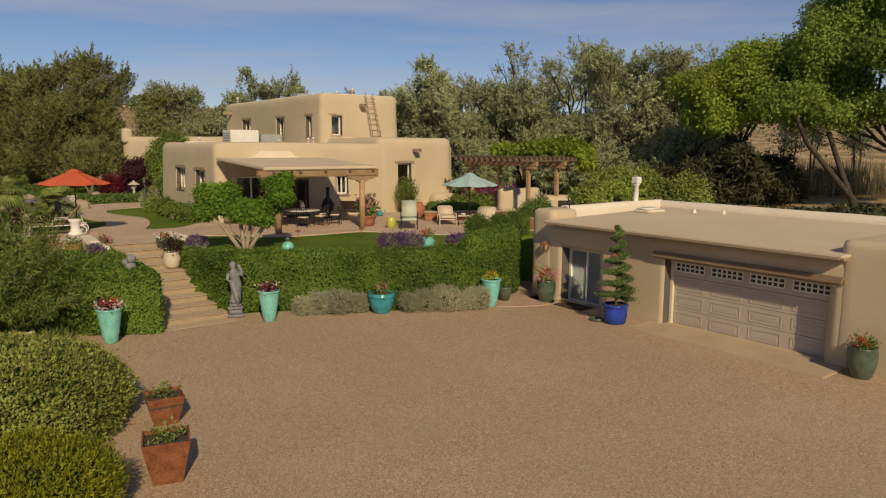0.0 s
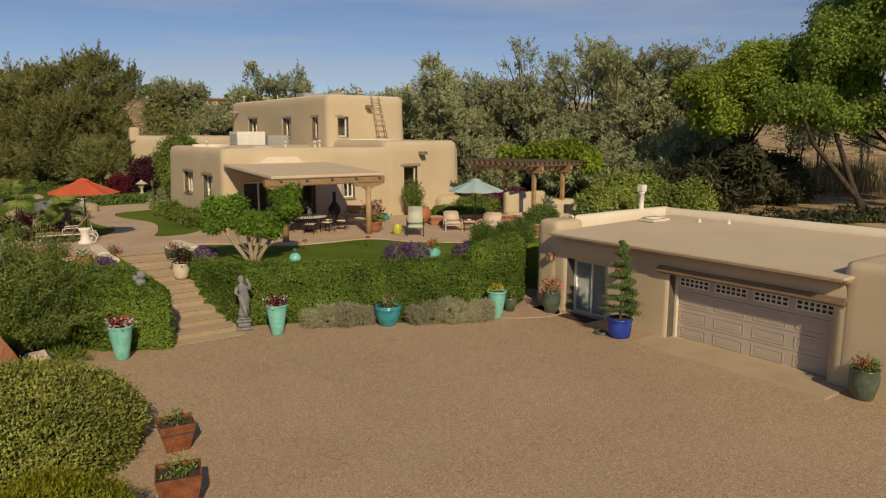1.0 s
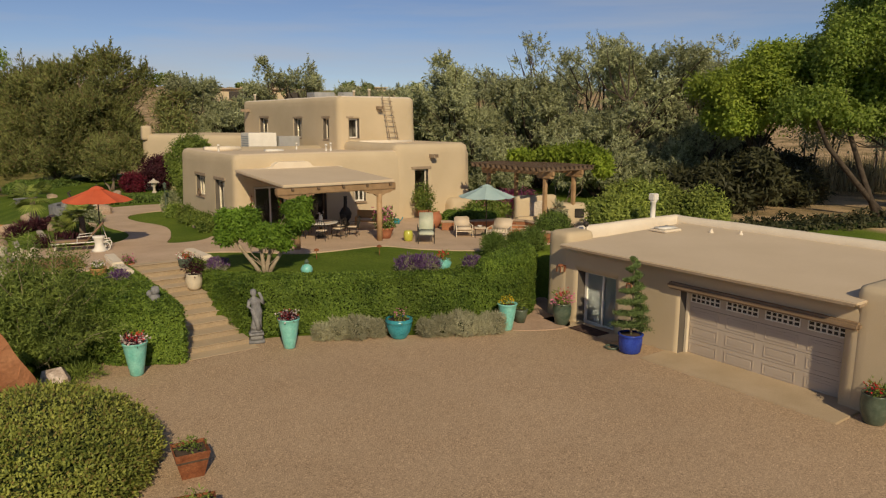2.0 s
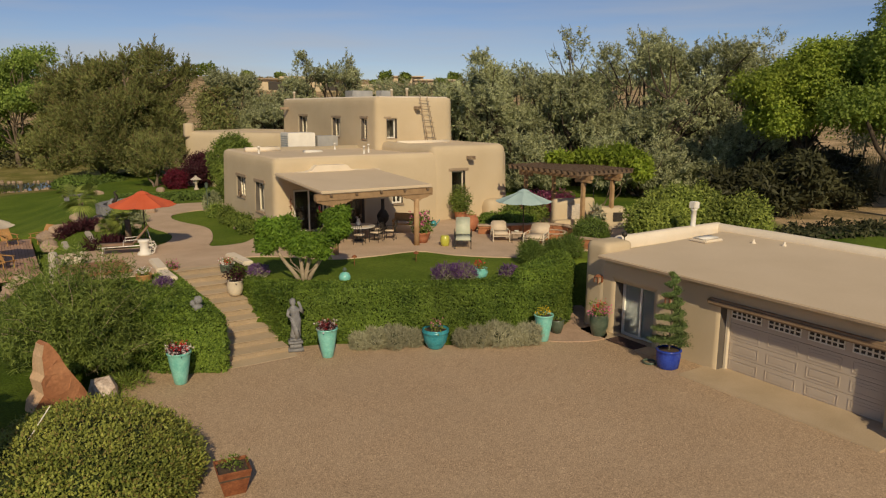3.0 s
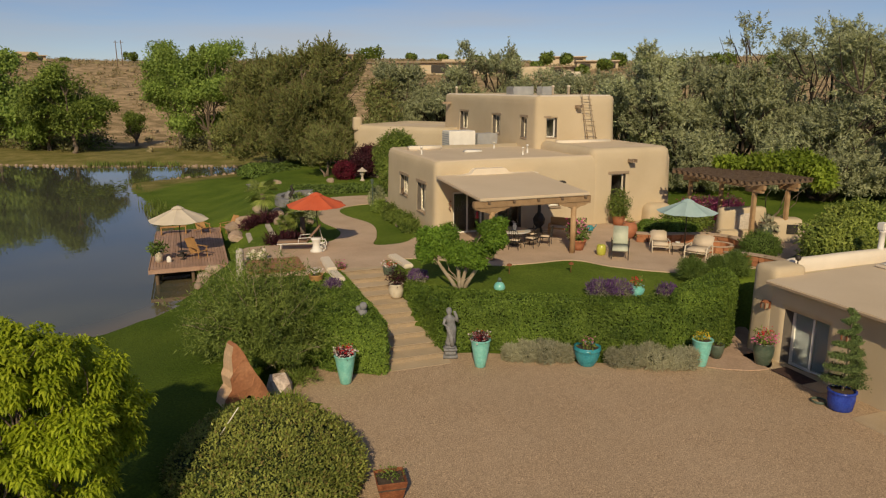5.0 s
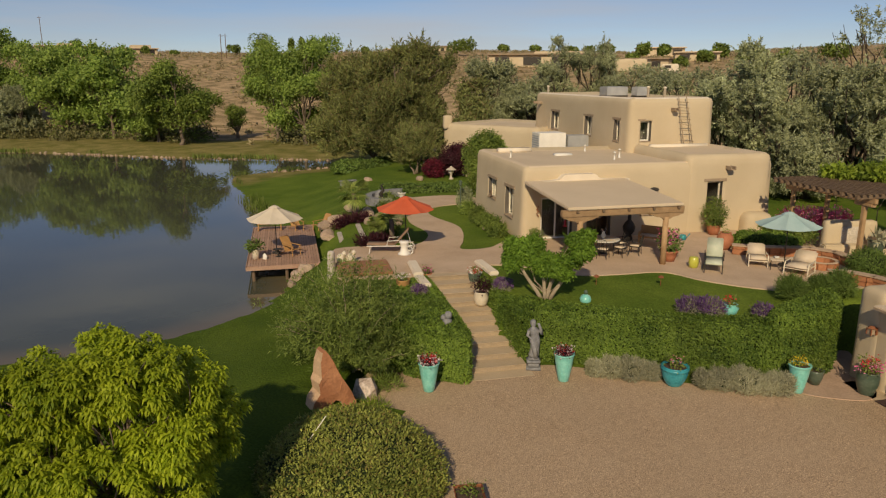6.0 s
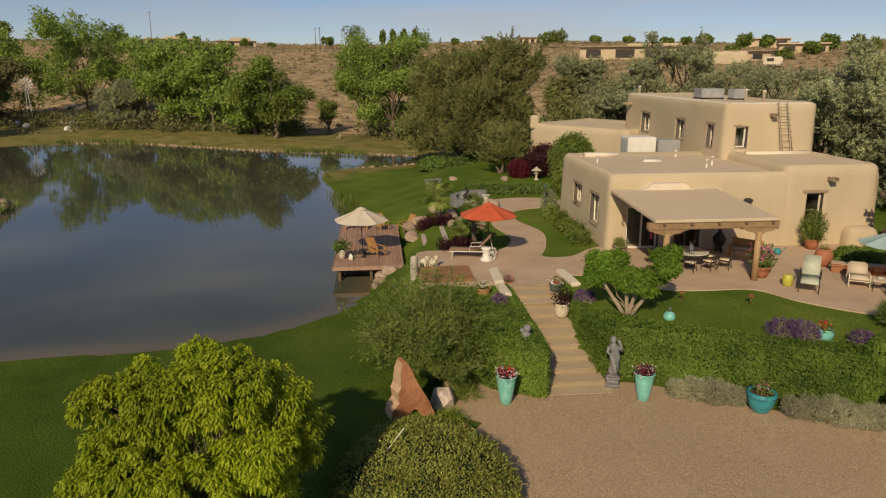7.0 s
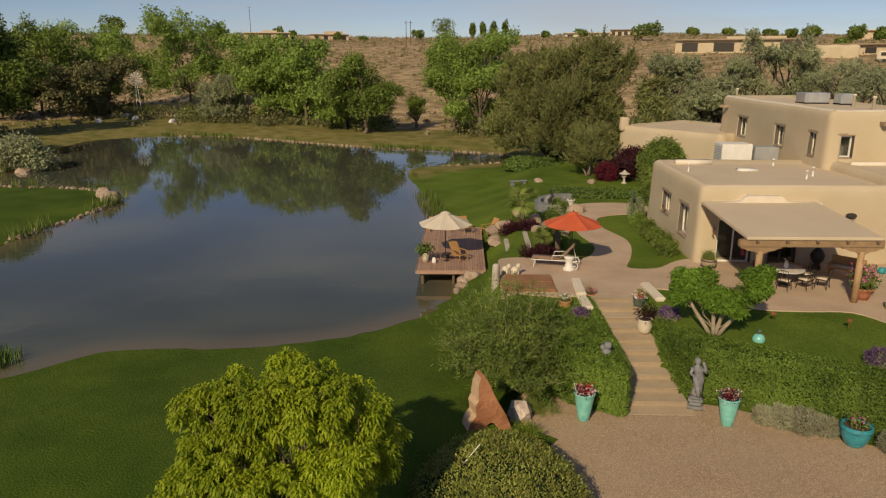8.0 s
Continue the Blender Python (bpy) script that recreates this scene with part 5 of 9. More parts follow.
# silvery olives behind the house
def olive(x, y, top, r, sprays, seed, label="silvery grey-green Russian olive tree with gaps in its crown", bottom=0.06):
    """A Russian olive: dark forking limbs and silvery arching sprays in loose heads."""
    rng = np.random.default_rng(seed)
    z0 = float(land(x, y))
    h = top - z0
    lo = h * bottom
    lobes = crown(seed, r, lo + (h - lo) * 0.5, h - lo, 10, 0.7, 0.5)
    t = thing("russian_olive_tree", x, y, z0 - 0.1, 0, label, "tree", "olive trees")
    tb = bmesh.new()
    for l in lobes:
        p, rad = limb(rng, (rng.normal() * 0.2, rng.normal() * 0.2, 0), (l[0], l[1], l[2] + 0.3 * l[5]), 0.2, 0.05, 0.08)
        bm_tube(p, rad, 6, tb, cap=False)
        for k in range(4):
            w = unit(rng.normal(size=(1, 3)))[0]
            bm_tube(*limb(rng, p[3], (l[0] + w[0] * l[3], l[1] + w[1] * l[4], l[2] + abs(w[2]) * l[5]), 0.08, 0.02, 0.1), 5, tb, cap=False)
    part("trunk", tb, M_DARKBARK, t, smooth=True)
    heads = np.array(lobes)[np.repeat(np.arange(len(lobes)), 7)]
    w = unit(rng.normal(size=(len(heads), 3)) + np.array([0, 0, 0.2]))
    k = rng.uniform(0.3, 0.5, (len(heads), 1))
    small = np.hstack([heads[:, :3] + w * heads[:, 3:] * rng.uniform(0.5, 0.85, (len(heads), 1)), heads[:, 3:] * k])
    skirt = [] if y < 70 and top > 12 else [(r * 0.6 * math.cos(a), r * 0.6 * math.sin(a), h * 0.2, r * 0.3, r * 0.3, h * 0.14) for a in np.arange(0, 6.2, 0.7)]
    small = np.vstack([small] + ([skirt] if skirt else []))
    pts, out = plume_points(rng, small, sprays, 26, 0.75, 0.13, 0.35)
    keep = pts[:, 2] > 0.2
    ob = new("crown", quads("crown", leaf_quads(rng, pts[keep], out[keep], 0.25, 0.095, 0.25, 0.8, 0.7, 3), L_OLIVE, 3))
    ob.parent = t
    return t


for i, (x, y, t, r, c) in enumerate([(-29, 80, 12.8, 4.8, 2000), (-24.0, 78, 10.5, 3.6, 1100), (-24.5, 88, 17.2, 3.6, 1500), (-19.0, 89, 15.8, 3.4, 1300), (-13, 84, 11.5, 4.5, 700), (-8, 74, 11.0, 4.5, 800), (2, 74, 13.5, 6, 1000), (11, 75, 16.4, 6.5, 1000), (21, 72, 16, 6.5, 900), (-1.0, 60, 13.6, 5.2, 1500), (6.8, 61, 15.8, 5.6, 1700), (13.6, 60, 15.2, 4.8, 1200), (19.5, 60, 14.0, 4.6, 1000), (2.8, 56, 6.2, 3.2, 700), (11, 54, 8.6, 4.4, 1000), (17.5, 54, 7.6, 4.0, 800)]):
    olive(x, y, t, r, int(c * 1.25), 30 + i)
# cottonwood and lime-green tree behind the garage
tree("cottonwood_tree", 28.0, 43.5, 17, [(0.5, 0, 12.6, 4.4, 4.4, 3.4), (-3.0, 1.0, 11.2, 3.0, 3.0, 2.4), (-0.6, 0, 15.2, 3.0, 3.2, 2.4), (4.0, 0, 14.5, 4.0, 4.0, 3.4), (-4.8, 1.5, 9.0, 2.8, 2.8, 2.2), (1.0, -2, 10.0, 3.4, 3.4, 2.4), (-1.8, -1, 8.8, 3.0, 3.0, 2.2), (-3.8, 0.5, 7.2, 2.2, 2.2, 1.5), (2.6, -1.5, 8.2, 3.2, 3.2, 2.2), (5.6, -1.0, 8.8, 3.2, 3.2, 2.6), (0.2, -2.0, 7.2, 2.4, 2.4, 1.4), (6.4, 0, 11.6, 3.0, 3.0, 2.6), (-4.6, 0.0, 5.6, 2.2, 2.0, 1.4), (-2.2, -1.0, 5.8, 2.2, 2.0, 1.4), (-6.6, 0.6, 6.6, 2.0, 2.0, 1.6), (3.0, -2.0, 6.0, 2.2, 2.0, 1.3)], L_SUNLEAF, "large green cottonwood with a forked trunk behind the garage", 11000, 25, 0.32, 0.19, 13, 0.22, M_DARKBARK, fork=0.22, shell=0.3, puffs=9, puff=(0.34, 0.56), leaf_w=0.75, droop=0.5)
tree("ash_tree", 19.9, 47.5, 11.5, [(-3.3, 0, 7.6, 1.5, 1.5, 1.3), (-0.4, 0, 7.6, 2.8, 2.8, 2.2), (-1.6, 0, 5.8, 2.2, 2.0, 1.2), (-2.2, 0, 7.0, 1.7, 1.7, 1.5), (0.6, 0, 9.3, 1.9, 1.9, 1.4), (2.6, 0, 7.0, 2.4, 2.2, 1.8), (3.4, 0, 9.0, 2.0, 2.0, 1.5)], L_ASH, "lime-green ash tree behind the garage", 3800, 25, 0.3, 0.19, 14, 0.2, M_DARKBARK, fork=0.3, shell=0.3, puffs=9, puff=(0.34, 0.56), leaf_w=0.7, droop=0.5)
# cedars whose near-black leaves paint the shade under the trees
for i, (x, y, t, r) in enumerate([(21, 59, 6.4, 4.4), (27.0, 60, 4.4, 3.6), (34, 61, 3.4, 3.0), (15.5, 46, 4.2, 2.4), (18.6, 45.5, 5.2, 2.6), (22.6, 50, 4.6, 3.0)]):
    mid_tree("cedar_tree", x, y, t, r, L_SHADED, "cedar thicket coloured near-black for the shade behind the garage", 50 + i, 750, 15, 0.34, 0.45, leaf_w=0.34, bottom=0.02, group="dark cedars")
# far bank
for i, (x, y, t, r, mat_, c) in enumerate([(-62, 87, 15.6, 6.2, L_FARLEAF, 1000), (-70, 91, 14.6, 5.4, L_FARLEAF, 800), (-57, 92, 13.4, 5.4, L_FARLEAF, 800), (-79, 79.5, 12.6, 5.6, L_SHRUB, 900), (-86, 82, 11.0, 4.6, L_FARLEAF, 700), (-98, 84, 16.8, 7.2, L_FARLEAF, 1000),
                                            (-108, 84, 15.0, 6.4, L_FARLEAF, 900), (-147, 92, 22.0, 12.5, L_FARLEAF, 1300), (-160, 78, 19.0, 11.0, L_FARLEAF, 1000), (-158, 64, 20.5, 9.0, L_SHRUB, 1000), (-151, 50, 18.0, 8.0, L_SHRUB, 900), (-120, 33, 16, 8, L_SHRUB, 800), (-122, 42, 21, 7.5, L_SHRUB, 1000), (-160, 57, 14, 7.5, L_BROWNBRUSH, 900), (-141, 62, 11, 6.5, L_BROWNBRUSH, 900), (-150, 74, 12, 6.0, L_BROWNBRUSH, 800), (-98, 29, 9, 5, L_JUNIPER, 700), (-136, 99, 17, 7, L_FARLEAF, 800), (-118, 95, 14, 7, L_FARLEAF, 800)]):
    mid_tree("cottonwood_tree", x, y, t, r, mat_, "leafy green tree on the far bank of the pond", 60 + i, int(c * (2.3 if math.hypot(x, y) < 116 else 1.1)), 17, 0.44, 0.31 if math.hypot(x, y) < 116 else 0.46, group="far bank trees", shell=0.35, n=12, bottom=-0.04, puffs=8, puff=(0.34, 0.56), leaf_w=0.7)
olive(-116.0, 79.5, 9.8, 5.4, 2300, 80, "silvery grey shrub-like olive on the far bank", 0.0)
for i, (x, y, t, r) in enumerate([(-79, 92, 6.0, 1.8), (-104, 90, 9, 4), (-90, 90, 8, 4)]):
    mid_tree("scrub_tree", x, y, t, r, L_SHRUB, "thin twiggy small tree on the far bank", 90 + i, 260, 12, 0.32, 0.3, bottom=0.1, group="far bank trees", shell=0.3)
shrub("desert_olive", -85, 31.5, 0.3, [(0, 0, 1.9, 2.4, 2.3, 1.7), (-1.7, 0, 1.3, 1.6, 1.6, 1.2), (1.7, 1, 1.1, 1.6, 1.6, 1.0)], L_OLIVE, "silvery shrub over boulders at the pond's edge", 500, 16, 0.35, 0.4, 95, stems=10)

# ---- nearer trees and shrubs ----
def rosette_leaves(rng, tips, ways, count, length, width):
    """Whorls of long leaves that arch out from each tip and hang: two faces to a leaf, folded at the middle."""
    n = len(tips)
    a = np.arange(count) * 2.4 + rng.uniform(0, 6.28, (n, 1))
    ref = unit(np.cross(ways, rng.normal(size=(n, 3))))
    oth = np.cross(ways, ref)
    rad = np.cos(a)[..., None] * ref[:, None] + np.sin(a)[..., None] * oth[:, None]
    back = (np.arange(count) / count)[None, :, None]
    root = tips[:, None] - ways[:, None] * back * 0.11 + rad * 0.008
    d1 = rad * (0.45 + 0.5 * back) + ways[:, None] * (0.75 - 0.6 * back) + np.array([0, 0, -0.12]) + rng.normal(size=(n, count, 3)) * 0.12
    d1 /= np.linalg.norm(d1, axis=2, keepdims=True)
    d2 = d1 * 0.8 + np.array([0, 0, -0.85])
    d2 /= np.linalg.norm(d2, axis=2, keepdims=True)
    ln = length * rng.uniform(0.65, 1.2, (n, count, 1))
    side = np.cross(d1, np.array([0, 0, 1.0]) + rng.normal(size=(n, count, 3)) * 0.3)
    side /= np.maximum(np.linalg.norm(side, axis=2, keepdims=True), 1e-6)
    h = width * 0.5
    mid = root + d1 * ln * 0.5
    end = mid + d2 * ln * 0.5
    q1 = np.stack([root - side * h * 0.25, root + side * h * 0.25, mid + side * h, mid - side * h], 2)
    q2 = np.stack([mid - side * h, mid + side * h, end + side * h * 0.12, end - side * h * 0.12], 2)
    return np.stack([q1, q2], 2).reshape(-1, 3)


def chitalpa(x, y, z, lobes, seed):
    rng = np.random.default_rng(seed)
    t = thing("chitalpa_tree", x, y, z, 0, "fresh yellow-green tree with drooping whorls of narrow leaves on the lawn", "tree")
    tb = bmesh.new()
    bm_tube(*limb(rng, (0, 0, -0.1), (0.05, 0.1, 1.2), 0.14, 0.11, 0.04), 10, tb)
    L3 = np.array(lobes, float)
    for l in L3:
        p, r = limb(rng, (0.05, 0.1, 1.15), tuple(l[:3]), 0.06, 0.02, 0.08)
        bm_tube(p, r, 7, tb, cap=False)
        for k in range(7):
            w = unit(rng.normal(size=(1, 3)))[0]
            bm_tube(*limb(rng, p[4], tuple(l[:3] + w * l[3:] * 0.9), 0.018, 0.006, 0.1), 5, tb, cap=False)
    part("trunk", tb, M_BARK, t, smooth=True)
    # branchlets: many small rounded heads over each lobe, whorls on their outer sides
    heads = 21
    own = np.repeat(np.arange(len(L3)), heads)
    w = unit(rng.normal(size=(len(own), 3)) + np.array([0, 0, 0.25]))
    cen = L3[own, :3] + w * L3[own, 3:] * rng.uniform(0.62, 0.95, (len(own), 1))
    size = 0.36 * rng.uniform(0.65, 1.25, len(own))
    k = 14
    v = unit(rng.normal(size=(len(own), k, 3)).reshape(-1, 3) + np.repeat(w, k, 0) * 0.75 + np.array([0, 0, 0.35]))
    tips = np.repeat(cen, k, 0) + v * np.repeat(size, k)[:, None] * np.array([1, 1, 0.85]) * rng.uniform(0.8, 1.05, (len(v), 1))
    inside = (((tips[:, None] - L3[None, :, :3]) / L3[None, :, 3:]) ** 2).sum(2).min(1) < 0.22
    tips, v = tips[~inside], v[~inside]
    ob = new("crown", quads("crown", rosette_leaves(rng, tips, v, 12, 0.185, 0.052), L_BRIGHT))
    ob.parent = t
    return t


chitalpa(-11.35, 8.5, 0.15, [(0.0, 0.0, 3.08, 1.63, 1.63, 1.54), (-1.24, 0.0, 3.93, 0.98, 0.98, 1.03), (1.1, 0.46, 3.99, 0.93, 0.93, 0.98), (0.09, 1.01, 4.03, 0.88, 0.88, 1.03), (-1.01, -0.83, 3.51, 0.88, 0.88, 0.98), (-0.37, -1.1, 3.29, 0.93, 0.93, 1.03), (0.92, -0.83, 2.76, 0.88, 0.88, 0.98), (-0.74, 0.55, 4.62, 0.79, 0.79, 0.67), (0.74, 0.18, 4.67, 0.79, 0.79, 0.67), (0.0, -0.46, 4.62, 0.7, 0.7, 0.62), (1.01, 1.24, 4.09, 0.74, 0.74, 0.82), (-0.92, -1.15, 4.31, 0.74, 0.74, 0.77), (1.15, 1.61, 3.19, 0.7, 0.7, 0.77), (0.0, -1.52, 2.12, 0.88, 0.88, 0.82), (-1.01, -1.75, 2.87, 0.7, 0.7, 0.77), (0.83, -0.55, 1.86, 0.74, 0.74, 0.62), (-1.47, -0.92, 2.44, 0.88, 0.88, 0.88), (-1.56, 1.1, 2.65, 0.88, 0.88, 0.88), (1.2, 0.74, 2.55, 0.74, 0.74, 0.82), (1.52, 0.18, 3.51, 0.56, 0.56, 0.62)], 17)
shrub("round_shrub", -9.0, 13.7, 0, [(0, 0, 0.5, 2.45, 2.35, 1.22), (-0.6, 0.8, 0.45, 2.0, 2.0, 1.1), (0.5, -0.6, 0.45, 2.0, 1.9, 1.18)], L_BUSH, "large rounded evergreen shrub at the court's edge", 8200, 12, 0.075, 0.085, 18, core=0.93, shell=0.9, leaf_w=0.5, droop=-0.1, outward=0.9)
shrub("gold_shrub", -6.1, 9.7, 0, [(0, 0, 0.5, 1.2, 1.2, 0.85), (0.45, 0.3, 0.6, 0.7, 0.7, 0.65), (-0.55, -0.3, 0.6, 0.8, 0.8, 0.7), (0.0, -0.7, 0.4, 0.8, 0.8, 0.65), (-0.3, 0.5, 0.75, 0.6, 0.6, 0.55)], L_GOLD, "low golden-green feathery shrub", 3600, 14, 0.08, 0.08, 21, core=0.72, shell=0.85, leaf_w=0.3, droop=-0.7, outward=0.8)
wil = thing("willow_shrub", -12.95, 20.35, 0.15, 0, "loose arching willow-leaved shrub with pale whippy twigs", "shrub")
wr = np.random.default_rng(22)
wp_, wo_, wtw = [], [], bmesh.new()
for k in range(600):
    a, e = wr.uniform(0, 6.28), wr.uniform(0.5, 1.5)
    ln = wr.uniform(2.0, 4.3) * (0.8 + 0.2 * math.sin(e)) * (1.0 + 0.12 * math.cos(a - 2.6))
    st_ = np.array([wr.normal() * 0.3, wr.normal() * 0.3, 0.1])
    d0 = np.array([math.cos(a) * math.cos(e), math.sin(a) * math.cos(e), math.sin(e)])
    tt = np.linspace(0, 1, 8)
    path_ = st_ + d0 * np.array([0.95, 0.95, 1.0]) * ln * tt[:, None] + np.array([0, 0, -0.75]) * (tt[:, None] ** 2.2) * wr.uniform(0.3, 1.0) + wr.normal(size=(8, 3)) * 0.05
    if k % 5 == 0:
        bm_tube([tuple(p) for p in path_], list(0.018 - 0.013 * tt), 4, wtw, cap=False)
    m = 125
    f = wr.uniform(0.25, 1.0, m) * 6.99
    i0 = f.astype(int)
    pos = path_[i0] * (1 - (f - i0)[:, None]) + path_[np.minimum(i0 + 1, 7)] * (f - i0)[:, None]
    o = unit(wr.normal(size=(m, 3)))
    wp_.append(pos + o * 0.10)
    wo_.append(unit(o + d0 * 0.8))
keepw = np.vstack(wp_)[:, 2] > 0.05
wlv = new("leaves", quads("leaves", leaf_quads(wr, np.vstack(wp_)[keepw], np.vstack(wo_)[keepw], 0.16, 0.032, 0.15, 1.0, 0.45, 3), L_WILLOW, 3))
wlv.parent = wil
tagged(part("twig_cluster", wtw, M_PALEBARK, wil, "pale whippy twigs"), kind="stuff")
wt = tree("wisteria_tree", -7.35, 25.7, 2.9, [(-0.92, -0.26, 1.65, 0.66, 0.64, 0.55), (-1.25, -0.35, 1.45, 0.45, 0.45, 0.45), (-0.62, -0.1, 2.2, 0.46, 0.46, 0.38), (-1.05, -0.3, 2.15, 0.4, 0.4, 0.32), (0.3, 0.0, 1.3, 0.58, 0.55, 0.42), (-0.05, -0.1, 1.5, 0.46, 0.46, 0.38), (1.2, 0.33, 1.95, 0.55, 0.55, 0.55), (1.42, 0.4, 2.45, 0.38, 0.38, 0.38), (0.95, 0.25, 1.5, 0.48, 0.48, 0.4), (1.0, 0.25, 2.35, 0.34, 0.34, 0.3)],
     L_MULBERRY, "multi-stemmed small tree with splayed pale trunks", 2600, 22, 0.10, 0.13, 23, 0.035, M_PALEBARK, fork=0.08, z=1.85, leaf_w=0.6, droop=0.6, shell=0.6, puffs=5)
for k, (a, b, c) in enumerate([(-0.95, -0.3, 1.35), (-0.1, -0.1, 1.2), (0.25, 0.05, 1.15), (0.95, 0.3, 1.45)]):
    part("trunk", bm_tube([(a * 0.12, b * 0.2, 0), (a * 0.35, b * 0.5, c * 0.3), (a * 0.75, b * 0.8, c * 0.7), (a, b, c)], [0.095, 0.08, 0.068, 0.045], 8), M_PALEBARK, wt, smooth=True)
for i, (x, y, z, r, h) in enumerate([(7.3, 33.2, 1.7, 1.15, 2.3), (8.5, 34.2, 1.7, 1.35, 2.9), (9.9, 34.7, 1.6, 1.2, 3.0), (11.7, 33.6, 1.3, 1.05, 3.0)]):
    shrub("photinia_shrub", x, y, z, [(0, 0, h * 0.5, r, r, h * 0.5), (-r * 0.5, 0.2, h * 0.72, r * 0.55, r * 0.55, h * 0.27), (r * 0.5, -0.2, h * 0.66, r * 0.55, r * 0.6, h * 0.3), (0.1, -r * 0.5, h * 0.42, r * 0.6, r * 0.6, h * 0.3), (0, 0.1, h * 0.9, r * 0.4, r * 0.4, h * 0.2)], L_PHOTINIA, "tall leafy photinia shrub behind the garage roof", int(520 * r), 16, 0.15, 0.16, 240 + i, stems=7, group="photinia shrubs", core=0.62, shell=0.75)
shrub("green_vine", 5.6, 41.6, 1.9, [(-1.6, 0.4, 3.7, 1.2, 0.6, 0.2), (0.2, 0.1, 3.8, 1.2, 0.7, 0.4), (1.5, -0.3, 3.85, 1.0, 0.8, 0.5), (2.3, -1.0, 3.6, 0.7, 0.7, 0.35), (2.6, -1.3, 3.1, 0.4, 0.4, 0.4)], L_LIME, "lime-green grape vine spread over the pergola", 700, 14, 0.13, 0.24, 27, droop=0.7, stems=5, shell=0.7)
shrub("bougainvillea", 2.6, 43.0, 1.9, [(0, 0, 0.9, 1.6, 0.8, 0.7), (1.2, 0.2, 0.9, 1.0, 0.7, 0.6)], F_PINK, "bank of magenta bougainvillea behind the pergola", 300, 16, 0.13, 0.13, 28)
shrub("laurel_shrub", -19.0, 48.6, 1.9, [(0, 0, 2.6, 1.4, 1.2, 1.9), (0.4, -0.4, 1.4, 1.2, 1.1, 1.3), (0.3, 0, 3.9, 1.1, 1.0, 0.8), (0.9, 0.3, 3.4, 0.9, 0.8, 0.9)], L_SHRUB, "tall dense green laurel against the house", 1300, 18, 0.17, 0.16, 29)
shrub("barberry_shrub", -26.2, 55.6, 1.85, [(0, 0, 0.8, 1.0, 1.0, 0.9)], L_REDLEAF, "bright red barberry shrub beside the wing", 350, 14, 0.12, 0.13, 31)
shrub("plum_shrub", -24.6, 56.6, 1.85, [(0, 0, 1.6, 1.4, 1.3, 1.3), (0.5, 0, 2.2, 0.9, 0.9, 0.8)], L_MAROON, "dark maroon plum shrub beside the wing", 500, 14, 0.16, 0.17, 32)
hedge("juniper_groundcover", [(-26.0, 46.6), (-23.6, 46.8), (-21, 48.8), (-19.6, 49.6), (-21.5, 51.4), (-25, 50), (-27.6, 48.8)], 1.8, 2.25, L_GRASS, "low spreading groundcover along the walk", 6000, 0.13, 33, "groundcover", mound=0.12)
hedge("shrub_island", [(-38.5, 59.0), (-35.5, 59.3), (-33.8, 61.0), (-35.5, 63.5), (-39, 63.0), (-40, 61.0)], 1.3, 2.1, L_GRASS, "low rounded shrub bed on the lawn", 5000, 0.2, 34, "shrub bed", mound=0.2)
shrub("round_box_shrub", 4.6, 34.4, 2.0, [(0, 0, 0.55, 0.85, 0.8, 0.65), (0.4, 0.3, 0.4, 0.6, 0.6, 0.5)], L_GRASS, "rounded bright green shrub above the stone wall", 700, 16, 0.08, 0.12, 35, core=0.8, leaf_w=0.25, droop=-0.4)
hedge("low_box_hedge", [(-0.9, 37.6), (0.4, 37.1), (1.9, 37.5), (2.0, 38.6), (0.6, 39.0), (-0.7, 38.7)], 2.0, 2.75, L_IVY, "low dark clipped hedge behind the seats", 5000, 0.1, 36, mound=0.1)
shrub("garden_shrub", 1.6, 39.8, 2.0, [(0, 0, 0.6, 1.4, 0.6, 0.6)], L_SHRUB, "leafy green border shrub", 300, 16, 0.1, 0.13, 37)
for i, (x, y, s) in enumerate([(1.5, 29.5, 0.85), (2.5, 30.1, 0.75), (3.3, 30.9, 0.95)]):
    shrub("fountain_grass", x, y, 1.9, [(0, 0, 0.4, 0.5 * s, 0.5 * s, 0.55 * s)], L_GRASS, "clump of upright green fountain grass", 260, 16, 0.09, 0.3, 110 + i, "grass clump", leaf_w=0.06, droop=-0.9, outward=0.4, group="grass clumps", core=0.75)
# silver sage at the foot of the ivy
for i, (x, y, s) in enumerate([(-4.8, 23.5, 0.72), (-4.25, 23.7, 0.95), (-3.55, 23.75, 1.1), (-2.95, 24.0, 0.8), (-1.15, 24.1, 0.75), (-0.55, 24.15, 1.0), (0.15, 24.25, 1.15), (0.8, 24.4, 0.85), (1.25, 24.6, 1.0)]):
    shrub("silver_sage", x, y, 0.0, [(0, 0, 0.3 * s, 0.42 * s, 0.42 * s, 0.42 * s), (0.2 * s, -0.08, 0.42 * s, 0.22 * s, 0.22 * s, 0.3 * s), (-0.2 * s, 0.05, 0.46 * s, 0.2 * s, 0.2 * s, 0.3 * s)], L_LAV, "silvery grey-green sage clump at the hedge's foot", 260, 18, 0.055, 0.14, 120 + i, "sage", leaf_w=0.13, droop=-0.9, outward=0.9, group="sage row", core=0.5)
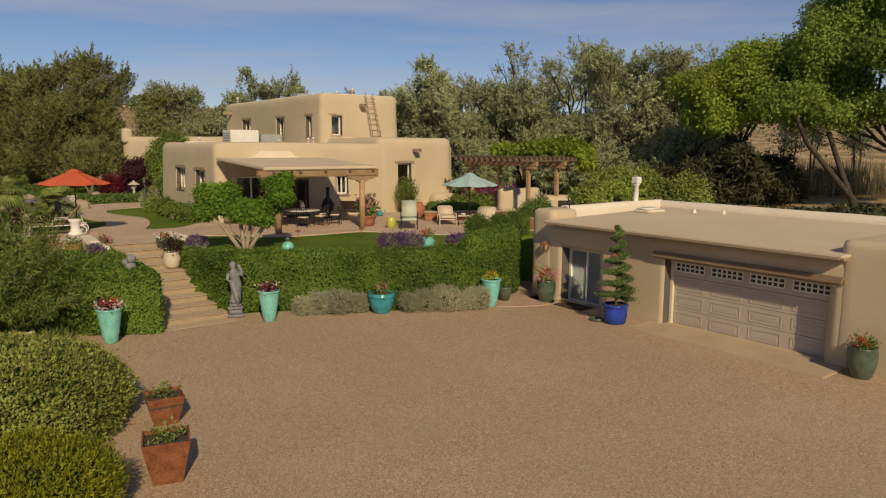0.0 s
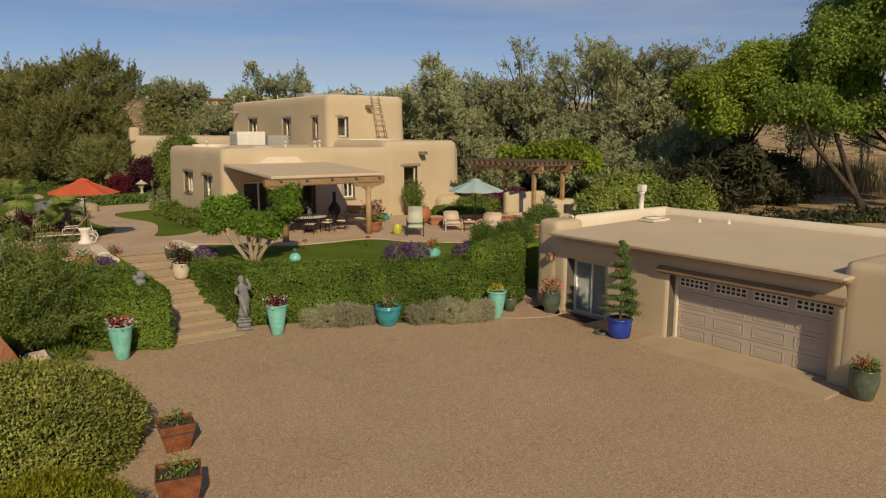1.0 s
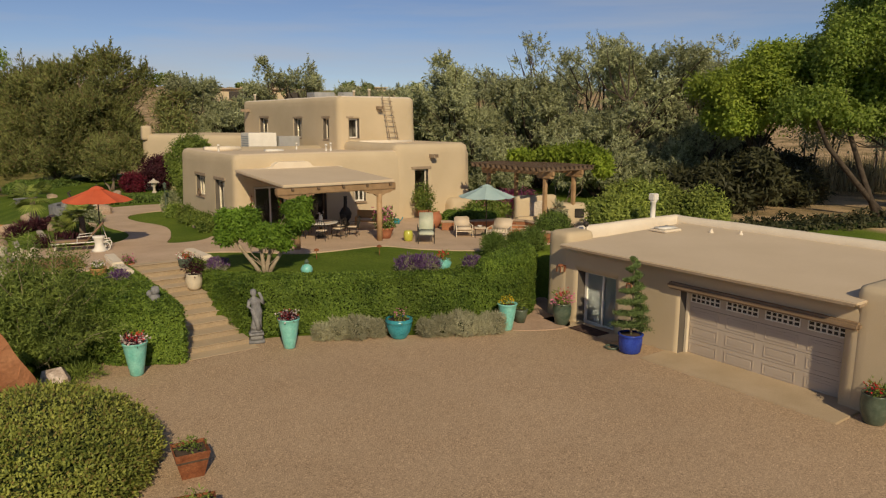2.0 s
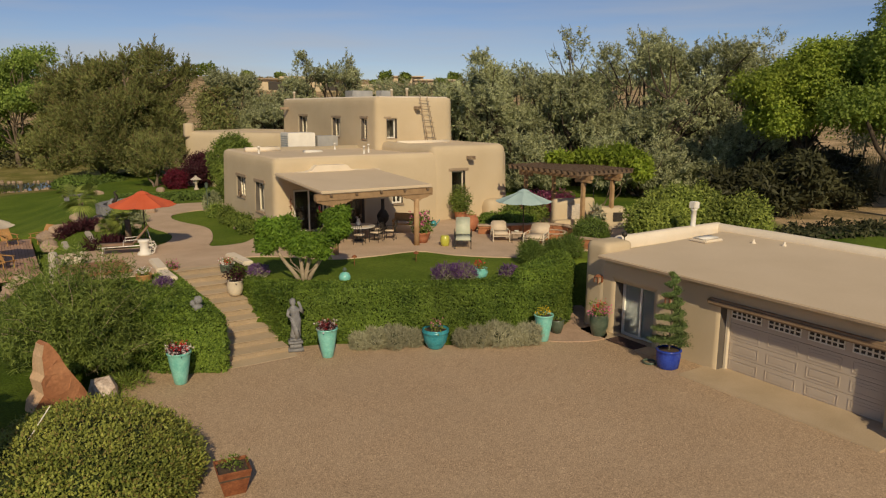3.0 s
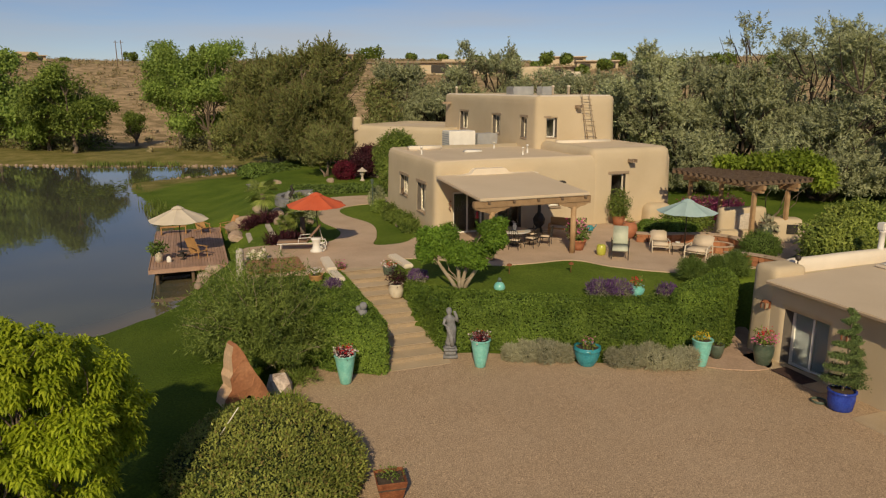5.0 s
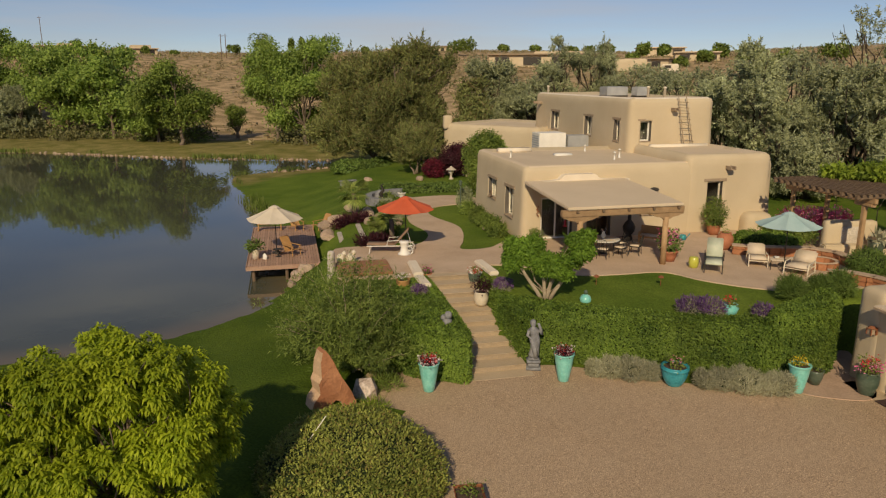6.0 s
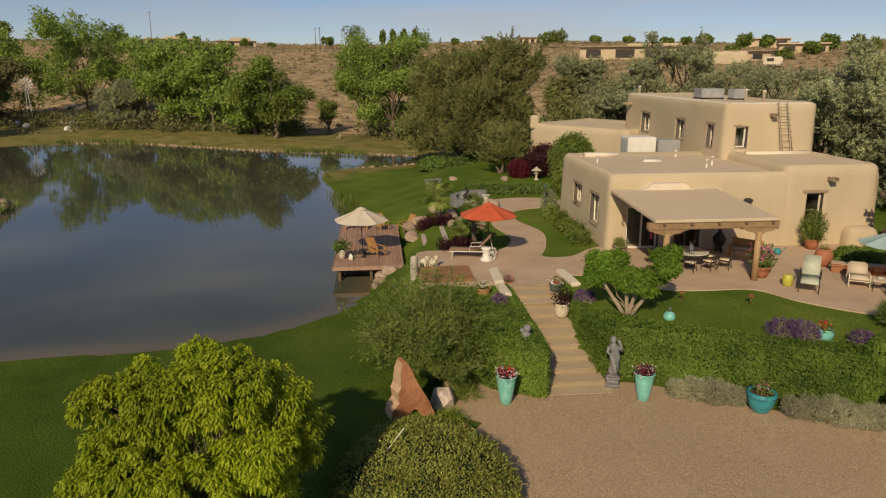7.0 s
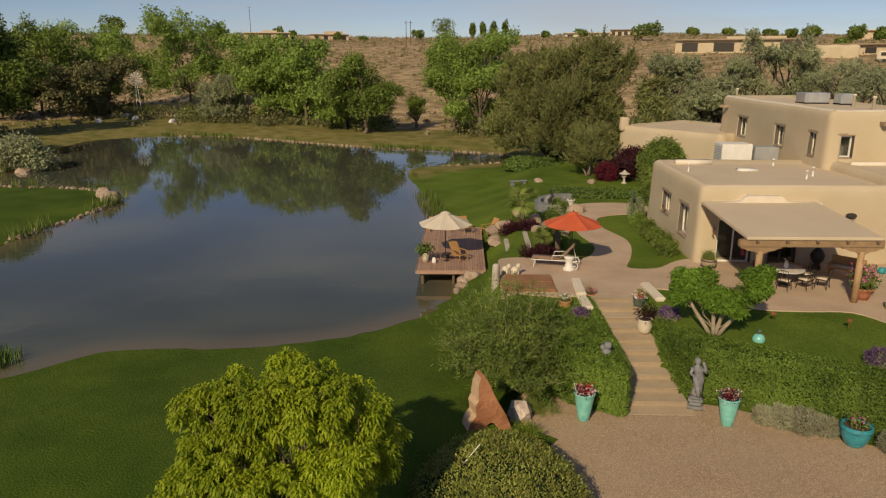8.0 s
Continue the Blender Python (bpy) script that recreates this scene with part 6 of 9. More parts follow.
for i, (x, y, s) in enumerate([(-1.95, 26.4, 0.8), (-1.25, 26.5, 0.85), (0.55, 26.85, 0.65), (-9.35, 26.3, 0.6), (-12.2, 24.2, 0.5)]):
    lv_ = shrub("lavender", x, y, 1.85, [(0, 0, 0.25 * s, 0.55 * s, 0.5 * s, 0.35 * s)], L_LAV, "lavender clump in purple bloom", 120, 14, 0.08, 0.14, 130 + i, "lavender", leaf_w=0.14, droop=-0.8, group="lavender clumps", core=0.6)
    rg_ = np.random.default_rng(140 + i)
    p_, o_ = lobe_points(rg_, [(0, 0, 0.35 * s, 0.6 * s, 0.55 * s, 0.4 * s)], 150, 10, 0.06, 0.8)
    fl_ = new("bloom", quads("bloom", leaf_quads(rg_, p_[p_[:, 2] > 0.2], o_[p_[:, 2] > 0.2], 0.13, 0.03, -1.0, 0.6), F_PURPLE))
    fl_.parent = lv_
    tagged(fl_, "purple flower spikes", kind="stuff")
# beds against the west wall
for i, (x, y, r, h) in enumerate([(-13.0, 35.6, 0.42, 0.5), (-13.5, 36.5, 0.5, 0.75), (-14.5, 37.7, 0.5, 0.7), (-15.4, 38.7, 0.45, 0.9), (-17.0, 40.9, 0.4, 0.7), (-18.2, 43.4, 0.5, 1.2)]):
    shrub("border_shrub", x, y, 1.9, [(0, 0, h * 0.5, r, r, h * 0.55)], L_SHRUB if i != 5 else L_OLIVE, "loose border shrub along the house wall", 160, 14, 0.12, 0.13, 150 + i, group="border shrubs")

# reeds, lilies, scrub
rg = np.random.default_rng(7)
loop_pts = np.array(POND)


def bank_scatter(n, keep, off):
    """Places along the pond's edge."""
    a, b = loop_pts, np.roll(loop_pts, -1, 0)
    seg = np.linalg.norm(b - a, axis=1)
    pick = rg.choice(len(seg), n, p=seg / seg.sum())
    t = rg.uniform(0, 1, n)[:, None]
    p = a[pick] * (1 - t) + b[pick] * t
    d = (b - a)[pick] / np.maximum(seg[pick][:, None], 1e-6)
    nrm = np.stack([d[:, 1], -d[:, 0]], 1)
    side = np.sign(loop_distance(POND, *(p + nrm * 0.5).T))
    p = p + nrm * (side * rg.uniform(*off, n))[:, None]
    return p[keep(p)]


def blades(name, p, hgt, wid, material, label, category):
    n = len(p)
    z = np.maximum(land(p[:, 0], p[:, 1]), WATER_Z - 0.1)
    base = np.column_stack([p, z])
    out = np.column_stack([rg.normal(size=(n, 2)) * 0.25, np.ones(n)])
    q = leaf_quads(rg, base, unit(out), hgt, wid, -1.6, 1.0, 0.25)
    tagged(new(name, quads(name, q, material)), label, category, kind="stuff")


lawn_edge = lambda p: ((p[:, 0] > -52) & (p[:, 0] < -29) & (p[:, 1] > 36) & (p[:, 1] < 66))
pts_ = bank_scatter(9000, lawn_edge, (-0.9, 0.9))
pts_ = pts_[np.array([noise.noise(Vector((x * 0.22, y * 0.22, 0.3))) > -0.1 for x, y in pts_])]
blades("reeds", pts_, 0.55, 0.06, L_REED, "green reeds and rushes at the lawn's edge", "reeds")
far_edge = lambda p: (p[:, 1] > 60) & (p[:, 0] < -44)
pts_ = bank_scatter(9000, far_edge, (-0.6, 0.8))
pts_ = pts_[np.array([noise.noise(Vector((x * 0.12, y * 0.12, 2.3))) > 0.02 for x, y in pts_])]
blades("reeds", pts_, 0.7, 0.1, L_REED, "patches of reeds along the far bank", "reeds")
left_edge = lambda p: (p[:, 0] < -44) & (p[:, 1] < 32)
pts_ = bank_scatter(6000, left_edge, (-0.4, 0.8))
pts_ = pts_[np.array([noise.noise(Vector((x * 0.25, y * 0.25, 5.3))) > 0.12 for x, y in pts_])]
blades("reeds", pts_, 0.9, 0.08, L_REED, "clumps of rushes on the grassy spit", "reeds")
pts_ = np.array([(-30.6 + rg.normal() * 0.5, 9.0 + rg.normal() * 0.5) for _ in range(420)])
blades("reeds", pts_, 0.55, 0.05, L_GRASS, "clump of rushes at the near bank", "reeds")
# lily pads
n = 900
lx = np.column_stack([-49.5 + rg.normal(size=n) * 2.2, 58 + rg.normal(size=n) * 4.5])
lx = lx[loop_distance(POND, lx[:, 0], lx[:, 1]) < -0.4]
ang = rg.uniform(0, 6.28, len(lx))
s_ = rg.uniform(0.09, 0.2, len(lx))
cor = np.stack([np.column_stack([lx[:, 0] + s_ * np.cos(ang + k), lx[:, 1] + s_ * np.sin(ang + k), np.full(len(lx), WATER_Z + 0.012)]) for k in (0, 1.2, 2.4, 3.6, 4.8)], 1).reshape(-1, 3)
tagged(new("lily_pads", quads("lily_pads", cor, L_REED, 5)), "floating lily pads near the lawn's shore", "water lilies", kind="stuff")
# pale stone edging of the far bank and the spit
edge = bank_scatter(760, lambda p: ((p[:, 1] > 62) & (p[:, 0] < -46)) | ((p[:, 0] < -45) & (p[:, 1] < 31)), (0.05, 0.45))
eb = []
for k, (x, y) in enumerate(edge):
    r = rg.uniform(0.1, 0.3)
    z = WATER_Z + 0.05
    a0 = rg.uniform(0, 6.28)
    ring = [(x + r * math.cos(a0 + j * 1.2566) * rg.uniform(0.8, 1.5), y + r * math.sin(a0 + j * 1.2566) * rg.uniform(0.8, 1.5)) for j in range(5)]
    tp = (x, y, z + r * rg.uniform(0.5, 0.9))
    for j in range(5):
        c, d = ring[j], ring[(j + 1) % 5]
        cm, dm = (c[0] * 0.5 + x * 0.5, c[1] * 0.5 + y * 0.5, tp[2] - 0.04), (d[0] * 0.5 + x * 0.5, d[1] * 0.5 + y * 0.5, tp[2] - 0.04)
        eb += [(c[0], c[1], z - 0.3), (d[0], d[1], z - 0.3), dm, cm, cm, dm, tp, tp]
tagged(new("edging_stones", quads("edging_stones", np.array(eb), M_FLAT_ROCK)), "pale stones edging the far bank", "stones", kind="stuff")
# desert scrub on the slopes
n = 7000
th, rr = rg.uniform(radians(-8), radians(75), n), np.sqrt(rg.uniform(95 ** 2, 520 ** 2, n))
sx, sy = -rr * np.sin(th), rr * np.cos(th)
sp, so_ = [], []
keep = (loop_distance(POND, sx, sy) > 14)
sx, sy, rr = sx[keep], sy[keep], rr[keep]
sz = land(sx, sy)
for x, y, z, r in zip(sx, sy, sz, rr):
    s = rg.uniform(0.35, 0.85) * (1 + r / 400)
    m = 13
    o = unit(np.abs(rg.normal(size=(m, 3))) * np.sign(rg.normal(size=(m, 3))) * np.array([1, 1, 0]) + np.array([0, 0, 0.6]) + rg.normal(size=(m, 3)) * 0.3)
    sp.append(np.array([x, y, z + 0.1]) + o * s * 0.6)
    so_.append(o)
sq = leaf_quads(rg, np.vstack(sp), np.vstack(so_), 0.62, 0.42, 0.0, 1.0, corners=3)
tagged(new("desert_scrub", quads("desert_scrub", sq, L_DRY, 3)), "low grey-brown desert scrub on the slopes", "scrub", kind="stuff")
# distant trees along the ridge: bearing, distance, half width, height
fp, fo = [], []
RIDGE = [(22.6, 300, 5.6, 7.0), (11.7, 330, 5.4, 5.5), (8.8, 300, 3.2, 6.5), (7.4, 285, 3.4, 5.0), (38.4, 430, 7.0, 13.0), (40.4, 440, 3.2, 6.0), (36.2, 430, 2.4, 10.0), (35.3, 430, 2.4, 11.0), (34.4, 430, 2.4, 10.0), (33.6, 430, 2.2, 11.0), (44.6, 400, 2.6, 3.5),
         (27.8, 420, 4.2, 5.0), (19.6, 360, 4.5, 4.0), (17.2, 370, 4.0, 3.5), (14.3, 350, 3.0, 3.0), (13.0, 330, 2.5, 3.5), (4.6, 260, 3.0, 4.0), (3.6, 280, 4.0, 5.5), (1.5, 260, 4.5, 6.0), (-1.0, 250, 4.0, 5.0), (-4.0, 260, 5.0, 6.0), (62.6, 360, 6.0, 9.0), (51.2, 410, 4.0, 7.5), (50.0, 420, 2.6, 5.0), (46.6, 420, 2.2, 4.5), (30.6, 420, 3.0, 4.5), (9.7, 250, 2.6, 3.5), (6.2, 240, 2.4, 3.0), (-8.0, 240, 4.5, 7.0), (55.5, 380, 4.0, 6.0)]
for az, r, w, h in RIDGE:
    x, y = -r * math.sin(radians(az)), r * math.cos(radians(az))
    z = float(land(x, y))
    for k in range(5):
        c = np.array([x + rg.normal() * w * 0.35, y + rg.normal() * w * 0.35, z + h * rg.uniform(0.4, 0.72)])
        o = unit(rg.normal(size=(230, 3)))
        fp.append(c + o * np.array([w * 0.55, w * 0.55, h * 0.36]) * rg.uniform(0.6, 1.0, (230, 1)))
        fo.append(o)
tagged(new("ridge_trees", quads("ridge_trees", leaf_quads(rg, np.vstack(fp), np.vstack(fo), 0.8, 0.6, 0, 0.5, corners=3), L_SHRUB, 3)), "scattered dark trees along the ridge", "trees", kind="stuff")
# brown thicket under the cottonwood
n = 5200
tx = np.column_stack([rg.uniform(20, 50, n), rg.uniform(53, 70, n)])
blades("dry_thicket", tx, 2.6, 0.07, L_DRY, "tall tan dry grasses and canes behind the garage", "thicket")
# undergrowth below the far trees
n = 340
tu = rg.uniform(0, 1, n)
ux = -52 - 112 * tu + rg.normal(size=n) * 3
uy = 93 - 16 * tu + rg.normal(size=n) * 5
ok = (loop_distance(POND, ux, uy) > 13) & (np.abs(np.degrees(np.arctan2(-ux, uy)) - 40.3) > 3.0)
up, uo = [], []
for x, y in zip(ux[ok], uy[ok]):
    s = rg.uniform(1.0, 3.0)
    o = unit(rg.normal(size=(130, 3)))
    o[:, 2] = np.abs(o[:, 2])
    up.append(np.array([x, y, float(land(x, y))]) + o * s * np.array([1.2, 1.2, 1.0]) * rg.uniform(0.5, 1.05, (130, 1)))
    uo.append(o)
half = int(len(up) * 0.8)
for nm, a, b, mt in (("undergrowth", 0, half, L_BROWNBRUSH), ("undergrowth", half, len(up), L_SHRUB)):
    tagged(new(nm, quads(nm, leaf_quads(rg, np.vstack(up[a:b]), np.vstack(uo[a:b]), 0.42, 0.24, 0, 0.8, corners=3), mt, 3)), "brushy undergrowth beneath the far trees", "undergrowth", kind="stuff")
# brush behind the garage, its shade carried by the near-black leaf colour
hedge("cedar_brush", [(12.6, 34.6), (17, 36.5), (23, 38.5), (29, 40.5), (29, 42), (22, 40.6), (16, 38.4), (12.4, 36.4)], 0.3, 2.3, L_SHADED, "brushy cedar hedge coloured near-black for the shade behind the garage", 7000, 0.2, 160, mound=0.35)
for k, (dx, dz) in enumerate(((-5.0, 6.6), (-2.6, 7.6))):
    lt_ = thing("leaning_trunk", 26.0 - 0.5 * k, 43.0, float(land(26, 43)), 0, "dark leaning cottonwood trunk behind the garage", "tree", "leaning trunks")
    part("trunk", bm_tube([(0, 0, 0), (dx * 0.35, 0.2, dz * 0.3), (dx * 0.75, 0.3, dz * 0.65), (dx, 0, dz)], [0.2, 0.17, 0.14, 0.09], 9), M_DARKBARK, lt_, smooth=True)

# slender trunks in the field behind the garage
for k in range(11):
    x, y = 27.5 + 1.25 * k + rg.normal() * 0.5, 55 + 5 * rg.uniform()
    h = rg.uniform(5, 8)
    yt = thing("young_tree", x, y, float(land(x, y)), 0, "slender bare-stemmed young tree in dry grass", "tree", "young trees")
    part("trunk", bm_tube([(0, 0, -0.1), (rg.normal() * 0.2, 0, h * 0.5), (rg.normal() * 0.5, 0, h)], [0.09, 0.07, 0.03], 6), M_BARK, yt, smooth=True)
    yp, yo = lobe_points(rg, [(0, 0, h * 0.85, 1.0, 1.0, 1.4)], 50, 10, 0.3, 0.3)
    yl = new("crown", quads("crown", leaf_quads(rg, yp, yo, 0.25, 0.12), L_OLIVE))
    yl.parent = yt


# ---- pots and planters ----
def plant_tuft(parent, name, z, r, h, n, leaf, material, seed, leaf_w=0.35, droop=0.2, label="", outward=0.8):
    rng = np.random.default_rng(seed)
    p, o = lobe_points(rng, [(0, 0, z + h * 0.4, r, r, h * 0.6)], max(n // 8, 1), 8, r * 0.22, 0.3)
    k = p[:, 2] > z - 0.05
    ob = new(name, quads(name, leaf_quads(rng, p[k], o[k], leaf, leaf * leaf_w, droop, outward), material))
    ob.parent = parent
    return tagged(ob, label, kind="stuff")


def pot(name, x, y, z, profile, material, label, seed, leaves=L_SHRUB, flowers=None, tuft=(0.28, 0.3), leaf=0.1, ribs=0, rib=0.0, group="", flowers2=None, nl=220, nf=110, flower_size=0.055):
    """A glazed pot: body with a rim and hollow mouth, soil, plants, blooms."""
    t = thing(name, x, y, z, 0, label, "plant pot", group)
    r, h = profile[-1]
    prof = list(profile) + [(r * 0.86, h), (r * 0.84, h - 0.06)]
    part("pot_body", bm_lathe(prof, 40 if ribs else 28, ribs=ribs, rib=rib), material, t, smooth=True)
    part("soil", bm_lathe([(r * 0.83, h - 0.1), (r * 0.80, h - 0.05), (0.02, h - 0.03)], 16), M_SOIL, t)
    plant_tuft(t, "leaves", h, tuft[0], tuft[1], nl, leaf, leaves, seed)
    if flowers:
        plant_tuft(t, "bloom", h + tuft[1] * 0.35, tuft[0] * 0.95, tuft[1] * 0.75, nf, flower_size, flowers, seed + 1, 0.9, label="small bright blooms")
    if flowers2:
        plant_tuft(t, "bloom", h + tuft[1] * 0.1, tuft[0] * 1.1, tuft[1] * 0.5, int(nf * 1.5), flower_size * 1.25, flowers2, seed + 2, 0.9, label="pale trailing blooms")
    return t


TALL = [(0.17, 0), (0.19, 0.02), (0.24, 0.3), (0.30, 0.65), (0.335, 0.9), (0.35, 0.98), (0.37, 1.0), (0.37, 1.04)]
for i, (x, y) in enumerate([(-9.75, 19.95), (-5.75, 22.65)]):
    pot("tall_planter", x, y, 0.0, TALL, M_TURQ, "tall turquoise glazed planter with red and white flowers", 200 + 5 * i, L_MAROON, F_RED, (0.34, 0.2), 0.1, flowers2=F_WHITE, nl=420, nf=170, group="turquoise planters")
pot("tall_planter", 1.78, 25.0, 0.0, [(a, b * 0.97) for a, b in TALL], M_TURQ, "tall turquoise glazed planter with yellow flowers", 211, L_SHRUB, F_YELLOW, (0.28, 0.24), 0.1, group="turquoise planters")
pot("dark_planter", 2.35, 25.9, 0.0, [(0.16, 0), (0.25, 0.3), (0.27, 0.5), (0.28, 0.55)], M_GREENPOT, "small dark glazed planter behind a turquoise one", 214, L_SHRUB)
pot("round_planter", -2.13, 23.9, 0.0, [(0.25, 0), (0.28, 0.03), (0.40, 0.25), (0.46, 0.5), (0.46, 0.58), (0.49, 0.6), (0.49, 0.65), (0.45, 0.68), (0.48, 0.72)], M_TEAL, "round teal-blue glazed planter with leafy plants", 216, L_SHRUB, F_PINK, (0.38, 0.32), 0.14, nf=40)
pot("green_planter", 3.9, 25.75, 0.0, [(0.2, 0), (0.25, 0.05), (0.34, 0.4), (0.36, 0.65), (0.33, 0.8), (0.35, 0.84)], M_GREENPOT, "dark green glazed jar with pink flowers by the garage", 219, L_SHRUB, F_RED, (0.36, 0.42), 0.13, flowers2=F_PINK)
pot("green_planter", 10.65, 17.12, 0.0, [(0.22, 0), (0.26, 0.05), (0.34, 0.36), (0.36, 0.58), (0.335, 0.76), (0.36, 0.8)], M_GREENPOT, "large dark green glazed jar with red geraniums", 222, L_SHRUB, F_RED, (0.32, 0.26), 0.12, nf=60)
pot("cream_planter", -10.2, 26.0, 1.18, [(0.18, 0), (0.27, 0.12), (0.32, 0.38), (0.29, 0.58), (0.32, 0.62)], M_CREAMPOT, "cream glazed pot on the steps with a bushy plant", 225, L_MAROON, None, (0.4, 0.55), 0.12, nl=420)
pot("flower_pot", -11.1, 27.5, 1.55, [(0.18, 0), (0.26, 0.3), (0.28, 0.5), (0.3, 0.55)], M_GREENPOT, "dark pot with pink flowers atop the steps", 228, L_SHRUB, F_RED, (0.27, 0.22), 0.1, flowers2=F_WHITE)
pot("flower_pot", -13.2, 27.0, 1.75, [(0.16, 0), (0.22, 0.15), (0.24, 0.25)], M_TERRA, "terracotta pot with pink flowers atop the steps", 231, L_SHRUB, F_PINK, (0.28, 0.25), 0.1, nf=150)
pot("wicker_planter", -13.3, 24.9, 1.85, [(0.24, 0), (0.27, 0.1), (0.29, 0.36), (0.31, 0.4)], M_TEAK, "wicker planter with white flowers", 234, L_SHRUB, F_WHITE, (0.26, 0.22), 0.09)
pot("flower_pot", -3.64, 33.75, 1.95, [(0.26, 0), (0.32, 0.2), (0.40, 0.42), (0.43, 0.45), (0.43, 0.52)], M_TERRA, "red clay pot full of pink snapdragons", 237, L_GRASS, F_PINK, (0.5, 0.95), 0.2, nl=500, nf=260, flower_size=0.1)
pot("clay_jar", -1.35, 37.3, 1.95, [(0.24, 0), (0.36, 0.2), (0.42, 0.45), (0.37, 0.7), (0.27, 0.8), (0.3, 0.86)], M_TERRA, "big round terracotta jar", 240, L_SHRUB, None, (0.2, 0.2), 0.1, nl=60)
pot("patio_tree_pot", -2.1, 40.7, 1.95, [(0.26, 0), (0.34, 0.3), (0.36, 0.5), (0.38, 0.55)], M_TERRA, "potted leafy shrub beside the window", 243, L_SHRUB, F_RED, (0.6, 1.5), 0.15, nl=2200, nf=40)
pot("teal_planter", -0.6, 26.75, 1.86, [(0.14, 0), (0.24, 0.12), (0.30, 0.3), (0.24, 0.42), (0.27, 0.46)], M_TURQ, "squat turquoise pot with red geraniums", 246, L_SHRUB, F_RED, (0.26, 0.25), 0.1)
pot("white_planter", -24.35, 28.95, 1.0, [(0.17, 0), (0.2, 0.3), (0.23, 0.5), (0.24, 0.55)], M_CREAMPOT, "pale planter with a grassy plant on the deck", 249, L_GRASS, None, (0.38, 0.4), 0.25, nl=260)
pot("deck_pot", -24.3, 37.6, 1.3, [(0.2, 0), (0.3, 0.3), (0.3, 0.5), (0.33, 0.55)], M_GREENPOT, "dark planter behind the deck", 252, L_SHRUB)
pot("urn_planter", -22.4, 42.2, 1.95, [(0.16, 0), (0.16, 0.1), (0.07, 0.2), (0.1, 0.4), (0.26, 0.75), (0.3, 0.8)], M_WHITE, "white footed garden urn", 255, L_SHRUB, None, (0.2, 0.15), 0.1, nl=60)
# topiary in the blue ribbed pot
L_TOPIARY = foliage("clipped_juniper", (0.06, 0.10, 0.028), (0.19, 0.26, 0.085), 0.1)
topi = pot("topiary_pot", 5.72, 22.55, 0.0, [(0.28, 0), (0.33, 0.04), (0.37, 0.3), (0.38, 0.5), (0.36, 0.56), (0.41, 0.6), (0.41, 0.66)], M_BLUE, "spiral-cut juniper topiary in a ribbed cobalt pot", 258, L_SHRUB, None, (0.05, 0.05), 0.05, 20, 0.035, nl=16)
part("stem", bm_tube([(0, 0, 0.6), (0.02, 0, 1.6), (0, 0, 3.25)], [0.04, 0.03, 0.015], 8), M_BARK, topi)
rng_ = np.random.default_rng(261)
tp, to = [], []
for k in range(330):
    t = k / 330
    a = t * 2 * math.pi * 6.5
    zc = 0.78 + 2.45 * t
    rad = 0.62 * (1 - t) ** 0.85 + 0.06
    m = 80
    off = rng_.normal(size=(m, 3)) * np.array([0.06, 0.06, 0.03]) * (1.25 - 0.7 * t)
    c = np.array([rad * 0.62 * math.cos(a), rad * 0.62 * math.sin(a), zc])
    tp.append(c + off + np.array([math.cos(a), math.sin(a), 0]) * rad * 0.3 * rng_.uniform(-1, 1, (m, 1)))
    to.append(unit(off + np.array([math.cos(a), math.sin(a), 0.2]) * 0.15))
# the near-black core paints the shade between the spiral's turns
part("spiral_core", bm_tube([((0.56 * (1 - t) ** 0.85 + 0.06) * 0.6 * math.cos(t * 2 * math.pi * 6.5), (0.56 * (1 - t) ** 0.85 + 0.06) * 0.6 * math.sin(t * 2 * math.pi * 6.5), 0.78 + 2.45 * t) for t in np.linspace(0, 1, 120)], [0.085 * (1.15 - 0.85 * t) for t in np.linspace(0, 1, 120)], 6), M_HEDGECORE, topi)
tl = new("spiral_foliage", quads("spiral_foliage", leaf_quads(rng_, np.vstack(tp), np.vstack(to), 0.055, 0.03, -0.1, 0.8, 0.9, 3), L_TOPIARY, 3))
tl.parent = topi
tagged(tl, "spiral-clipped juniper foliage")
saucer = thing("green_hose", 5.2, 22.9, 0.0, 0, "coiled green garden hose beside the blue pot", "hose")
part("coil", bm_tube([(0.22 * math.cos(a) * (1 + 0.03 * math.sin(3 * a)), 0.22 * math.sin(a), 0.03 + 0.012 * a / 6.28) for a in np.linspace(0, 25, 90)], [0.022] * 90, 6), M_GREENPOT, saucer, smooth=True)


def square_planter(x, y, turn, s, h, seed):
    t = thing("steel_planter", x, y, 0, turn, "square tapered rusted steel planter with herbs", "planter", "rusted planters")
    bm = bmesh.new()
    a, b = s * 0.62 / 2, s / 2
    for x0, y0, x1, y1 in ((-1, -1, 1, -1), (1, -1, 1, 1), (1, 1, -1, 1), (-1, 1, -1, -1)):
        bm.faces.new([bm.verts.new((x0 * a, y0 * a, 0)), bm.verts.new((x1 * a, y1 * a, 0)), bm.verts.new((x1 * b, y1 * b, h)), bm.verts.new((x0 * b, y0 * b, h))])
    bmesh.ops.remove_doubles(bm, verts=bm.verts, dist=0.001)
    bmesh.ops.recalc_face_normals(bm, faces=bm.faces)
    bmesh.ops.solidify(bm, geom=list(bm.faces), thickness=0.03)
    part("planter_body", bm, M_RUST, t)
    part("soil", bm_box(-b * 0.9, b * 0.9, -b * 0.9, b * 0.9, h - 0.2, h - 0.07), M_SOIL, t)
    plant_tuft(t, "herbs", h - 0.05, b * 0.85, 0.25, 200, 0.09, L_SHRUB, seed)
    return t


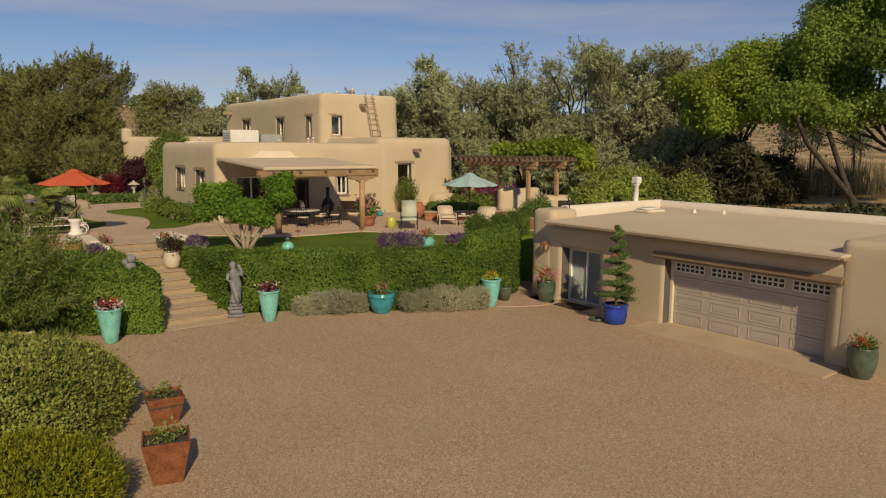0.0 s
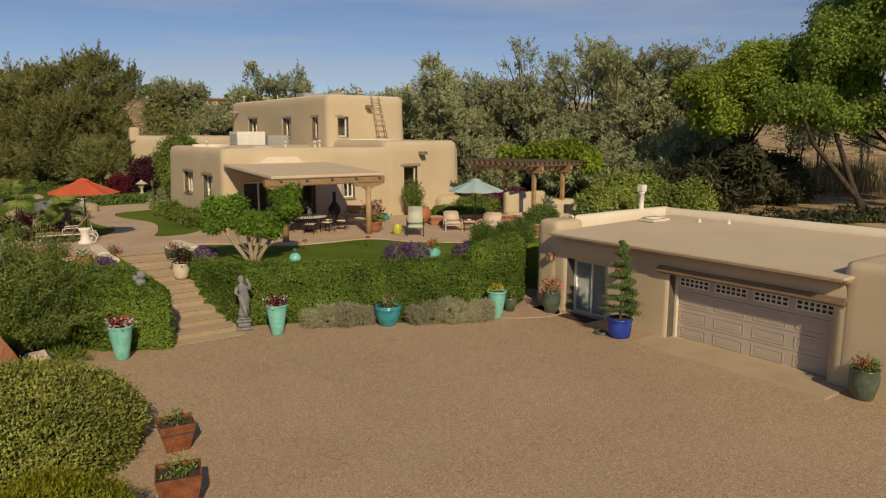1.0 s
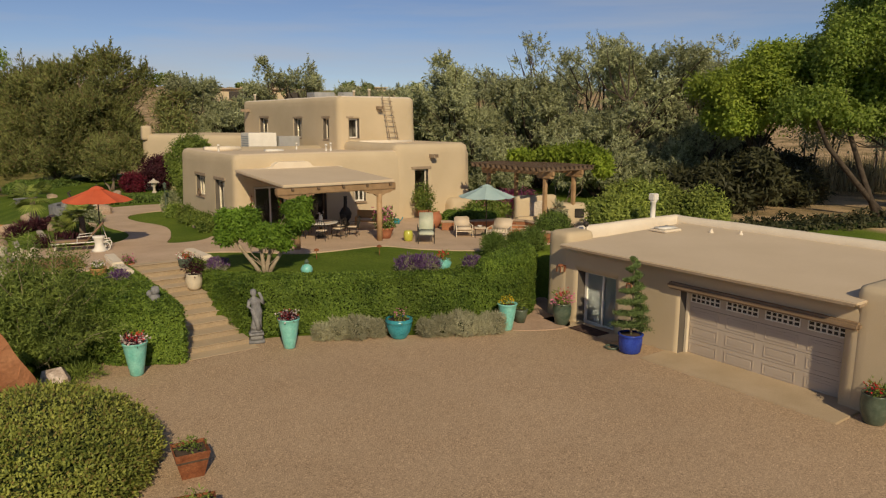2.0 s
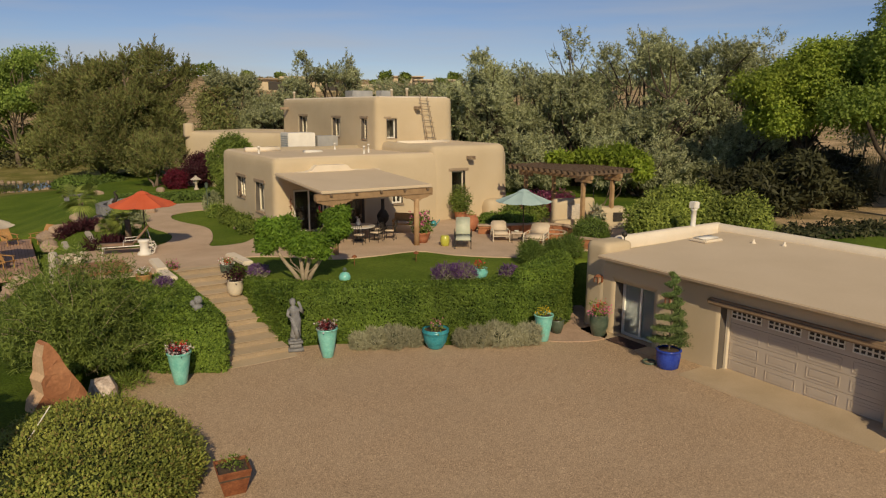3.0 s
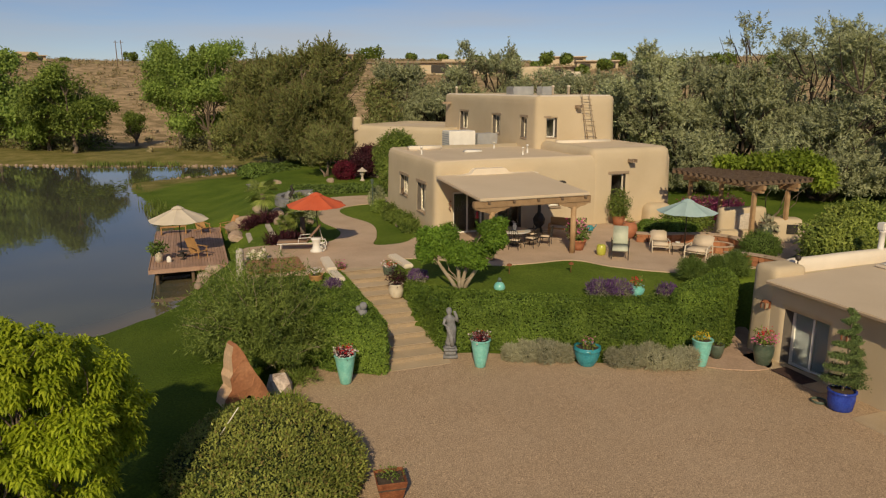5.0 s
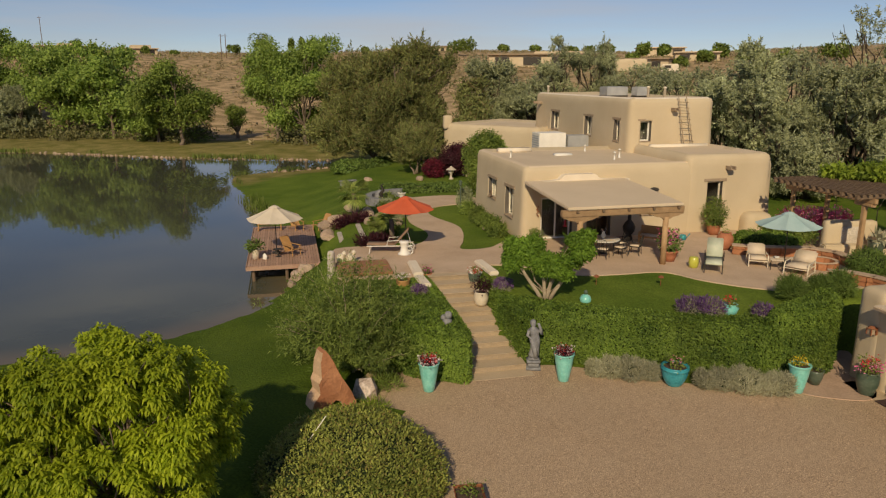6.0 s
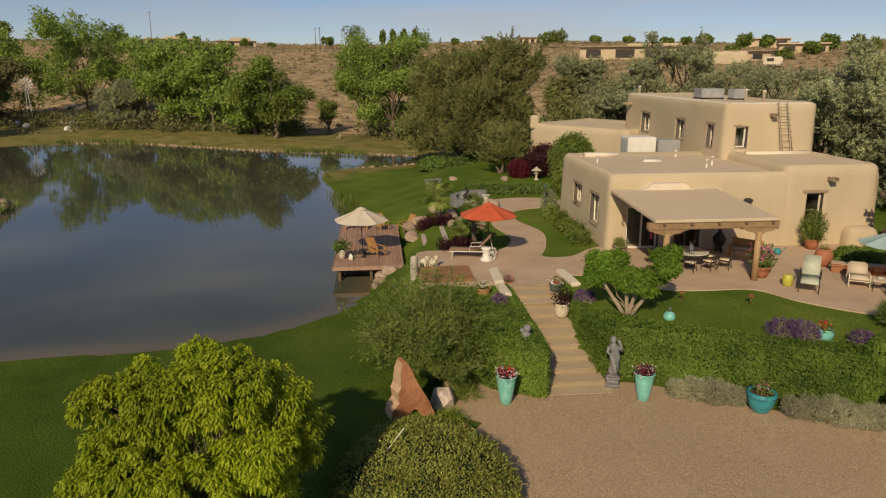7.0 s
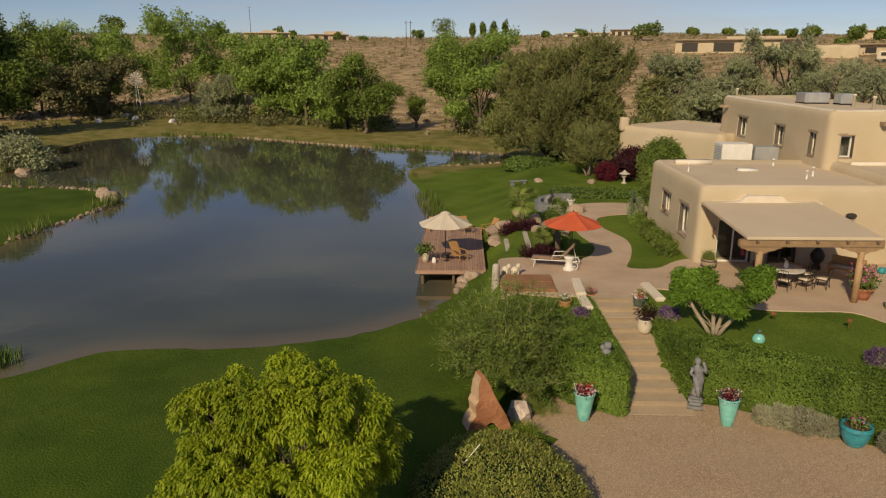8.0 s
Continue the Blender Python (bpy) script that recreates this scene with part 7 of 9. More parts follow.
square_planter(-4.78, 11.5, 22, 0.78, 0.76, 270)
square_planter(-5.83, 14.03, 30, 0.74, 0.6, 272)


# ---- statues and stones ----
def plain_statue():
    """Cast-stone garden figure reduced to plain swelling forms on a stepped base."""
    bm = bmesh.new()
    for w, z0, z1 in ((0.27, 0, 0.1), (0.21, 0.1, 0.28), (0.25, 0.28, 0.36), (0.19, 0.36, 0.46)):
        bm_box(-w, w, -w, w, z0, z1, 0.02, bm)
    bm_lathe([(0.17, 0.46), (0.19, 0.55), (0.16, 0.8), (0.175, 1.0), (0.19, 1.12), (0.15, 1.28), (0.17, 1.42), (0.19, 1.52), (0.10, 1.6), (0.065, 1.64), (0.10, 1.7), (0.115, 1.78), (0.09, 1.87), (0.02, 1.91)], 14, bm)
    bm_tube([(0.17, 0, 1.5), (0.27, -0.05, 1.38), (0.24, -0.12, 1.6), (0.2, -0.06, 1.78)], [0.06, 0.055, 0.05, 0.05], 8, bm)
    bm_tube([(-0.17, 0, 1.5), (-0.26, -0.06, 1.3), (-0.12, -0.17, 1.2)], [0.06, 0.055, 0.045], 8, bm)
    bm_tube([(-0.12, -0.1, 1.2), (-0.03, -0.17, 0.8), (0.08, -0.15, 0.48)], [0.09, 0.08, 0.09], 8, bm)
    for v in bm.verts:
        if v.co.z > 0.47:
            s = math.sin((v.co.z - 0.46) * 3.2)
            v.co.x += 0.05 * s
            v.co += noise.noise_vector(v.co * 7) * 0.018
    return bm


st = new("garden_statue", mesh_of("garden_statue", plain_statue(), M_STATUE, True))
st.matrix_basis = pose(-7.05, 23.25, 0, 0, 0, 20)
tagged(st, "grey cast-stone garden statue on a stepped base", "statue")
bb = bmesh.new()
bm_lathe([(0.16, 0.0), (0.13, 0.12), (0.15, 0.22), (0.17, 0.32), (0.10, 0.38)], 12, bb)
bm_lathe([(0.04, 0.36), (0.12, 0.42), (0.14, 0.52), (0.10, 0.62), (0.02, 0.65)], 12, bb, (0.03, -0.03, 0))
bm_lathe([(0.03, 0.3), (0.09, 0.36), (0.09, 0.46), (0.02, 0.52)], 10, bb, (-0.14, 0.02, 0))
bo = new("stone_bust", mesh_of("stone_bust", bb, M_STATUE, True))
bo.matrix_basis = pose(-9.75, 21.5, 1.75, 0, 0, 30)
tagged(bo, "small weathered stone ornament in the ivy", "ornament")
# standing sandstone with an opening at its foot
slab = bmesh.new()
outline = [(-0.74, 0), (-0.68, 0.5), (-0.58, 0.95), (-0.42, 1.2), (-0.46, 1.55), (-0.34, 1.7), (-0.34, 2.15), (-0.26, 2.45), (-0.18, 2.5), (0.02, 2.1), (0.26, 1.55), (0.46, 1.05), (0.62, 0.55), (0.76, 0), (0.27, 0), (0.27, 0.5), (0.2, 0.75), (0.06, 0.84), (-0.1, 0.74), (-0.2, 0.45), (-0.24, 0)]
fa = slab.faces.new([slab.verts.new((x, -0.17, z)) for x, z in outline])
ex = bmesh.ops.extrude_face_region(slab, geom=[fa])
for v in ex["geom"]:
    if isinstance(v, bmesh.types.BMVert):
        v.co.y += 0.34
bmesh.ops.recalc_face_normals(slab, faces=slab.faces)
bmesh.ops.triangulate(slab, faces=[f for f in slab.faces if len(f.verts) > 4])
bmesh.ops.subdivide_edges(slab, edges=list(slab.edges), cuts=2)
for v in slab.verts:
    v.co += noise.noise_vector(v.co * 1.7) * 0.06
M_QUARTZ = surface("pale_quartz", (0.34, 0.24, 0.18), (0.62, 0.52, 0.44), 3.5, 0.8, 0.6, 14, 0.25)
M_TANSTONE = surface("tan_sandstone", (0.50, 0.32, 0.19), (0.60, 0.41, 0.26), 1.6, 0.9, 0.5, 14, 0.14)
sl = new("standing_stone", mesh_of("standing_stone", slab, [M_REDSTONE, M_TANSTONE]))
for f in sl.data.polygons:
    f.material_index = 1 if f.normal.x < -0.55 else 0
sl.matrix_basis = pose(-11.5, 16.6, 0.02, 0, 0, 58) @ Matrix.Diagonal((1.14, 1.7, 1.0, 1.0))
tagged(sl, "tall red sandstone slab with an arched opening at its foot", "rock")
rk = new("boulder", mesh_of("boulder", bm_rock(3, 0.52, 0.38, 0.46, 0.85, 1), M_QUARTZ))
rk.matrix_basis = pose(-11.5, 18.75, 0.0, 0, 12, 35)
tagged(rk, "pale quartz boulder beside the court", "rock")
stick = thing("white_stake", -9.75, 13.3, 1.6, 0, "white irrigation stake leaning in the shrub", "stake")
part("rod", bm_tube([(-0.4, 0.0, -0.4), (0.16, 0.24, 0.5)], [0.014, 0.014], 6), M_WHITE, stick)
for i, (x, y, h) in enumerate([(-10.5, 17.5, 0.62), (-10.85, 17.2, 0.55), (-11.15, 19.6, 0.4), (-11.5, 19.9, 0.4), (-12.6, 16.4, 0.55), (-12.4, 16.9, 0.5)]):
    shrub("daylily", x, y, 0.02, [(0, 0, h * 0.3, 0.42, 0.42, h * 0.5)], L_LIME if i < 2 else L_SHRUB, "arching strap-leaved daylily clump", 90, 8, 0.08, 0.27, 280 + i, "daylily", leaf_w=0.07, droop=-0.3, outward=0.9, group="daylilies")
ROCKS = [(-24.3, 35.6, 0.5), (-23.8, 36.1, 0.5), (-23.3, 34.3, 0.5), (-22.9, 35.6, 0.4), (-22.4, 37.4, 0.5), (-21.2, 35.8, 0.42), (-20.6, 37.0, 0.4), (-20.3, 35.4, 0.35), (-23.0, 34.0, 0.35), (-20.9, 28.7, 0.45), (-21.2, 29.0, 0.4), (-21.1, 28.1, 0.35), (-20.8, 27.6, 0.3), (-21.6, 28.7, 0.3), (-20.6, 27.0, 0.25), (-24.4, 38.9, 0.5), (-22.0, 42.2, 0.6), (-21.2, 37.0, 0.45),
         (-26.6, 53.5, 0.4), (-30.6, 51.6, 0.35), (-24.0, 48.2, 0.4), (-60.0, 28.8, 0.9), (-58.9, 28.5, 0.6), (-62.0, 29.3, 0.8), (-85.5, 32.5, 1.3), (-83.5, 31.0, 1.0), (-82.0, 30.5, 0.8), (-15.7, 39.4, 0.28), (-14.2, 37.1, 0.25), (-22.8, 38.2, 0.5), (-19.6, 36.2, 0.4)]
for i, (x, y, s) in enumerate(ROCKS):
    r = new("boulder", mesh_of("boulder", bm_rock(i + 11, s * 1.1, s * 0.85, s * 0.75, 0.3, 2), M_FLAT_ROCK))
    r.matrix_basis = pose(x, y, float(land(x, y)) - 0.04, 0, 0, i * 47)
    tagged(r, "rounded tan garden boulder" if x > -50 else "weathered boulder at the pond's edge", "rock", "garden boulders")
for i, (x, y) in enumerate([(-132.4, 63.3), (-140.5, 73.0), (-133.0, 70.8), (-141, 80.0), (-132.8, 79.8), (-121, 71.5)]):
    r = new("white_stone", mesh_of("white_stone", bm_rock(i + 51, 1.0, 0.5, 0.55, 0.3, 2), M_WHITE))
    r.matrix_basis = pose(x, y, float(land(x, y)) - 0.05, 0, 0, i * 60)
    tagged(r, "pale stone on the far lawn", "rock", "far lawn stones")


# ---- umbrellas ----
def umbrella(name, x, y, z, top, r, material, label, seed, ribs=8, rise=0.55, pole=M_DARKMETAL, valance=0.0, base=True):
    t = thing(name, x, y, z, seed * 13, label, "umbrella")
    h = top - z
    part("pole", bm_tube([(0, 0, 0), (0, 0, h - 0.03)], [0.025, 0.025], 10), pole, t, smooth=True)
    if base:
        part("base", bm_lathe([(0.26, 0), (0.26, 0.06), (0.1, 0.1), (0.05, 0.3)], 16), M_DARKMETAL, t, smooth=True)
    can = bmesh.new()
    for k in range(ribs):
        a0, a1 = 2 * math.pi * k / ribs, 2 * math.pi * (k + 1) / ribs
        rows = []
        for j in range(6):
            f = j / 5
            row = []
            for m in range(5):
                g = m / 4
                c0, c1 = Vector((math.cos(a0), math.sin(a0), 0)), Vector((math.cos(a1), math.sin(a1), 0))
                d = c0.lerp(c1, g)
                sag = 0.05 * math.sin(math.pi * g) * f
                row.append(can.verts.new((d.x * r * f, d.y * r * f, h - rise * f ** 0.9 - sag)))
            rows.append(row)
        for j in range(5):
            for m in range(4):
                vs = [rows[j][m], rows[j][m + 1], rows[j + 1][m + 1], rows[j + 1][m]]
                can.faces.new(vs)
    bmesh.ops.remove_doubles(can, verts=can.verts, dist=0.0008)
    bmesh.ops.dissolve_degenerate(can, dist=0.0001, edges=can.edges)
    bmesh.ops.solidify(can, geom=list(can.faces), thickness=0.012)
    cn = part("canopy", can, material, t)
    part("finial", bm_lathe([(0.03, h - 0.03), (0.04, h + 0.03), (0.01, h + 0.1)], 8), pole, t)
    cap = bmesh.new()
    bm_lathe([(0.34, h - 0.13), (0.2, h - 0.04), (0.03, h + 0.02)], ribs, cap)
    v = part("vent", cap, material, cn)
    for k in range(ribs):
        a = 2 * math.pi * k / ribs
        part("rib", bm_tube([(0.03 * math.cos(a), 0.03 * math.sin(a), h - 0.05), (r * 0.98 * math.cos(a), r * 0.98 * math.sin(a), h - rise - 0.015)], [0.012, 0.01], 5), pole, t)
    return t


umbrella("orange_umbrella", -16.05, 30.5, 1.95, 4.72, 1.48, M_ORANGE, "open orange market umbrella over the chaise", 1, rise=0.62)
umbrella("cream_umbrella", -24.1, 30.45, 1.0, 3.68, 1.55, M_CREAMCLOTH, "open cream market umbrella on the deck", 2, rise=0.72)
umbrella("teal_umbrella", 1.35, 35.0, 1.95, 4.48, 1.42, M_TEALCLOTH, "open pale teal umbrella over the patio seats", 3, rise=0.6)


# ---- seats and tables ----
# stands for a glass top: its white reflection is put into this pale colour
M_TABLE = surface("glass_top_reflection", (0.5, 0.47, 0.42), (0.6, 0.57, 0.51), 3, 0.5, 0.1, 40, 0.1)
def dining_chair():
    t = thing("patio_chair", 0, 0, 0, 0, "dark metal patio chair with a pale seat cushion", "chair", "chairs round the table")
    for x, y in ((-0.22, -0.22), (0.22, -0.22), (-0.22, 0.22), (0.22, 0.22)):
        part("leg", bm_tube([(x * 1.1, y * 1.15, 0), (x, y, 0.43)], [0.016, 0.016], 6), M_DARKMETAL, t)
    part("seat_frame", bm_box(-0.25, 0.25, -0.25, 0.25, 0.41, 0.44, 0.01), M_DARKMETAL, t)
    part("cushion", bm_box(-0.24, 0.24, -0.24, 0.23, 0.44, 0.51, 0.03), M_CUSHION, t, "pale seat cushion", True)
    b = bmesh.new()
    bm_tube([(-0.23, 0.24, 0.43), (-0.24, 0.3, 0.75), (-0.2, 0.33, 0.96), (0, 0.34, 1.0), (0.2, 0.33, 0.96), (0.24, 0.3, 0.75), (0.23, 0.24, 0.43)], [0.017] * 7, 6, b)
    for x in (-0.1, 0, 0.1):
        bm_tube([(x, 0.25, 0.45), (x, 0.33, 0.98)], [0.01, 0.01], 5, b)
    bm_tube([(-0.23, 0.29, 0.7), (0.23, 0.29, 0.7)], [0.01, 0.01], 5, b)
    part("backrest", b, M_DARKMETAL, t)
    for s in (-1, 1):
        part("armrest", bm_tube([(s * 0.24, 0.28, 0.68), (s * 0.28, 0.0, 0.68), (s * 0.27, -0.22, 0.66), (s * 0.24, -0.24, 0.43)], [0.014] * 4, 6), M_DARKMETAL, t)
    return t


tx_, ty_ = -6.85, 33.95
table = thing("patio_table", tx_, ty_, 1.95, 0, "round metal patio table with a pale top", "table")
part("tabletop", bm_lathe([(0.82, 0.70), (0.85, 0.71), (0.85, 0.74), (0.82, 0.75)], 32), M_TABLE, table, "glass table top, its white reflection given as pale colour", True)
part("pedestal", bm_lathe([(0.28, 0), (0.26, 0.04), (0.08, 0.1), (0.06, 0.5), (0.2, 0.69)], 16), M_DARKMETAL, table, smooth=True)
c0 = dining_chair()
c0.matrix_basis = pose(tx_ + 0.25, ty_ - 1.0, 1.95, 0, 0, 175)
for dx, dy, a in ((-0.95, -0.45, 115), (0.95, -0.3, -110), (0.75, 0.7, -45), (-0.7, 0.75, 45), (1.55, 0.35, -95)):
    copy_thing(c0, pose(tx_ + dx, ty_ + dy, 1.95, 0, 0, a))
for i, (dx, dy) in enumerate(((-0.35, -0.3), (0.4, -0.3), (0.38, 0.35), (-0.4, 0.32))):
    pm = thing("place_mat", tx_ + dx, ty_ + dy, 2.70, 40 * i, "pale woven place mat on the table", "place mat", "place mats")
    part("mat", bm_box(-0.2, 0.2, -0.14, 0.14, 0.002, 0.012, 0.003), M_CUSHION, pm)
vase = thing("white_vase", tx_ + 0.02, ty_, 2.70, 0, "white pitcher of flowers on the table", "vase")
part("vase_body", bm_lathe([(0.06, 0.0), (0.1, 0.08), (0.11, 0.2), (0.06, 0.3), (0.08, 0.36)], 16), M_WHITE, vase, smooth=True)
plant_tuft(vase, "bouquet", 0.34, 0.1, 0.2, 60, 0.07, F_WHITE, 301)


def club_chair():
    t = thing("lounge_chair", 0, 0, 0, 0, "low tan-framed lounge chair with thick beige cushions", "chair", "lounge chairs")
    for x in (-0.34, 0.34):
        part("side_frame", bm_tube([(x, 0.36, 0), (x, 0.34, 0.3), (x, 0.3, 0.55), (x, -0.3, 0.55), (x, -0.36, 0.3), (x, -0.36, 0)], [0.02] * 6, 6), M_FRAME, t)
        part("runner", bm_tube([(x, 0.4, 0.02), (x, -0.4, 0.02)], [0.018, 0.018], 6), M_FRAME, t)
    part("seat_deck", bm_box(-0.33, 0.33, -0.36, 0.34, 0.26, 0.3, 0.01), M_FRAME, t)
    part("seat_cushion", bm_box(-0.32, 0.32, -0.4, 0.32, 0.3, 0.45, 0.055), M_CUSHION, t, "thick beige seat cushion", True)
    bk = bm_box(-0.32, 0.32, 0.0, 0.15, 0.0, 0.62, 0.06)
    bmesh.ops.transform(bk, matrix=pose(0, 0.2, 0.4, -34, 0, 0), verts=bk.verts)
    part("back_cushion", bk, M_CUSHION, t, "thick beige back cushion", True)
    return t


cc = club_chair()
cc.matrix_basis = pose(0.2, 34.6, 1.95, 0, 0, 8) @ Matrix.Diagonal((1.2, 1.25, 1.0, 1.0))
copy_thing(cc, pose(1.95, 33.85, 1.95, 0, 0, -18) @ Matrix.Diagonal((1.2, 1.25, 1.0, 1.0)))
stb = thing("side_table", 1.02, 34.1, 1.95, 0, "small dark metal side table with a pale top", "table")
part("tabletop", bm_box(-0.28, 0.28, -0.28, 0.28, 0.46, 0.5, 0.01), M_CUSHION, stb)
for x in (-0.24, 0.24):
    for y in (-0.24, 0.24):
        part("leg", bm_tube([(x, y, 0), (x, y, 0.46)], [0.015, 0.015], 6), M_DARKMETAL, stb)
cup = thing("drinking_bowl", 1.0, 34.15, 2.45, 0, "white bowl on the side table", "bowl")
part("bowl_body", bm_lathe([(0.05, 0), (0.1, 0.05), (0.12, 0.09), (0.1, 0.08)], 14), M_WHITE, cup, smooth=True)


def chaise(name, x, y, z, turn, frame_m, pad_m, label, wheels=False):
    t = thing(name, x, y, z, turn, label, "lounger")
    t.scale = (1.25, 1.2, 1.2)
    for s in (-0.3, 0.3):
        part("side_rail", bm_tube([(s, -0.95, 0.32), (s, 0.3, 0.34), (s, 0.95, 0.36)], [0.02] * 3, 6), frame_m, t)
    for y0 in (-0.85, 0.6):
        for s in (-0.3, 0.3):
            part("leg", bm_tube([(s, y0, 0), (s, y0 + 0.06, 0.32)], [0.018, 0.018], 6), frame_m, t)
    part("seat_pad", bm_box(-0.28, 0.28, -0.95, 0.25, 0.34, 0.41, 0.025), pad_m, t, smooth=True)
    bk = bm_box(-0.28, 0.28, 0.0, 0.85, 0.0, 0.07, 0.025)
    bmesh.ops.transform(bk, matrix=pose(0, 0.24, 0.36, 48, 0, 0), verts=bk.verts)
    part("back_pad", bk, pad_m, t, smooth=True)
    part("back_prop", bm_tube([(-0.2, 0.85, 0.33), (-0.2, 0.72, 0.85)], [0.015, 0.015], 6), frame_m, t)
    for s in (-0.33, 0.33):
        part("armrest", bm_tube([(s, -0.1, 0.34), (s, -0.08, 0.55), (s, 0.4, 0.58), (s, 0.5, 0.36)], [0.016] * 4, 6), frame_m, t)
        if wheels:
            wh = new("wheel")
            wh.parent = t
            wh.matrix_basis = pose(s * 1.12, 0.82, 0.17, 0, 90, 0)
            part("tyre", bm_tube([(0.16 * math.cos(a), 0.16 * math.sin(a), 0) for a in np.linspace(0, 2 * math.pi, 25)], [0.018] * 25, 6, cap=False), frame_m, wh)
            for k in range(4):
                a = math.pi * k / 4
                part("spoke", bm_tube([(0.16 * math.cos(a), 0.16 * math.sin(a), 0), (-0.16 * math.cos(a), -0.16 * math.sin(a), 0)], [0.007, 0.007], 4), frame_m, wh)
    return t


M_SAGEPAD = surface("pale_green_cushion", (0.46, 0.50, 0.36), (0.58, 0.58, 0.44), 3, 0.95, 0.2, 60, 0.08)
M_SLING = surface("tan_sling", (0.24, 0.15, 0.095), (0.30, 0.195, 0.13), 3, 0.9, 0.2, 60, 0.08)
chaise("patio_lounger", -1.6, 33.2, 1.95, 3, M_DARKMETAL, M_SAGEPAD, "reclining patio lounger with a pale green cushion")
chaise("wheeled_chaise", -16.6, 29.85, 1.95, -67, M_WHITE, M_SLING, "white-framed wheeled chaise with a tan sling", True)
stool = thing("ceramic_stool", -2.45, 32.95, 1.95, 0, "yellow-green ceramic garden stool", "stool")
M_YELLOWGLAZE = surface("chartreuse_glaze", (0.42, 0.42, 0.05), (0.52, 0.50, 0.09), 3, 0.3, 0.05, 20, 0.08, spec=0.5)
part("stool_body", bm_lathe([(0.17, 0), (0.2, 0.03), (0.23, 0.25), (0.2, 0.47), (0.17, 0.5), (0.02, 0.51)], 20), M_YELLOWGLAZE, stool, smooth=True)
bench = thing("wooden_bench", *at(6.35, -2.9), 1.95, -8, "rustic wooden bench with cushions under the porch", "bench")
part("bench_seat", bm_box(-0.75, 0.75, -0.28, 0.28, 0.38, 0.45, 0.015), M_TEAK, bench)
part("bench_back", bm_box(-0.75, 0.75, 0.24, 0.3, 0.45, 0.95, 0.015), M_TEAK, bench)
for x in (-0.7, 0.7):
    part("bench_end", bm_box(x - 0.04, x + 0.04, -0.3, 0.3, 0.0, 0.66, 0.015), M_TEAK, bench)
part("cushion", bm_box(-0.68, 0.68, -0.26, 0.22, 0.45, 0.53, 0.03), M_CUSHION, bench, "pale bench cushion", True)
fire = thing("patio_stove", *at(5.6, -1.6), 1.95, 0, "dark cast-iron patio stove under the porch", "stove")
part("stove_body", bm_lathe([(0.2, 0.0), (0.22, 0.1), (0.14, 0.3), (0.3, 0.5), (0.34, 0.75), (0.2, 1.0), (0.1, 1.1), (0.09, 1.6), (0.12, 1.65)], 18), M_DARKMETAL, fire, smooth=True)
can_ = thing("watering_can", -3.5, 38.6, 1.95, 30, "teal watering can on the patio", "watering can")
part("can_body", bm_lathe([(0.16, 0), (0.17, 0.1), (0.14, 0.28), (0.1, 0.3)], 14), M_TEAL, can_, smooth=True)
part("spout", bm_tube([(0.14, 0, 0.08), (0.3, 0, 0.22), (0.38, 0, 0.34)], [0.03, 0.022, 0.03], 8), M_TEAL, can_, smooth=True)
part("handle", bm_tube([(-0.13, 0, 0.08), (-0.24, 0, 0.2), (-0.1, 0, 0.32)], [0.014] * 3, 6), M_TEAL, can_, smooth=True)
ball = thing("glass_globe", -5.85, 26.1, 1.74, 0, "pale turquoise gazing globe at the lawn's edge", "ornament")
part("globe", bm_lathe([(0.03, 0.02), (0.14, 0.06), (0.22, 0.18), (0.23, 0.27), (0.17, 0.4), (0.06, 0.46), (0.03, 0.47)], 20), M_TURQ, ball, smooth=True)
part("knob", bm_lathe([(0.07, 0.46), (0.09, 0.55), (0.05, 0.62), (0.01, 0.64)], 10), M_GREENPOT, ball)
for u, v in ((3.0, -9.6), (0.4, -8.9)):
    pl_ = thing("path_light", *at(u, v), 1.92, 0, "small mushroom-capped path light", "garden lamp", "path lights")
    part("stem", bm_tube([(0, 0, 0), (0, 0, 0.4)], [0.015, 0.012], 6), M_RUST, pl_)
    part("cap", bm_lathe([(0.12, 0.36), (0.1, 0.42), (0.02, 0.46)], 12), M_RUST, pl_)
lampost = thing("yard_lamp", -18.0, 42.2, 1.9, 0, "thin green metal yard lamp by the walk", "garden lamp")
part("post", bm_tube([(0, 0, 0), (0, 0, 1.6)], [0.04, 0.03], 8), M_GREENPOT, lampost)
part("lantern", bm_lathe([(0.05, 1.6), (0.1, 1.65), (0.1, 1.85), (0.14, 1.87), (0.02, 1.98)], 8), M_GREENPOT, lampost)
mat = thing("door_mat", *at(6.85, -18.1), 0.03, 36.87, "dark brown door mat before the sliding door", "mat")
part("mat", bm_box(-0.35, 0.35, -0.75, 0.6, 0.0, 0.02, 0.006), M_RUG, mat)

# ---- pergola and stonework beyond the patio ----
perg = thing("pergola", 0, 0, 0, 0, "timber pergola with a dark slatted roof", "pergola")
perg.matrix_basis = HM
for u, v in ((14.15, -8.05), (14.15, -3.3), (16.3, -8.05), (16.3, -3.3)):
    part("post", bm_box(u - 0.1, u + 0.1, v - 0.1, v + 0.1, 1.9, 4.75, 0.02), M_PORCHWOOD, perg, "stained square post")
    part("capital", bm_box(u - 0.14, u + 0.14, v - 0.55, v + 0.55, 4.6, 4.76, 0.04), M_PORCHWOOD, perg)
for u in (14.15, 16.3):
    part("beam", bm_box(u - 0.09, u + 0.09, -8.7, -2.7, 4.765, 5.0, 0.02), M_PORCHWOOD, perg, "stained main beam")
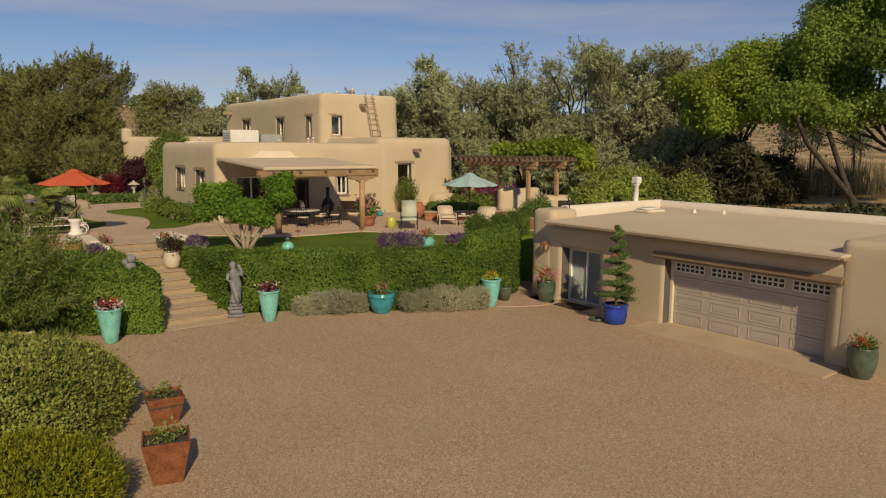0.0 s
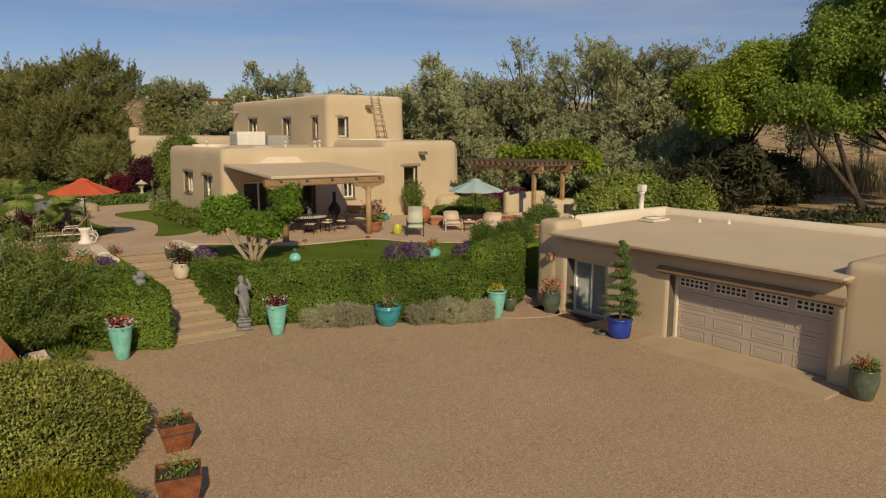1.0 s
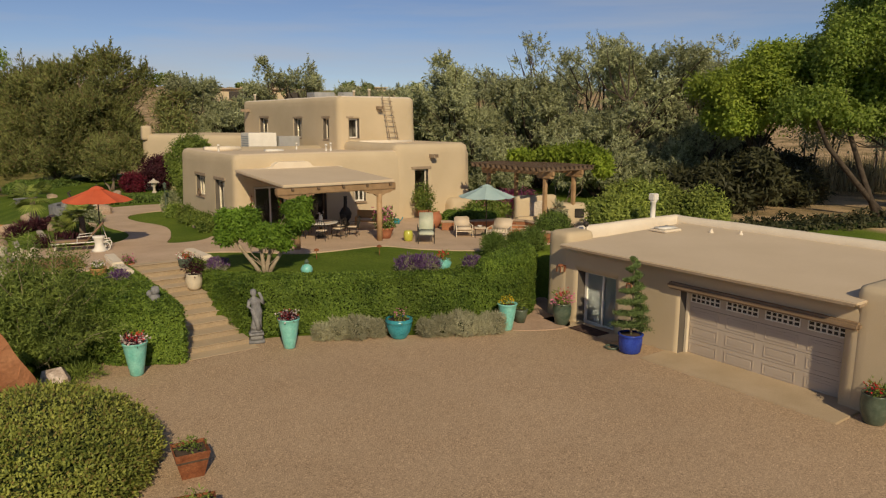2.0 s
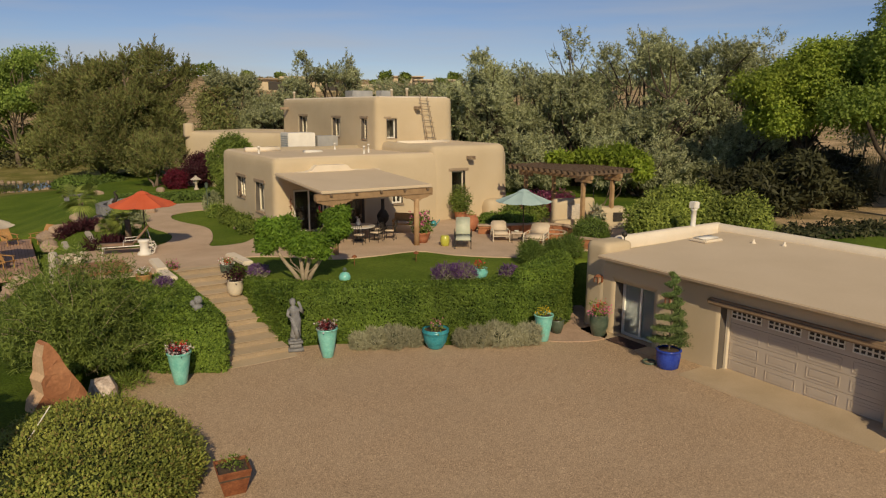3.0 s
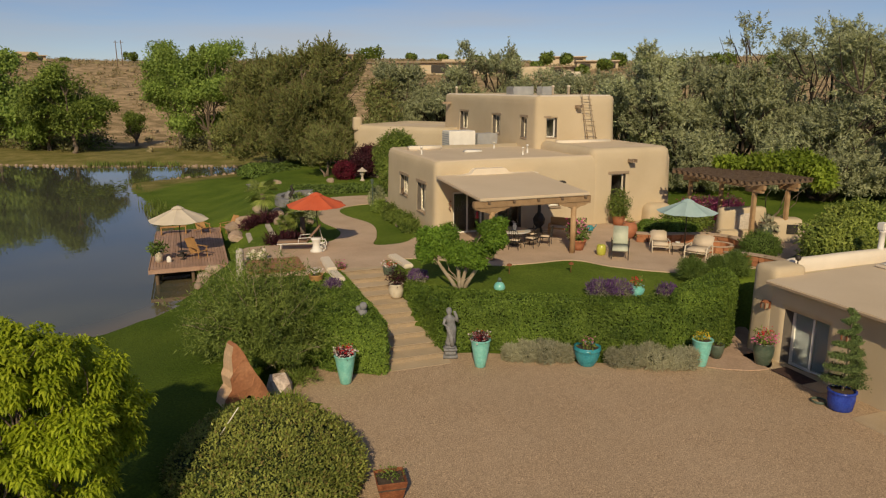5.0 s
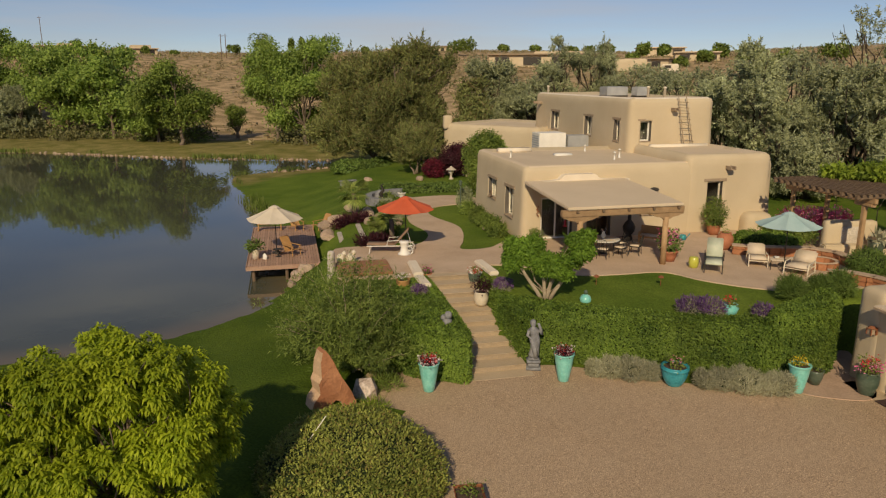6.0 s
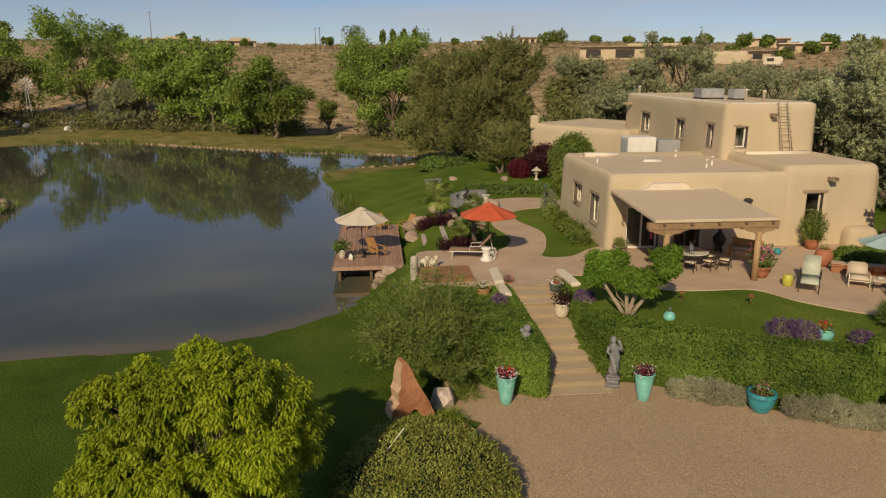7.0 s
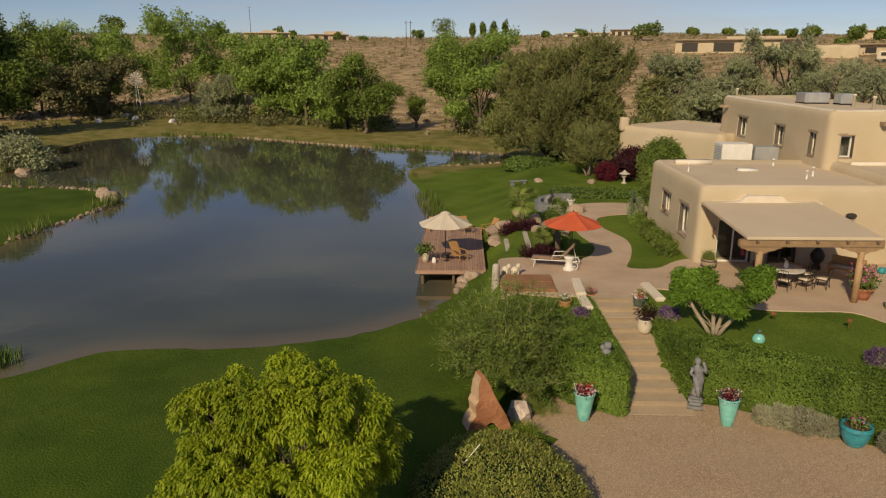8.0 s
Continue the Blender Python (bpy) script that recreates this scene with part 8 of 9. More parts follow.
for k in range(13):
    v = -8.5 + k * 0.47
    part("rafter", bm_box(13.2, 17.3, v - 0.05, v + 0.05, 5.003, 5.2, 0.012), M_DARKWOOD, perg)
for k in range(12):
    u = 13.35 + k * 0.34
    part("slat", bm_box(u - 0.05, u + 0.05, -8.75, -2.65, 5.203, 5.26, 0.008), M_DARKWOOD, perg, "dark weathered slat")


def stone_wall(name, pts, z0, z1, thick, material, label, seed, cap=True):
    """A low wall of separate stones along a line of points."""
    rng = np.random.default_rng(seed)
    w = thing(name, 0, 0, 0, 0, label, "stone wall", kind="structure")
    a = np.array(pts, float)
    for p, q in zip(a, a[1:]):
        ln = np.linalg.norm(q - p)
        d = (q - p) / ln
        s = 0.0
        while s < ln - 0.05:
            e = min(s + rng.uniform(0.4, 0.75), ln)
            z = z0
            while z < z1 - 0.06:
                h = min(rng.uniform(0.18, 0.3), z1 - z)
                c = p + d * (s + e) / 2
                b = bm_box(-(e - s) / 2 + 0.008, (e - s) / 2 - 0.008, -thick / 2 - rng.uniform(0, 0.03), thick / 2 + rng.uniform(0, 0.03), 0.006, h - 0.006, 0.025)
                o = part("stone", b, material, w)
                o.matrix_basis = Matrix.Translation((c[0], c[1], z)) @ Matrix.Rotation(math.atan2(d[1], d[0]) + rng.normal() * 0.03, 4, "Z")
                z += h
            s = e
        if cap:
            o = part("capstone", bm_box(-ln / 2 - 0.03, ln / 2 + 0.03, -thick / 2 - 0.05, thick / 2 + 0.05, 0, 0.06, 0.015), M_PAVING, w)
            o.matrix_basis = Matrix.Translation(((p[0] + q[0]) / 2, (p[1] + q[1]) / 2, z1)) @ Matrix.Rotation(math.atan2(d[1], d[0]), 4, "Z")
    return w


stone_wall("seat_wall", [(-0.95, 36.5), (0.2, 36.55), (1.3, 37.0), (2.5, 37.3), (3.6, 36.9), (4.1, 36.0)], 1.93, 2.36, 0.4, M_REDSTONE, "curved red sandstone seat wall behind the chairs", 310)
stone_wall("bed_wall", [(3.0, 32.9), (3.9, 33.0), (4.7, 32.6), (5.4, 32.0)], 1.93, 2.4, 0.35, M_REDSTONE, "low red sandstone bed wall", 311)
pitw = thing("fire_pit", 2.9, 35.4, 1.95, 0, "round stone fire pit with a pale rim", "fire pit")
for k in range(12):
    a = 2 * math.pi * k / 12
    o = part("stone", bm_box(-0.17, 0.17, -0.12, 0.12, 0, 0.3, 0.02), M_REDSTONE, pitw)
    o.matrix_basis = pose(0.62 * math.cos(a), 0.62 * math.sin(a), 0, 0, 0, math.degrees(a) + 90)
rim = bmesh.new()
bm_tube([(0.64 * math.cos(a), 0.64 * math.sin(a), 0.32) for a in np.linspace(0, 2 * math.pi, 33)], [0.1] * 33, 6, rim, cap=False)
for v in rim.verts:
    v.co.z = 0.32 + (v.co.z - 0.32) * 0.35
part("rim", rim, M_PAVING, pitw, "pale coping ring")
wf = thing("water_wall", 4.3, 39.6, 1.95, 20, "stucco garden fountain with a rough stone face", "fountain")
part("wall", adobe(-1.3, 1.3, -0.3, 0.35, -0.1, 1.55, 0.18, cell=0.2, wave=0.03), M_STUCCO, wf, smooth=True)
part("stone_face", bm_box(-0.5, 0.45, -0.34, -0.2, 0.0, 1.25, 0.05), M_PALESTONE, wf, "rough pale stone face")
part("bench", bm_box(-1.5, 1.5, -0.9, -0.3, -0.05, 0.42, 0.06), M_STUCCO, wf)
kv = thing("kiva_oven", 6.3, 38.8, 1.95, 10, "rounded stucco outdoor oven with a dark door", "oven")
part("body", adobe(-1.0, 0.9, -0.4, 0.7, -0.1, 1.2, 0.3, cell=0.15, wave=0.03), M_STUCCO, kv, smooth=True)
part("door", bm_box(-0.02, 0.52, -0.44, -0.36, 0.42, 0.92, 0.02), M_DARKMETAL, kv, "dark metal oven door")
part("door", bm_box(-0.78, -0.42, -0.44, -0.36, 0.5, 0.8, 0.02), M_DARKMETAL, kv, "small dark vent door")
agv = pot("agave_pot", 5.35, 38.3, 1.95, [(0.26, 0), (0.34, 0.4), (0.36, 0.75), (0.4, 0.8)], M_GREENPOT, "dark planter with a spiky silver agave", 320, L_LAV, None, (0.35, 0.35), 0.45, nl=60)
gw = thing("garden_wall", 0, 0, 0, 0, "low curving stucco garden wall off the house corner", "wall", kind="structure")
gw.matrix_basis = HM
part("wall", adobe(12.9, 14.7, -1.5, -0.2, 1.8, 3.0, 0.45, cell=0.25, wave=0.05), M_STUCCO, gw, smooth=True)
# pale kerbs atop the steps
for (x0, y0), (x1, y1) in (((-14.6, 28.3), (-13.35, 26.5)), ((-13.2, 26.2), (-12.3, 25.1)), ((-11.8, 29.7), (-10.35, 28.0))):
    l = math.hypot(x1 - x0, y1 - y0) / 2
    k = new("kerb_stone", mesh_of("kerb_stone", bm_box(-0.22, 0.22, -l, l, 0, 0.2, 0.05), M_ROOF_PALE))
    k.matrix_basis = pose((x0 + x1) / 2, (y0 + y1) / 2, TERRACE_Z + 0.02, 0, 0, math.degrees(math.atan2(y1 - y0, x1 - x0)) - 90)
    tagged(k, "pale stone kerb beside the steps", "kerb", "step kerbs")

# ---- spa, ornaments by the walk ----
spa = thing("hot_tub", *at(-8.92, -4.38), 1.82, 36.87, "sunken hot tub under a folded brown cover", "hot tub")
M_COVER = surface("brown_vinyl", (0.28, 0.135, 0.06), (0.36, 0.18, 0.09), 1.5, 0.6, 0.2, 25, 0.1)
for y0, y1 in ((-1.15, -0.01), (0.01, 1.15)):
    part("cover_half", bm_box(-1.2, 1.2, y0, y1, 0.16, 0.28, 0.04), M_COVER, spa, "brown vinyl cover half")
part("tub_rim", bm_box(-1.25, 1.25, -1.2, 1.2, -0.3, 0.16, 0.08), M_STEP, spa)
post = new("stone_post", mesh_of("stone_post", adobe(-0.2, 0.2, -0.2, 0.2, -0.9, 0.95, 0.12, cell=0.13, wave=0.04), M_PALESTONE, True))
post.matrix_basis = pose(-17.5, 25.9, 1.9)
tagged(post, "squat rounded pale stone post", "post")
for i, (x, y) in enumerate([(-17.75, 27.1), (-17.35, 27.3)]):
    db = bmesh.new()
    bm_lathe([(0.1, 0.1), (0.2, 0.2), (0.2, 0.35), (0.1, 0.45), (0.02, 0.47)], 12, db)
    bm_lathe([(0.05, 0.35), (0.12, 0.42), (0.12, 0.55), (0.03, 0.62)], 10, db, (0.2, 0, 0))
    for dx, dy in ((-0.12, -0.1), (-0.12, 0.1), (0.14, -0.1), (0.14, 0.1)):
        bm_tube([(dx, dy, 0), (dx, dy, 0.25)], [0.05, 0.06], 7, db)
    do = new("stone_ornament", mesh_of("stone_ornament", db, M_CREAMPOT, True))
    do.matrix_basis = pose(x, y, 1.95, 0, 0, 60 * i) @ Matrix.Scale(0.95, 4)
    tagged(do, "white cast-stone garden ornament by the spa", "ornament", "white ornaments")
urn = thing("white_pedestal", -15.75, 29.75, 1.95, 0, "white fluted garden pedestal beside the umbrella", "pedestal")
part("pedestal_body", bm_lathe([(0.32, 0), (0.3, 0.08), (0.2, 0.16), (0.17, 0.35), (0.21, 0.55), (0.26, 0.62), (0.24, 0.68)], 24, ribs=12, rib=0.03), M_WHITE, urn, smooth=True)
ftn = thing("stone_fountain", -24.7, 43.3, 1.85, 0, "low curved grey stone fountain basin", "fountain")
arc = [(math.cos(a), math.sin(a)) for a in np.linspace(2.0, 5.0, 22)]
part("basin", bm_slab([(2.3 * c + 1.5, 2.6 * d) for c, d in arc] + [(1.85 * c + 1.5, 2.15 * d) for c, d in arc[::-1]], 0.6, 0.9), M_STATUE, ftn, "grey curved basin wall")
part("spill_stone", bm_rock(77, 0.45, 0.4, 0.55, 0.2), M_STATUE, ftn)
her = new("metal_sculpture", mesh_of("metal_sculpture", bm_tube([(0, 0, 0), (0.05, 0, 0.5), (-0.12, 0, 0.8), (0.1, 0, 1.1), (-0.05, 0, 1.4), (0.12, 0, 1.5)], [0.07, 0.1, 0.16, 0.1, 0.06, 0.03], 8), M_DARKMETAL, True))
her.matrix_basis = pose(-23.5, 41.4, 1.9)
tagged(her, "dark twisting metal garden sculpture", "sculpture")
gb2 = thing("garden_bench", -32.0, 50.6, float(land(-32, 50.6)), 60, "low dark stone bench on the lawn", "bench")
part("bench_seat", bm_box(-0.8, 0.8, -0.22, 0.22, 0.35, 0.45, 0.03), M_STATUE, gb2)
for x in (-0.55, 0.55):
    part("leg", bm_box(x - 0.12, x + 0.12, -0.18, 0.18, 0, 0.35, 0.02), M_STATUE, gb2)
lan = thing("stone_lantern", -24.3, 55.0, 1.9, 0, "pale stone garden lantern beside the wing", "stone lantern")
part("shaft", bm_lathe([(0.22, 0), (0.2, 0.1), (0.1, 0.15), (0.1, 0.5), (0.2, 0.56)], 12), M_PALESTONE, lan, smooth=True)
part("light_box", bm_box(-0.17, 0.17, -0.17, 0.17, 0.56, 0.82, 0.02), M_PALESTONE, lan)
part("roof", bm_lathe([(0.45, 0.82), (0.42, 0.86), (0.12, 1.05), (0.05, 1.15)], 12), M_PALESTONE, lan)


def fan_palm(x, y, h, seed):
    rng = np.random.default_rng(seed)
    z0 = float(land(x, y))
    t = thing("fan_palm", x, y, z0, 0, "small fan palm with a shaggy trunk", "palm", "fan palms")
    part("trunk", bm_tube([(0, 0, -0.1), (0.03, 0, h * 0.5), (0, 0.02, h)], [0.16, 0.15, 0.12], 10), M_BARK, t, smooth=True)
    for k in range(22):
        a, e = rng.uniform(0, 6.28), rng.uniform(-0.6, 1.1)
        d = np.array([math.cos(a) * math.cos(e), math.sin(a) * math.cos(e), math.sin(e)])
        hub = np.array([0, 0, h]) + d * rng.uniform(0.25, 0.42) * h
        side = unit(np.cross(d, [[0, 0, 1.0]]))[0]
        up = np.cross(side, d)
        vs = []
        for j in np.linspace(-1.35, 1.35, 15):
            w = d * math.cos(j) + side * math.sin(j)
            tip = hub + w * (0.5 * h) + np.array([0, 0, -0.14 * h])
            n_ = np.cross(w, up) * 0.035
            vs += [hub, hub + w * 0.26 * h + n_, tip, hub + w * 0.26 * h - n_]
        fr = bmesh.new()
        bm_tube([(0, 0, h), tuple(hub)], [0.015, 0.01], 5, fr)
        me = quads("frond", np.array(vs), L_PALM)
        fr.from_mesh(me)
        bpy.data.meshes.remove(me)
        part("frond", fr, L_PALM, t)
    return t


fan_palm(-22.8, 36.6, 1.6, 330)
fan_palm(-17.7, 32.0, 1.25, 331)
fan_palm(-18.7, 32.3, 0.85, 332)
for i, (x, y) in enumerate([(-22.6, 35.3), (-22.1, 35.6), (-18.2, 30.9), (-18.6, 30.6), (-17.7, 31.2), (-21.8, 36.2), (-18.3, 31.5), (-22.9, 35.0)]):
    shrub("maroon_cordyline", x, y, float(land(x, y)), [(0, 0, 0.22, 0.3, 0.3, 0.22)], L_MAROON, "dark maroon strap-leaved plant among boulders", 50, 9, 0.1, 0.3, 340 + i, "plant", leaf_w=0.14, droop=-0.5, group="maroon plants")
for i, (x, y) in enumerate([(-22.5, 40.2), (-21.8, 38.6), (-20.6, 38.4), (-23.6, 42.4), (-19.9, 36.2), (-18.6, 33.6)]):
    shrub("garden_shrub", x, y, float(land(x, y)), [(0, 0, 0.35, 0.55, 0.5, 0.4)], L_SHRUB if i % 2 else L_OLIVE, "leafy bed shrub among the boulders", 110, 10, 0.1, 0.13, 350 + i, group="bed shrubs")
for a, b in (((-19.6, 30.4), (-22.4, 34.2)), ((-19.1, 31.6), (-21.6, 35.0))):
    ln = math.hypot(b[0] - a[0], b[1] - a[1])
    s = new("stone_strip", mesh_of("stone_strip", bm_box(-ln / 2, ln / 2, -0.14, 0.14, -0.1, 0.08, 0.03), M_PALESTONE))
    s.matrix_basis = pose((a[0] + b[0]) / 2, (a[1] + b[1]) / 2, float(land((a[0] + b[0]) / 2, (a[1] + b[1]) / 2)) + 0.04, 0, 0, math.degrees(math.atan2(b[1] - a[1], b[0] - a[0])))
    tagged(s, "pale stone strip between lawn steps", "stone edging", "lawn strips")

# ---- deck ----
deck = thing("pond_deck", 0, 0, 0, 0, "reddish timber deck over the pond", "deck")
deck.matrix_basis = HM
bw = 3.75 / 26
board_mesh = mesh_of("board", bm_box(-bw / 2 + 0.006, bw / 2 - 0.006, -5.05, 5.05, -0.035, 0.0, 0.006), M_DECK)
for k in range(26):
    o = new("board", board_mesh)
    o.parent = deck
    o.matrix_basis = pose(-14.4 + bw * (k + 0.5), 6.0, 1.0)
part("fascia", bm_box(-14.42, -10.63, 0.9, 0.945, 0.78, 0.985, 0.006), M_DECK, deck, "pale deck edge board")
part("fascia", bm_box(-14.47, -14.425, 0.9, 11.1, 0.78, 0.985, 0.006), M_DECK, deck)
for v in np.arange(1.2, 11, 1.6):
    part("joist", bm_box(-14.35, -10.7, v - 0.05, v + 0.05, 0.75, 0.96), M_DARKWOOD, deck)
    for u in (-14.1, -12.4, -10.9):
        part("pile", bm_tube([(u, v, -1.0), (u, v, 0.75)], [0.09, 0.09], 8), M_DARKWOOD, deck)


def slat_chair(x, y, z, turn):
    t = thing("adirondack_chair", x, y, z, turn, "slatted teak reclining deck chair", "chair", "deck chairs")
    for s in (-0.28, 0.28):
        part("side_rail", bm_tube([(s, -0.6, 0.36), (s, 0.1, 0.22), (s, 0.55, 0.05)], [0.025] * 3, 6), M_TEAK, t)
        part("front_leg", bm_tube([(s, -0.5, 0), (s, -0.45, 0.55)], [0.025] * 2, 6), M_TEAK, t)
        part("armrest", bm_box(s - 0.05, s + 0.05, -0.55, 0.3, 0.55, 0.58, 0.008), M_TEAK, t)
    for k in range(6):
        o = part("seat_slat", bm_box(-0.29, 0.29, -0.045, 0.045, 0, 0.02, 0.004), M_TEAK, t)
        o.matrix_basis = pose(0, -0.55 + 0.115 * k, 0.37 - 0.024 * k, -11, 0, 0)
    for k in range(6):
        o = part("back_slat", bm_box(-0.045, 0.045, 0, 0.02, 0, 0.85, 0.004), M_TEAK, t)
        o.matrix_basis = pose(-0.25 + 0.1 * k, 0.1, 0.25, -32, 0, 0)
    return t


ac = slat_chair(-23.2, 30.5, 1.0, 75)
copy_thing(ac, pose(-25.3, 36.7, 1.0, 0, 0, -20))
copy_thing(ac, pose(-26.8, 36.0, 1.0, 0, 0, 60))
dt = thing("deck_table", -24.6, 36.2, 1.0, 20, "small dark deck table", "table")
part("tabletop", bm_box(-0.4, 0.4, -0.4, 0.4, 0.48, 0.52, 0.01), M_DARKWOOD, dt)
for x in (-0.35, 0.35):
    for y in (-0.35, 0.35):
        part("leg", bm_box(x - 0.03, x + 0.03, y - 0.03, y + 0.03, 0, 0.48), M_DARKWOOD, dt)
db_ = thing("deck_bench", *at(-13.4, 9.9), 1.0, 36.87, "slatted teak bench at the deck's back", "bench")
for k in range(4):
    part("seat_slat", bm_box(-0.75, 0.75, -0.22 + 0.115 * k, -0.12 + 0.115 * k, 0.42, 0.445, 0.004), M_TEAK, db_)
for k in range(3):
    part("back_slat", bm_box(-0.75, 0.75, 0.25, 0.275, 0.55 + 0.13 * k, 0.65 + 0.13 * k, 0.004), M_TEAK, db_)
for x in (-0.7, 0.7):
    part("bench_end", bm_box(x - 0.03, x + 0.03, -0.24, 0.28, 0, 0.42, 0.005), M_TEAK, db_)
st2 = thing("glass_side_table", -23.55, 29.85, 1.0, 0, "little dark side table on the deck", "table")
part("tabletop", bm_lathe([(0.26, 0.4), (0.27, 0.42), (0.24, 0.43)], 18), M_DARKMETAL, st2)
part("stand", bm_lathe([(0.18, 0), (0.05, 0.05), (0.04, 0.4)], 10), M_DARKMETAL, st2)
wl_ = new("white_stone", mesh_of("white_stone", bm_rock(91, 0.14, 0.1, 0.22, 0.2, 2), M_WHITE))
wl_.matrix_basis = pose(-23.85, 29.1, 1.0)
tagged(wl_, "small white stone ornament on the deck", "ornament")

# ---- far things ----
M_MILL = surface("white_enamel", (0.72, 0.73, 0.72), (0.8, 0.8, 0.79), 2, 0.5, 0.05, 30, 0.05)
wm_ = thing("windmill", -139.5, 75.3, float(land(-139.5, 75.3)), 60, "small white farm windmill on the far lawn", "windmill")
for s in (-0.35, 0.35):
    part("leg", bm_tube([(s * 1.4, 0, 0), (s * 0.2, 0, 7.4)], [0.05, 0.04], 5), M_MILL, wm_)
for k in range(11):
    a = 2 * math.pi * k / 11
    b = bmesh.new()
    vs = [b.verts.new(c) for c in ((0.3 * math.cos(a), -0.2, 7.6 + 0.3 * math.sin(a)), (1.25 * math.cos(a - 0.15), -0.25, 7.6 + 1.25 * math.sin(a - 0.14)), (1.25 * math.cos(a + 0.14), -0.12, 7.6 + 1.25 * math.sin(a + 0.14)))]
    b.faces.new(vs)
    bmesh.ops.solidify(b, geom=list(b.faces), thickness=0.03)
    part("blade", b, M_MILL, wm_)
part("vane", bm_box(-0.02, 0.02, 0.4, 2.0, 7.3, 7.9), M_MILL, wm_)
for az, r, h in ((53.2, 390, 17), (41.35, 300, 10), (41.0, 306, 10)):
    x, y = -r * math.sin(radians(az)), r * math.cos(radians(az))
    up_ = thing("utility_pole", x, y, float(land(x, y)) - 0.5, az, "bare wooden utility pole on the ridge", "utility pole", "ridge poles")
    part("pole", bm_tube([(0, 0, 0), (0, 0, h)], [0.17, 0.12], 8), M_DARKWOOD, up_)
    part("crossarm", bm_box(-0.8, 0.8, -0.06, 0.06, h - 0.8, h - 0.66), M_DARKWOOD, up_)


def far_house(az, r, w, d, h, turn, label, seed, material=None, wins=5, step=0.0, lift=0.0):
    rng = np.random.default_rng(seed)
    x, y = -r * math.sin(radians(az)), r * math.cos(radians(az))
    t = thing("distant_house", x, y, float(land(x, y)) - 0.6 + lift, az + turn, label, "house", "ridge houses")
    m = material or M_STUCCO
    part("wall", bm_box(-w / 2, w / 2, 0, d, 0, h, 0.15), m, t)
    if step:
        part("wall", bm_box(-w * 0.1, w * 0.35, 1, d - 1, h - 0.1, h + step, 0.15), m, t)
    part("roof", bm_box(-w / 2 - 0.5, w / 2 + 0.5, -1.2, d + 0.3, h + 0.003, h + 0.45, 0.1), M_LINTEL if seed % 2 else M_ROOF, t)
    # dark boxes: windows, and on the long house the shade of its porches
    for k in range(wins):
        x0 = -w / 2 + w * (k + 0.22) / wins
        ww = w / wins * rng.uniform(0.35, 0.65)
        part("window", bm_box(x0, x0 + ww, -0.06, 0.05, 1.0, h - 0.7), M_DARKMETAL, t, "dark band for windows and porch shade")
    return t


far_house(16.3, 245, 38, 14, 4.4, 0, "long flat-roofed stucco house with its porch shade drawn as dark bands", 1, wins=4, step=1.2)
far_house(8.6, 235, 13, 9, 3.2, -12, "low tan stucco house with a dark eave on the slope", 3, wins=2)
far_house(7.6, 330, 20, 9, 4.0, 8, "pinkish stucco house on the ridge", 2, wins=3)
far_house(5.0, 270, 15, 9, 3.4, 5, "small tan stucco house on the slope", 8, wins=2)
far_house(52.0, 405, 24, 12, 7.0, 0, "sunlit ochre stucco house on the far ridge", 4, wins=3, step=1.5, lift=-3.0)
far_house(47.2, 425, 21, 12, 5.5, 10, "sunlit ochre stucco house with stepped roofs on the far ridge", 6, wins=4, step=2.0, lift=-2.0)
far_house(27.2, 420, 26, 12, 4.5, 5, "pale house with a low roof on the far ridge", 6, M_CREAMPOT, 4, lift=-1.5)
far_house(24.4, 400, 16, 10, 4.5, -5, "dark-roofed house on the far ridge", 7, wins=5)
gwl = thing("slope_wall", -225 * math.sin(radians(10.1)), 225 * math.cos(radians(10.1)), float(land(-39.5, 221.5)) - 0.8, 8, "curved tan stucco yard wall on the slope", "wall")
part("wall", adobe(-6, 6, -0.4, 0.5, 0, 4.2, 0.35, cell=0.8, wave=0.25), M_STUCCO, gwl, smooth=True)
rvx, rvy = -215 * math.sin(radians(6.9)), 215 * math.cos(radians(6.9))
rvh = thing("camper_trailer", rvx, rvy, float(land(rvx, rvy)), 12, "white camper trailer parked on the slope", "trailer")
part("body", bm_box(-2.4, 2.4, -1.1, 1.1, 0.5, 2.8, 0.3), M_CREAMPOT, rvh)
part("window", bm_box(-1.6, 0.2, -1.23, -1.15, 1.6, 2.4, 0.05), M_DARKMETAL, rvh, "dark side window")
for x in (-0.7, 0.5):
    part("wheel", bm_tube([(x, -1.15, 0.4), (x, -0.9, 0.4)], [0.4, 0.4], 14), M_DARKMETAL, rvh)

